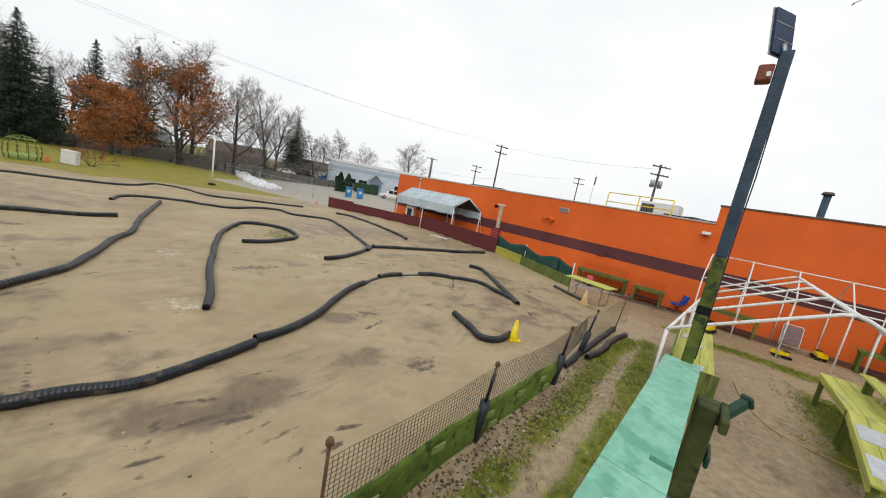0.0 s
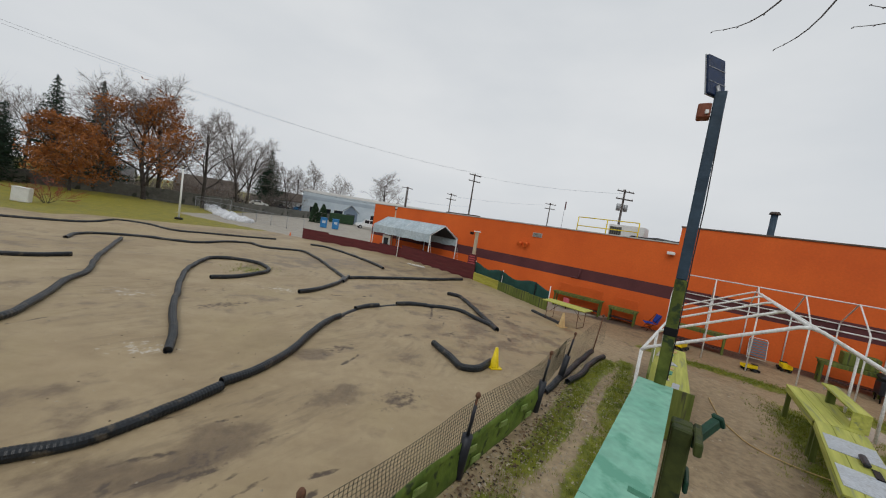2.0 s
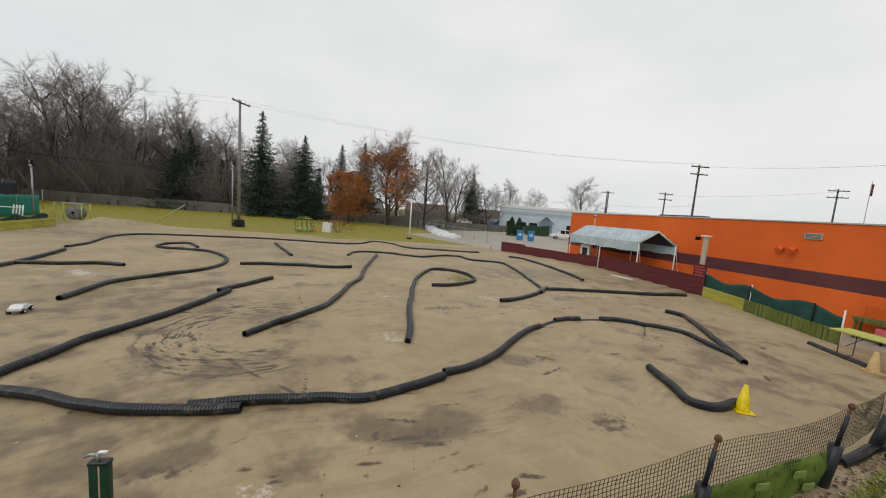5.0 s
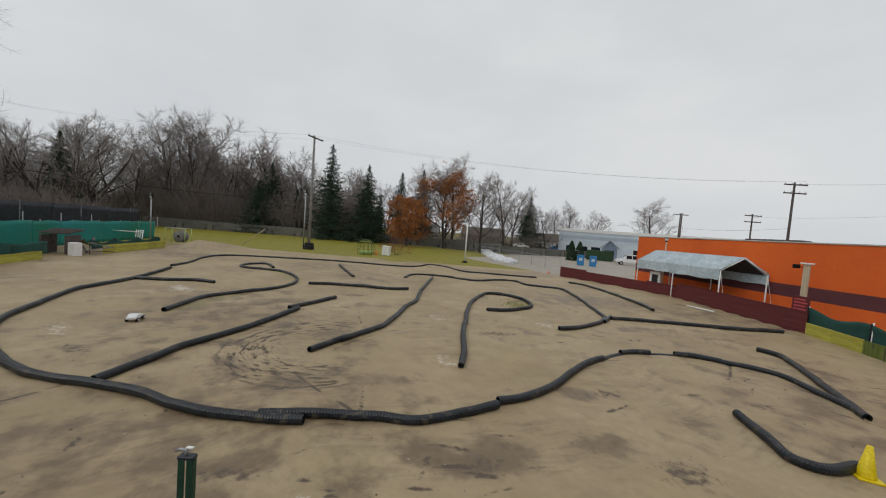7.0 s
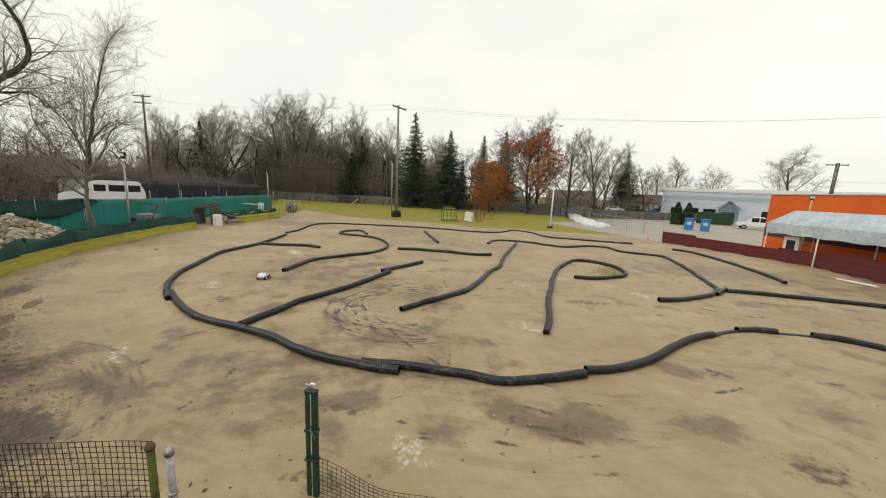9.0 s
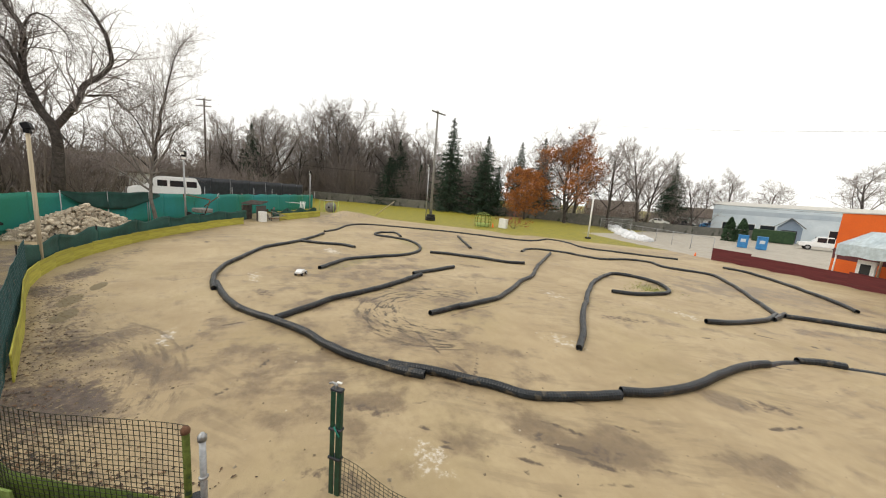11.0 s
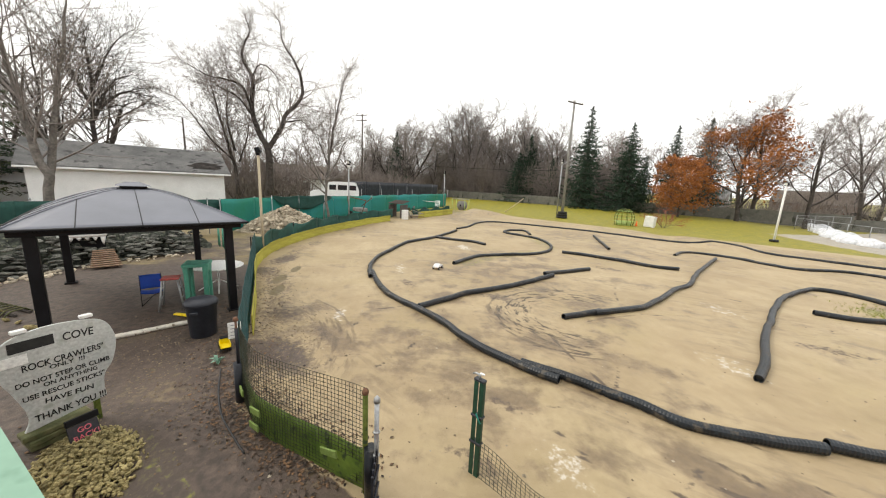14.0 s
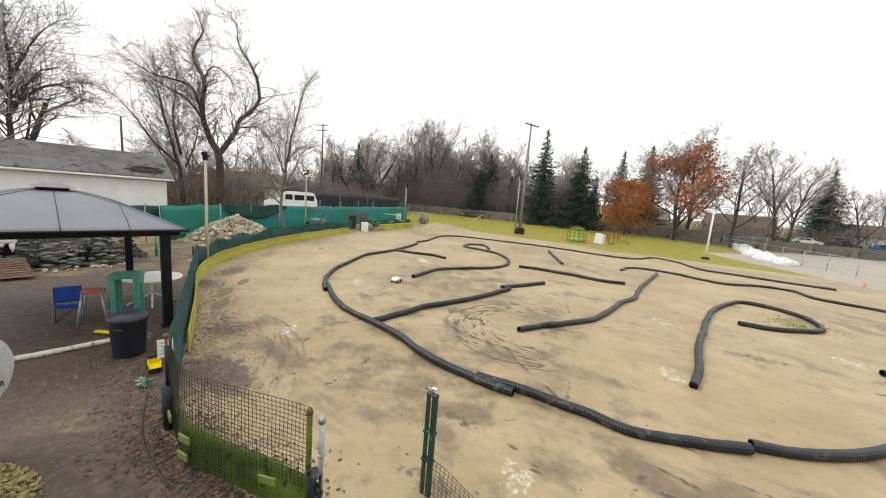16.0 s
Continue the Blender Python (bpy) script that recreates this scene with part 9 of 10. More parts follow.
part("apron", boxm(-0.26, 0.235, 0.86, 0.26, 0.26, 0.998, 0.005), M_greenpaint, gt)
sl = thing("bar_stool", (-9.05, -5.42, 0, 0, 0, 20), "grey metal stool with a faded red seat", "stool")
part("seat", boxm(-0.19, -0.19, 0.73, 0.19, 0.19, 0.77, 0.02), M_redpl, sl)
for sx in (-1, 1):
    for sy in (-1, 1):
        part("leg", rod(bmesh.new(), (sx * 0.24, sy * 0.24, -0.02), (sx * 0.15, sy * 0.15, 0.73), 0.022), M_greysteel, sl)
for z, q in ((0.25, 0.21), (0.5, 0.18)):
    for s in (-1, 1):
        part("rung", rod(bmesh.new(), (-q, s * q, z), (q, s * q, z), 0.012), M_greysteel, sl)
camp_chair(-9.35, -6.05, 0, 123, "royal blue fabric folding chair under the gazebo", M_blue, 0.8)
wt_ = thing("round_table", (-10.5, -5.0, 0, 0, 0, 0), "round white plastic table on splayed legs", "table")
part("tabletop", lathe(bmesh.new(), [(0.62, 0.69), (0.66, 0.7), (0.66, 0.72), (0.6, 0.735)], 32), M_white, wt_)
part("stem", rod(bmesh.new(), (0, 0, 0.25), (0, 0, 0.69), 0.035), M_white, wt_)
for k in range(4):
    a = math.pi / 2 * k + 0.4
    part("leg", rod(bmesh.new(), (0, 0, 0.3), (0.5 * math.cos(a), 0.5 * math.sin(a), 0.0), 0.02), M_white, wt_)
lg = [(-7.15, -5.7), (-7.4, -5.3), (-7.62, -4.95), (-7.95, -4.5)]
bm = bmesh.new()
pts = spline(lg, 0.1)
bent(bm, [(q[0] + 0.012 * noise.noise((i, 0, 0)), q[1], surface(*q) + 0.05) for i, q in enumerate(pts)], [0.05 + 0.012 * noise.noise((i * 0.7, 3, 0)) for i in range(len(pts))], 10)
solid("bleached_log", bm, M_log, (0, 0, 0), "bleached log lying as an edging", "log")
bm = bmesh.new()
pts = spline([(-6.5, -7.2), (-7.0, -6.3), (-7.15, -5.75)], 0.1)
bent(bm, [(q[0], q[1], surface(*q) + 0.045) for q in pts], [0.045 + 0.012 * noise.noise((i * 0.7, 8, 0)) for i in range(len(pts))], 10)
solid("bleached_log", bm, M_log, (0, 0, 0), "bleached branch lying as an edging", "log")
solid("yellow_plank", boxm(-0.35, -0.05, 0, 0.35, 0.05, 0.03, 0.004), M_yellow, (-8.35, -4.75, 0.02, 0, 0, 70), "short yellow plank on the soil", "plank")


# ---- stones ----
def stone_meshes(mat, seeds, name="stone", flat=1.0):
    out = []
    for sd in seeds:
        bm = bmesh.new()
        bmesh.ops.create_icosphere(bm, subdivisions=2, radius=1.0)
        rs = np.random.RandomState(sd)
        k = Vector(rs.uniform(-9, 9, 3))
        sc = Vector((rs.uniform(0.85, 1.25), rs.uniform(0.7, 1.0), rs.uniform(0.45, 0.75) * flat))
        for q in bm.verts:
            q.co *= 1 + 0.38 * noise.noise(q.co * 1.1 + k)
            q.co = Vector((q.co.x * sc.x, q.co.y * sc.y, q.co.z * sc.z))
        out.append(finish(bm, name, mat, False))
    return out


def pile(name, label, spots, meshes, kind_name="stone", category="stone pile", tilt=35):
    """Separate stones under one pile; spots are (x, y, z, size)."""
    t = thing(name, (spots[0][0], spots[0][1], 0), label, category)
    inv = t.matrix_world.inverted()
    rs = np.random.RandomState(len(spots))
    for i, (x, y, z, s) in enumerate(spots):
        ob = new(kind_name, meshes[i % len(meshes)])
        ob.parent = t
        ob.matrix_local = inv @ pose(x, y, z, rs.uniform(-tilt, tilt), rs.uniform(-tilt, tilt), rs.uniform(0, 360)) @ Matrix.Diagonal((s, s, s, 1))
    return t


rs_p = np.random.RandomState(17)
cob = stone_meshes(M_cobble, (1, 2, 3, 4), "cobble")
spots = []
def heap(u, v):
    return -3.92 + 0.66 * u - 0.5 * v, -3.52 + 0.72 * u + 0.5 * v, 0.2 * max(0.0, 1 - (u / 0.85) ** 2 - (v / 0.75) ** 2)


for i in range(300):
    a, r = rs_p.uniform(0, 6.28), math.sqrt(rs_p.uniform(0, 1))
    x, y, h = heap(0.72 * r * math.cos(a) + rs_p.normal(0, 0.06), 0.56 * r * math.sin(a) + rs_p.normal(0, 0.05))
    spots.append((x, y, surface(x, y) + 0.6 * h + 0.008, rs_p.uniform(0.016, 0.03)))
pile("cobble_heap", "heap of yellow-tan cobbles below the sign", spots, cob, "cobble")
for k in range(3):
    m = pose(-4.42 + 0.02 * k, -4.15 - 0.01 * k, 0.03 + 0.075 * k, 0, 0, 145 + 6 * (k % 2))
    solid("edging_block", boxm(-0.3, -0.1, 0, 0.3, 0.1, 0.07, 0.012), M_mosslog, m, "mossy stacked edging block", "block", "stacked blocks")
rub = stone_meshes(M_stone, (11, 12, 13, 14, 15), "rubble_stone")
spots = []
for i in range(300):
    a, r = rs_p.uniform(0, 6.28), math.sqrt(rs_p.uniform(0, 1))
    x, y = -22.8 + r * (1.65 * math.cos(a) - 0.68 * math.sin(a)), -6.4 + r * (0.45 * math.cos(a) + 2.4 * math.sin(a))
    h = 1.5 * (1 - r) ** 0.8
    spots.append((x, y, surface(x, y) + h * rs_p.uniform(0.85, 1.0) + 0.05, rs_p.uniform(0.07, 0.15)))
pile("rubble_heap", "heap of pale broken stones behind the screen", spots, rub, "rubble_stone")
solid("rubble_core", lathe(bmesh.new(), [(2.2, 0), (1.4, 0.5), (0.65, 0.92), (0.1, 1.1)], 18), M_stone, pose(-22.8, -6.4, 0.0, 0, 0, 16) @ Matrix.Diagonal((0.7, 1.02, 1.05, 1)), "earth under the stone heap", "earth")
hy = thing("yellow_hydrant", (-19.2, -5.75, 0), "small yellow plastic marker by the stones", "marker")
part("body", lathe(bmesh.new(), [(0.11, 0), (0.11, 0.05), (0.075, 0.07), (0.075, 0.36), (0.09, 0.4), (0.05, 0.48), (0.01, 0.5)], 14), M_yellow, hy)
part("nozzle", rod(bmesh.new(), (-0.13, 0, 0.28), (0.13, 0, 0.28), 0.035), M_yellow, hy)


def rock_garden():
    """A sculpted mound of ridged dark rock round the back of the yard."""
    line = [(-7.6, -15.0), (-9.0, -13.9), (-10.6, -13.2), (-12.0, -12.6), (-13.4, -12.0), (-14.9, -11.2), (-15.8, -10.3), (-16.6, -9.2), (-17.2, -8.3)]
    p = spline(line, 0.11)
    n, rows = len(p), 40
    vs, fs = [], []
    for i, q in enumerate(p):
        d = p[min(i + 1, n - 1)] - p[max(i - 1, 0)]
        d /= np.linalg.norm(d)
        s = np.array([-d[1], d[0]])
        u = i / (n - 1)
        h = (1.62 - 0.4 * u) * (0.88 + 0.3 * noise.noise((i * 0.05, 1, 0))) * min(1, 6 * u + 0.2, 6 * (1 - u) + 0.2)
        w = 1.7 - 0.4 * u
        for k in range(rows):
            v = k / (rows - 1)
            o = (v * 2 - 1) * w
            z = h * (1 - abs(v * 2 - 1) ** 1.7)
            nv = noise.noise_vector(Vector((q[0] * 1.1, q[1] * 1.1, z * 1.6 + v * 2)))
            rid = abs(noise.noise((q[0] * 1.9, q[1] * 1.9, v * 5))) * 0.5 + abs(noise.noise((q[0] * 4.5, q[1] * 4.5, v * 11))) * 0.25
            hz = max(-0.1, z - rid * (z > 0.05) + 0.2 * nv.z * (z > 0.05))
            lay = 0.17 + 0.05 * nv.x
            hz = 0.35 * hz + 0.65 * lay * round(hz / lay)
            vs.append((q[0] + s[0] * o + 0.4 * nv.x, q[1] + s[1] * o + 0.4 * nv.y, hz))
    for i in range(n - 1):
        for k in range(rows - 1):
            a = i * rows + k
            fs.append((a, a + rows, a + rows + 1, a + 1))
    solid("rock_mound", raw("rock_mound", vs, fs, M_rock, False), None, (0, 0, 0), "dark sculpted ridged rock mound for crawlers", "rock")
    gr_ = stone_meshes(M_greyrock, (31, 32, 33, 34), "fieldstone", 0.55)
    spots = []
    rs = np.random.RandomState(3)
    for i in range(300):
        u = rs.uniform(0.4, 1)
        q = p[int(u * (n - 1))]
        k = rs.uniform(0, 1)
        inward = np.array([-9.5, -6.5]) - q
        inward /= np.linalg.norm(inward)
        pos = q + inward * (1.75 - 1.0 * k)
        spots.append((pos[0], pos[1], 1.0 * k * rs.uniform(0.75, 1.0), rs.uniform(0.07, 0.16)))
    pile("fieldstone_wall", "dry wall of grey fieldstones round the rock mound", spots, gr_, "fieldstone", "stone wall", 10)
    spots = []
    for i in range(70):
        u = rs.uniform(0, 1)
        q = p[int(u * (n - 1))]
        inward = np.array([-9.5, -6.5]) - q
        inward /= np.linalg.norm(inward)
        pos = q + inward * rs.uniform(1.75, 2.25)
        spots.append((pos[0], pos[1], 0.02, rs.uniform(0.04, 0.1)))
    pile("edging_stones", "row of tan stones edging the rock mound", spots, rub, "edging_stone", "stone edging")
    for i in range(10):
        a = rs.uniform(100, 160)
        x, y = -9.9 + rs.uniform(-0.9, 0.9), -11.9 + rs.uniform(-0.7, 0.7)
        m = pose(x, y, rs.uniform(0.1, 0.5), 0, rs.uniform(-25, 25), a)
        bm = bmesh.new()
        bent(bm, [(-0.8, 0, 0), (-0.3, 0.05 * rs.normal(), 0.02), (0.3, 0.05 * rs.normal(), 0.03), (0.8, 0, 0)], [0.09, 0.1, 0.085, 0.06], 9)
        solid("mossy_log", bm, M_mosslog, m, "mossy rotting log on the rock course", "log", "mossy logs")
    rl = thing("rib_ladder", (-9.46, -10.6, 0.18, 0, 4, 71), "fallen rib ladder of dark weathered sticks", "obstacle")
    for sgn in (-1, 1):
        part("rail", bent(bmesh.new(), [(0, sgn * 0.16, 0.02), (1.2, sgn * 0.18, 0.06), (2.5, sgn * 0.12, 0.0)], 0.03, 6), M_bark, rl)
    for k in range(17):
        part("rung", bent(bmesh.new(), [(0.1 + 0.14 * k, -0.3, -0.08), (0.12 + 0.14 * k, -0.12, 0.08), (0.12 + 0.14 * k, 0.12, 0.09), (0.1 + 0.14 * k, 0.3, -0.08)], 0.018, 5), M_mosslog, rl)
    spots = [(-8.3 + rs.normal(0, 0.35), -8.5 + rs.normal(0, 0.4), 0.04, rs.uniform(0.05, 0.1)) for _ in range(14)]
    pile("mossy_stones", "loose yellow-mossed stones beside the rib ladder", spots, cob, "mossy_stone", "stones")
    t = thing("cave_mouth", (-13.75, -10.75, 0.5, 0, 0, 127), "white plaster jaw above a dark cave mouth", "sculpture")
    bm = boxm(-0.62, -0.15, 0.38, 0.62, 0.25, 0.62, 0.06)
    part("jaw", bm, M_white, t)
    for k, (px, hh) in enumerate(((-0.5, 0.3), (-0.3, 0.14), (-0.1, 0.12), (0.1, 0.12), (0.3, 0.14), (0.5, 0.3))):
        part("tooth", lathe(bmesh.new(), [(0.075, 0.0), (0.05, -hh * 0.6), (0.01, -hh)], 9, Matrix.Translation((px, -0.06, 0.4))), M_white, t)
    # Closed black block; the cave's shade is given as its colour.
    part("shade_block", boxm(-0.55, 0.1, -0.1, 0.55, 0.9, 0.38, 0.04), M_black, t, "black block standing for the shade in the cave")
    r = thing("slat_ramp", pose(-13.25, -9.8, 0.0, 0, 0, 127) @ Matrix.Diagonal((0.72, 0.85, 0.85, 1)), "brown wooden slat ramp up to the cave", "ramp")
    for k in range(9):
        part("slat", boxm(-0.55 + 0.02 * k, -0.62 + k * 0.15, 0.06 + k * 0.055, 0.55 - 0.02 * k, -0.476 + k * 0.15, 0.1 + k * 0.055, 0.006), M_rampwood, r)
    for s in (-0.4, 0.4):
        part("runner", boxm(s - 0.04, -0.62, 0.0, s + 0.04, 0.78, 0.05, 0.004, pose(0, 0, 0, 20, 0, 0)), M_rampwood, r)


rock_garden()
for x, y, z, h in ((-17.1, -7.85, 0, 1.15), (-16.6, -7.45, 0, 1.05)):
    t = thing("frame_stand", (x, y, z, 0, 0, 30), "jade green folding frame stand", "stand")
    part("leg", rod(bmesh.new(), (-0.2, 0, 0), (0.0, 0, h), 0.03), M_greenpaint, t)
    part("leg", rod(bmesh.new(), (0.25, 0, 0), (0.0, 0, h), 0.03), M_greenpaint, t)
    part("bar", rod(bmesh.new(), (-0.15, 0, h * 0.5), (0.15, 0, h * 0.5), 0.025), M_greenpaint, t)


# ---- clutter behind the painted boards ----
def junk():
    a = thing("scrap_cart", (-29.8, -2.3, 0, 0, 0, 40), "rusty wheeled cart with a pale tub", "cart")
    part("tub", boxm(-0.6, -0.4, 0.7, 0.5, 0.4, 1.0, 0.05), M_polegrey, a)
    for p, q in (((-0.9, -0.5, 0.7), (-1.2, -0.5, 1.9)), ((0.9, -0.5, 0.7), (1.3, -0.4, 1.7)), ((-1.2, -0.5, 1.9), (1.3, -0.4, 1.7)), ((-0.4, 0.4, 1.1), (0.9, 0.5, 1.9))):
        part("bar", rod(bmesh.new(), p, q, 0.035), M_rust, a)
    for s in (-0.7, 0.7):
        part("wheel", rod(bmesh.new(), (s, -0.55, 0.35), (s, -0.45, 0.35), 0.35, seg=18), M_rubber, a)
    b = thing("timber_stack", (-32.8, 1.0, 0, 0, 0, 60), "stack of dark grooved boards", "stack")
    for k in range(7):
        part("board", boxm(-0.75, -0.9 + 0.22 * k, 1.15 + 0.08 * k, 0.75, -0.72 + 0.22 * k, 1.22 + 0.08 * k, 0.01, pose(0, 0, 0, -12, 0, 0)), M_poledark, b)
    for s in (-0.6, 0.6):
        part("trestle", boxm(s - 0.05, -0.7, -0.05, s + 0.05, 0.7, 1.2, 0.01), M_poledark, b)
    c_ = thing("white_cabinet", pose(-31.0, 1.55, 0, 0, 0, 20) @ Matrix.Diagonal((0.75, 0.75, 0.8, 1)), "white metal cabinet with rust edges", "cabinet")
    part("body", boxm(-0.35, -0.3, 0, 0.35, 0.3, 1.05, 0.03), M_white, c_)
    part("door", boxm(-0.32, -0.32, 0.05, 0.32, -0.301, 1.0, 0.01), M_white, c_)
    rs = np.random.RandomState(6)
    for k in range(8):
        x, y = -31.0 - 2.6 * rs.uniform(0, 1), 1.6 + 1.6 * rs.uniform(0, 1)
        solid("scrap_board", boxm(-0.8, -0.06, 0, 0.8, 0.06, 0.05, 0.006), (M_poledark, M_rust, M_polegrey)[k % 3], (x, y, 0.15 + 0.1 * k, 0, rs.uniform(-25, 25), rs.uniform(0, 180)), "dark scrap board thrown on a heap", "board", "scrap boards")
    d_ = thing("reel_rack", (-43.5, 9.4, 0, 0, 0, 35), "steel rack holding a cable reel", "rack")
    for s in (-1.1, 1.1):
        for q in (-0.4, 0.4):
            part("post", rod(bmesh.new(), (s, q, 0), (s, q, 1.5), 0.04), M_lime, d_)
    for q in (-0.4, 0.4):
        part("bar", rod(bmesh.new(), (-1.1, q, 1.5), (1.1, q, 1.5), 0.035), M_greysteel, d_)
    reel = part("reel", lathe(bmesh.new(), [(0.1, -0.3), (0.62, -0.3), (0.62, -0.24), (0.3, -0.22), (0.3, 0.22), (0.62, 0.24), (0.62, 0.3), (0.1, 0.3)], 20, pose(0.3, 0, 0.7, 90, 0, 0)), M_polegrey, d_)
    part("hub", lathe(bmesh.new(), [(0.08, -0.34), (0.12, -0.34), (0.12, 0.34), (0.08, 0.34)], 12, pose(0.3, 0, 0.7, 90, 0, 0)), M_black, reel)
    e_ = thing("wall_mower", (-41.6, 5.6, 0, 0, 0, 40), "white tubular gadget on the far fence", "rack")
    part("bar", rod(bmesh.new(), (-1.8, 0, 1.1), (0.9, 0, 1.1), 0.04), M_white, e_)
    for k in range(4):
        part("strut", rod(bmesh.new(), (0.4 + 0.2 * k, -0.2, 0.0), (0.3 + 0.2 * k, 0.1, 1.3), 0.04), M_white, e_)


junk()


# ---- leaves, clods, pebbles and tufts on the soil ----
def scatter_band(pts, n, spread, rs, shift=(0, 0)):
    p = spline(pts, 0.05)
    i = rs.randint(0, len(p), n)
    q = p[i] + rs.normal(0, spread, (n, 2)) + np.array(shift)
    return q


def leaf_litter():
    rs = np.random.RandomState(41)
    q = np.concatenate([scatter_band(FENCE_R[1:5], 1300, 0.22, rs, (0.22, -0.16)), scatter_band(FENCE_L[:5], 2200, 0.26, rs, (-0.32, -0.24)), scatter_band(FENCE_L[4:7], 900, 0.3, rs, (-0.1, -0.35)), scatter_band(FENCE_L[3:], 500, 0.3, rs, (0.1, 0.3)), np.stack([rs.uniform(-16, 4, 25), rs.uniform(-2, 14, 25)], 1), np.stack([rs.uniform(-9, -3, 70), rs.uniform(-7, -2.5, 70)], 1)])
    vs, fs = [], []
    for x, y in q:
        s, a, t = rs.uniform(0.01, 0.034), rs.uniform(0, 6.28), rs.uniform(-0.4, 0.4)
        z = surface(x, y) + 0.008
        k = len(vs)
        for u, w, h in ((-1, 0, 0), (-0.3, 0.5, 0.25), (0.45, 0.42, 0.15), (1, 0, 0.3), (0.4, -0.45, 0.2), (-0.35, -0.48, 0.1)):
            vs.append((x + s * (u * math.cos(a) - w * math.sin(a)), y + s * (u * math.sin(a) + w * math.cos(a)), z + s * (h + t * w)))
        fs.append(tuple(range(k, k + 6)))
    tagged(new("fallen_leaves", raw("fallen_leaves", vs, fs, M_leaf)), "dry brown and orange leaves scattered on the ground", "leaves", kind="stuff")


def lumps(name, q, lo, hi, mat, label, seed):
    rs = np.random.RandomState(seed)
    oct_v = np.array([(1, 0, 0), (-1, 0, 0), (0, 1, 0), (0, -1, 0), (0, 0, 1), (0, 0, -0.4)])
    oct_f = [(0, 2, 4), (2, 1, 4), (1, 3, 4), (3, 0, 4), (2, 0, 5), (1, 2, 5), (3, 1, 5), (0, 3, 5)]
    vs, fs = [], []
    for x, y in q:
        s = rs.uniform(lo, hi) * rs.uniform(0.6, 1.4)
        a = rs.uniform(0, 6.28)
        o = oct_v * s * rs.uniform(0.6, 1.3, (6, 3)) * np.array([1, 1, 0.7])
        k = len(vs)
        c, sn = math.cos(a), math.sin(a)
        z = surface(x, y)
        vs.extend([(x + v[0] * c - v[1] * sn, y + v[0] * sn + v[1] * c, z + v[2]) for v in o])
        fs.extend([tuple(k + i for i in f) for f in oct_f])
    tagged(new(name, raw(name, vs, fs, mat)), label, "stones", kind="stuff")


def tufts(q, seed, lo=0.03, hi=0.08):
    rs = np.random.RandomState(seed)
    vs, fs = [], []
    for x, y in q:
        z = surface(x, y)
        for _ in range(5):
            a, l = rs.uniform(0, 6.28), rs.uniform(lo, hi)
            bx, by = x + rs.normal(0, 0.02), y + rs.normal(0, 0.02)
            dx, dy = math.cos(a), math.sin(a)
            k = len(vs)
            vs.extend([(bx - dy * 0.004, by + dx * 0.004, z - 0.005), (bx + dy * 0.004, by - dx * 0.004, z - 0.005), (bx + dx * l * 0.6, by + dy * l * 0.6, z + l)])
            fs.append((k, k + 1, k + 2))
    tagged(new("grass_tufts", raw("grass_tufts", vs, fs, M_grass)), "short winter grass and moss tufts", "grass", kind="stuff")


leaf_litter()
rs_c = np.random.RandomState(77)
fill = []
for i in range(1500):
    a, r = rs_c.uniform(0, 6.28), math.sqrt(rs_c.uniform(0, 1))
    x, y, h = heap(0.76 * r * math.cos(a) + rs_c.normal(0, 0.04), 0.6 * r * math.sin(a) + rs_c.normal(0, 0.04))
    fill.append((x, y, surface(x, y) + 0.55 * h * rs_c.uniform(0.7, 1.0), rs_c.uniform(0.011, 0.025)))
def bed(name, fill, mat, label):
    """Small uncountable stones, each a rough block."""
    vs, fs = [], []
    for x, y, z, s in fill:
        k = len(vs)
        w = rs_c.uniform(0.7, 1.3, (8, 3)) * s
        for i, (px, py, pz) in enumerate(((-1, -0.6, -0.4), (1, -0.5, -0.4), (0.9, 0.6, -0.4), (-0.8, 0.7, -0.4), (-0.7, -0.5, 0.5), (0.8, -0.4, 0.55), (0.6, 0.5, 0.5), (-0.6, 0.5, 0.6))):
            vs.append((x + px * w[i, 0], y + py * w[i, 1], z + pz * w[i, 2]))
        fs.extend([tuple(k + i for i in f) for f in ((0, 3, 2, 1), (4, 5, 6, 7), (0, 1, 5, 4), (1, 2, 6, 5), (2, 3, 7, 6), (3, 0, 4, 7))])
    tagged(new(name, raw(name, vs, fs, mat)), label, "stones", kind="stuff")


bed("cobble_bed", fill, M_cobble, "bed of small yellow-tan stones under the sign")
fill = []
for i in range(1700):
    a, r = rs_c.uniform(0, 6.28), math.sqrt(rs_c.uniform(0, 1)) * 1.12
    x, y = -22.8 + r * (1.65 * math.cos(a) - 0.68 * math.sin(a)), -6.4 + r * (0.45 * math.cos(a) + 2.4 * math.sin(a))
    fill.append((x, y, surface(x, y) + 1.46 * max(0.0, 1 - r) ** 0.8 + rs_c.uniform(0, 0.06), rs_c.uniform(0.04, 0.11)))
bed("rubble_bed", fill, M_stone, "small broken stones covering the heap")
pl = thing("pale_plant", (-6.13, -3.12, surface(-6.13, -3.12)), "small pale green artificial plant on the soil", "plant")
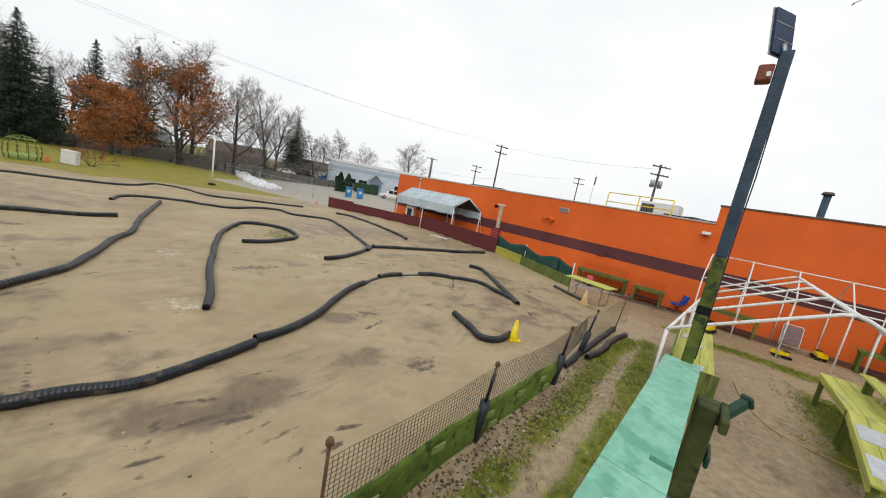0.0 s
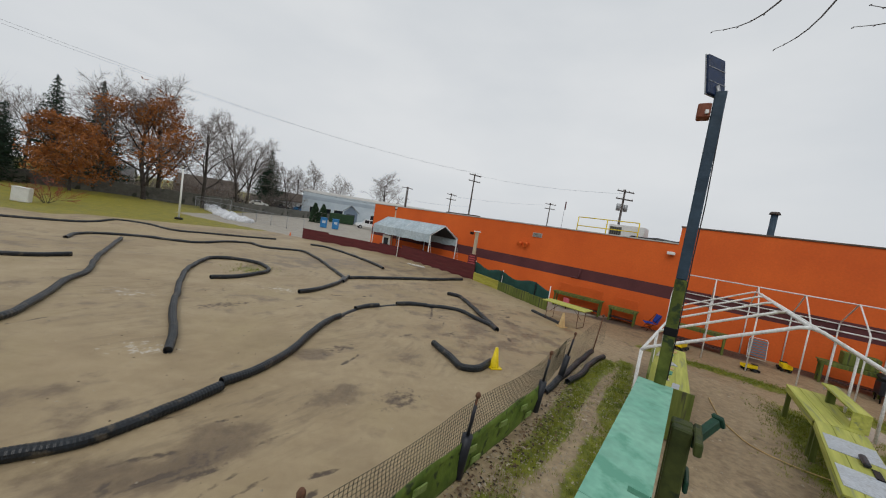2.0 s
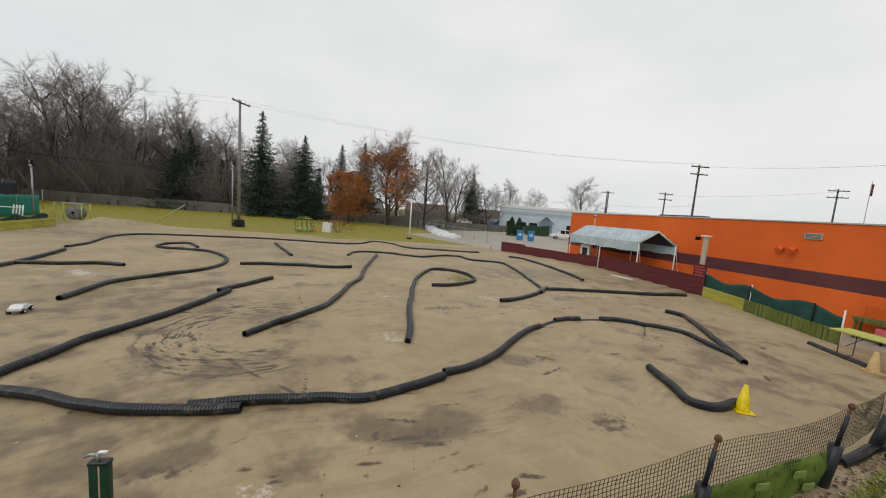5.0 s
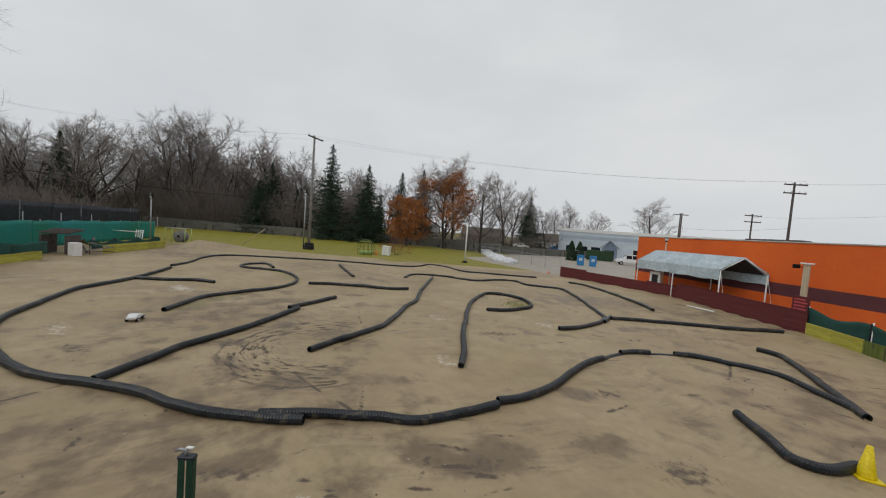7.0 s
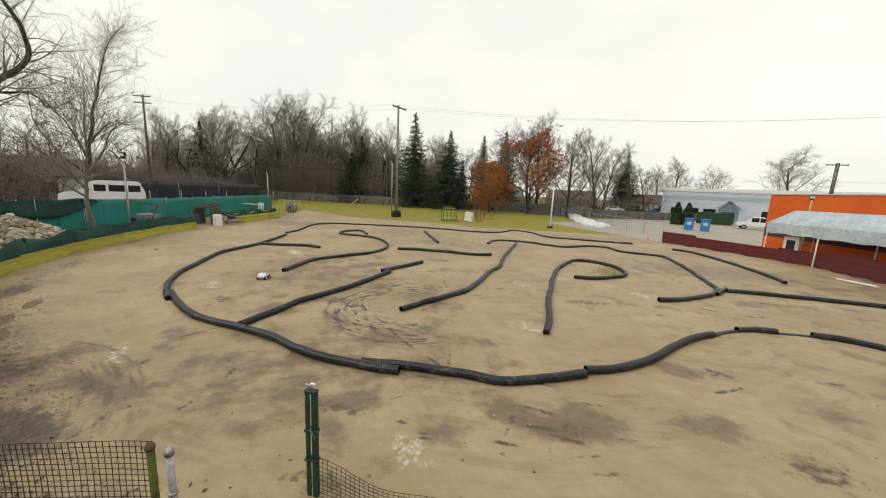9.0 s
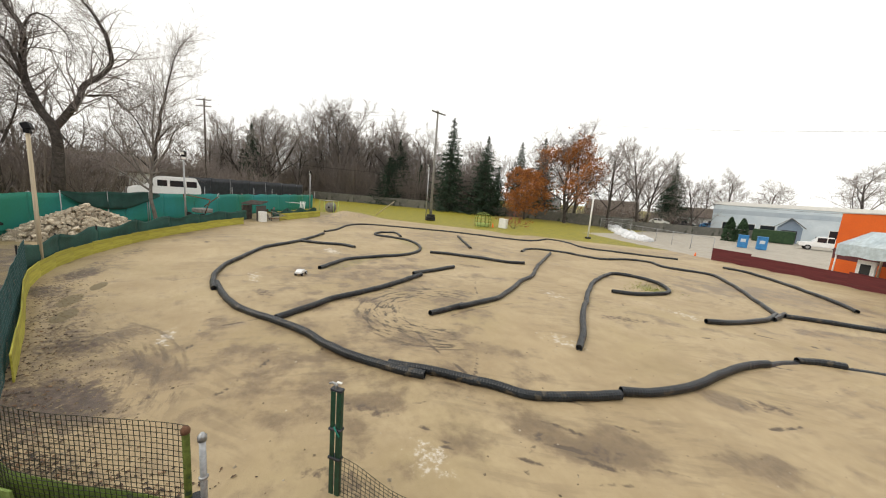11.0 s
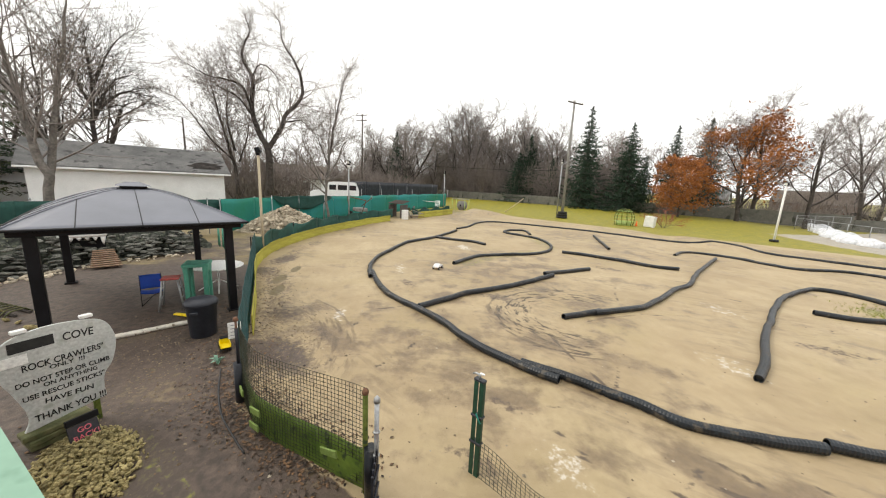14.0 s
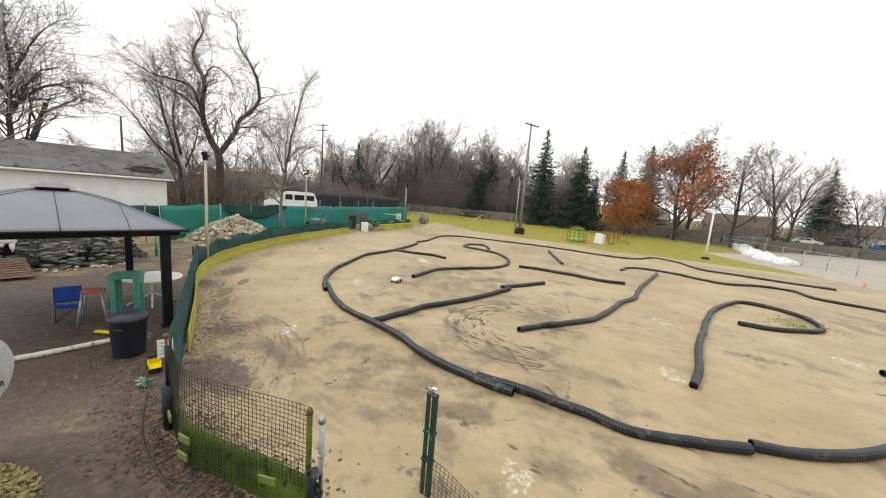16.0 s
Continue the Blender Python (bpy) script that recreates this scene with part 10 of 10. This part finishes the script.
for k in range(9):
    a = k * 2.4
    l = 0.09 + 0.03 * (k % 3)
    bm = bmesh.new()
    d = Vector((math.cos(a), math.sin(a), 0))
    n = Vector((-d.y, d.x, 0))
    rim = [bm.verts.new(v) for v in ((0, 0, 0.02), d * l * 0.5 + n * 0.03 + Vector((0, 0, 0.06 + 0.02 * (k % 4))), d * l + Vector((0, 0, 0.04 + 0.03 * (k % 4))), d * l * 0.5 - n * 0.03 + Vector((0, 0, 0.06 + 0.02 * (k % 4))))]
    bm.faces.new(rim)
    ob = part("leaf", bm, M_railpale, pl)
    md = ob.modifiers.new("thick", "SOLIDIFY")
    md.thickness = 0.004
hose = [(-5.88, -2.98), (-5.2, -2.72), (-4.6, -2.42), (-4.2, -2.12), (-3.85, -1.85)]
solid("black_hose", bent(bmesh.new(), [(q[0], q[1], surface(*q) + 0.012) for q in spline(hose, 0.1)], 0.013, 6), M_cable, (0, 0, 0), "black hose lying along the fence foot", "hose")
rs_l = np.random.RandomState(51)
lumps("soil_clods", np.concatenate([scatter_band([(-4.4, -1.5), (-6.5, -2.2), (-13.6, -4.4)], 1600, 0.42, rs_l), scatter_band([(-4.3, -3.0), (-6.0, -3.6), (-8.0, -4.2)], 1500, 0.8, rs_l), np.stack([rs_l.uniform(-16, 4, 700), rs_l.uniform(-2, 16, 700)], 1)]), 0.006, 0.022, M_grit, "dark clods of churned soil", 1)
lumps("pebbles", np.concatenate([scatter_band(FENCE_R[1:5], 1300, 0.3, rs_l, (0.35, -0.28)), scatter_band([(2.3, 4.4), (4.4, 7.2), (6.0, 9.6)], 700, 0.4, rs_l), scatter_band([(3.7, 8.1), (5.6, 10.2)], 350, 0.12, rs_l), np.stack([rs_l.uniform(4, 9, 400), rs_l.uniform(3.5, 11, 400)], 1), np.stack([rs_l.uniform(-15, 3, 300), rs_l.uniform(-2, 14, 300)], 1)]), 0.008, 0.026, M_stone, "small pale pebbles in the soil", 2)
tufts(np.concatenate([scatter_band([(0.5, 3.1), (1.4, 4.35), (2.95, 6.3), (4.4, 8.4), (5.7, 9.75)], 1700, 0.13, rs_l), scatter_band([(1.7, 3.5), (2.8, 4.9), (4.65, 7.5), (6.3, 9.9)], 1200, 0.13, rs_l), scatter_band([(9.0, 12.9), (10.6, 11.4), (12.6, 9.4), (13.2, 7.0)], 2200, 0.3, rs_l), scatter_band([(7.2, 5.0), (9.6, 8.2)], 2000, 0.4, rs_l), scatter_band([(7.5, 4.1), (9.4, 5.5), (11.6, 7.5)], 1800, 0.4, rs_l), np.stack([rs_l.normal(-7.6, 0.5, 300), rs_l.normal(15.2, 0.6, 300)], 1)]), 4)
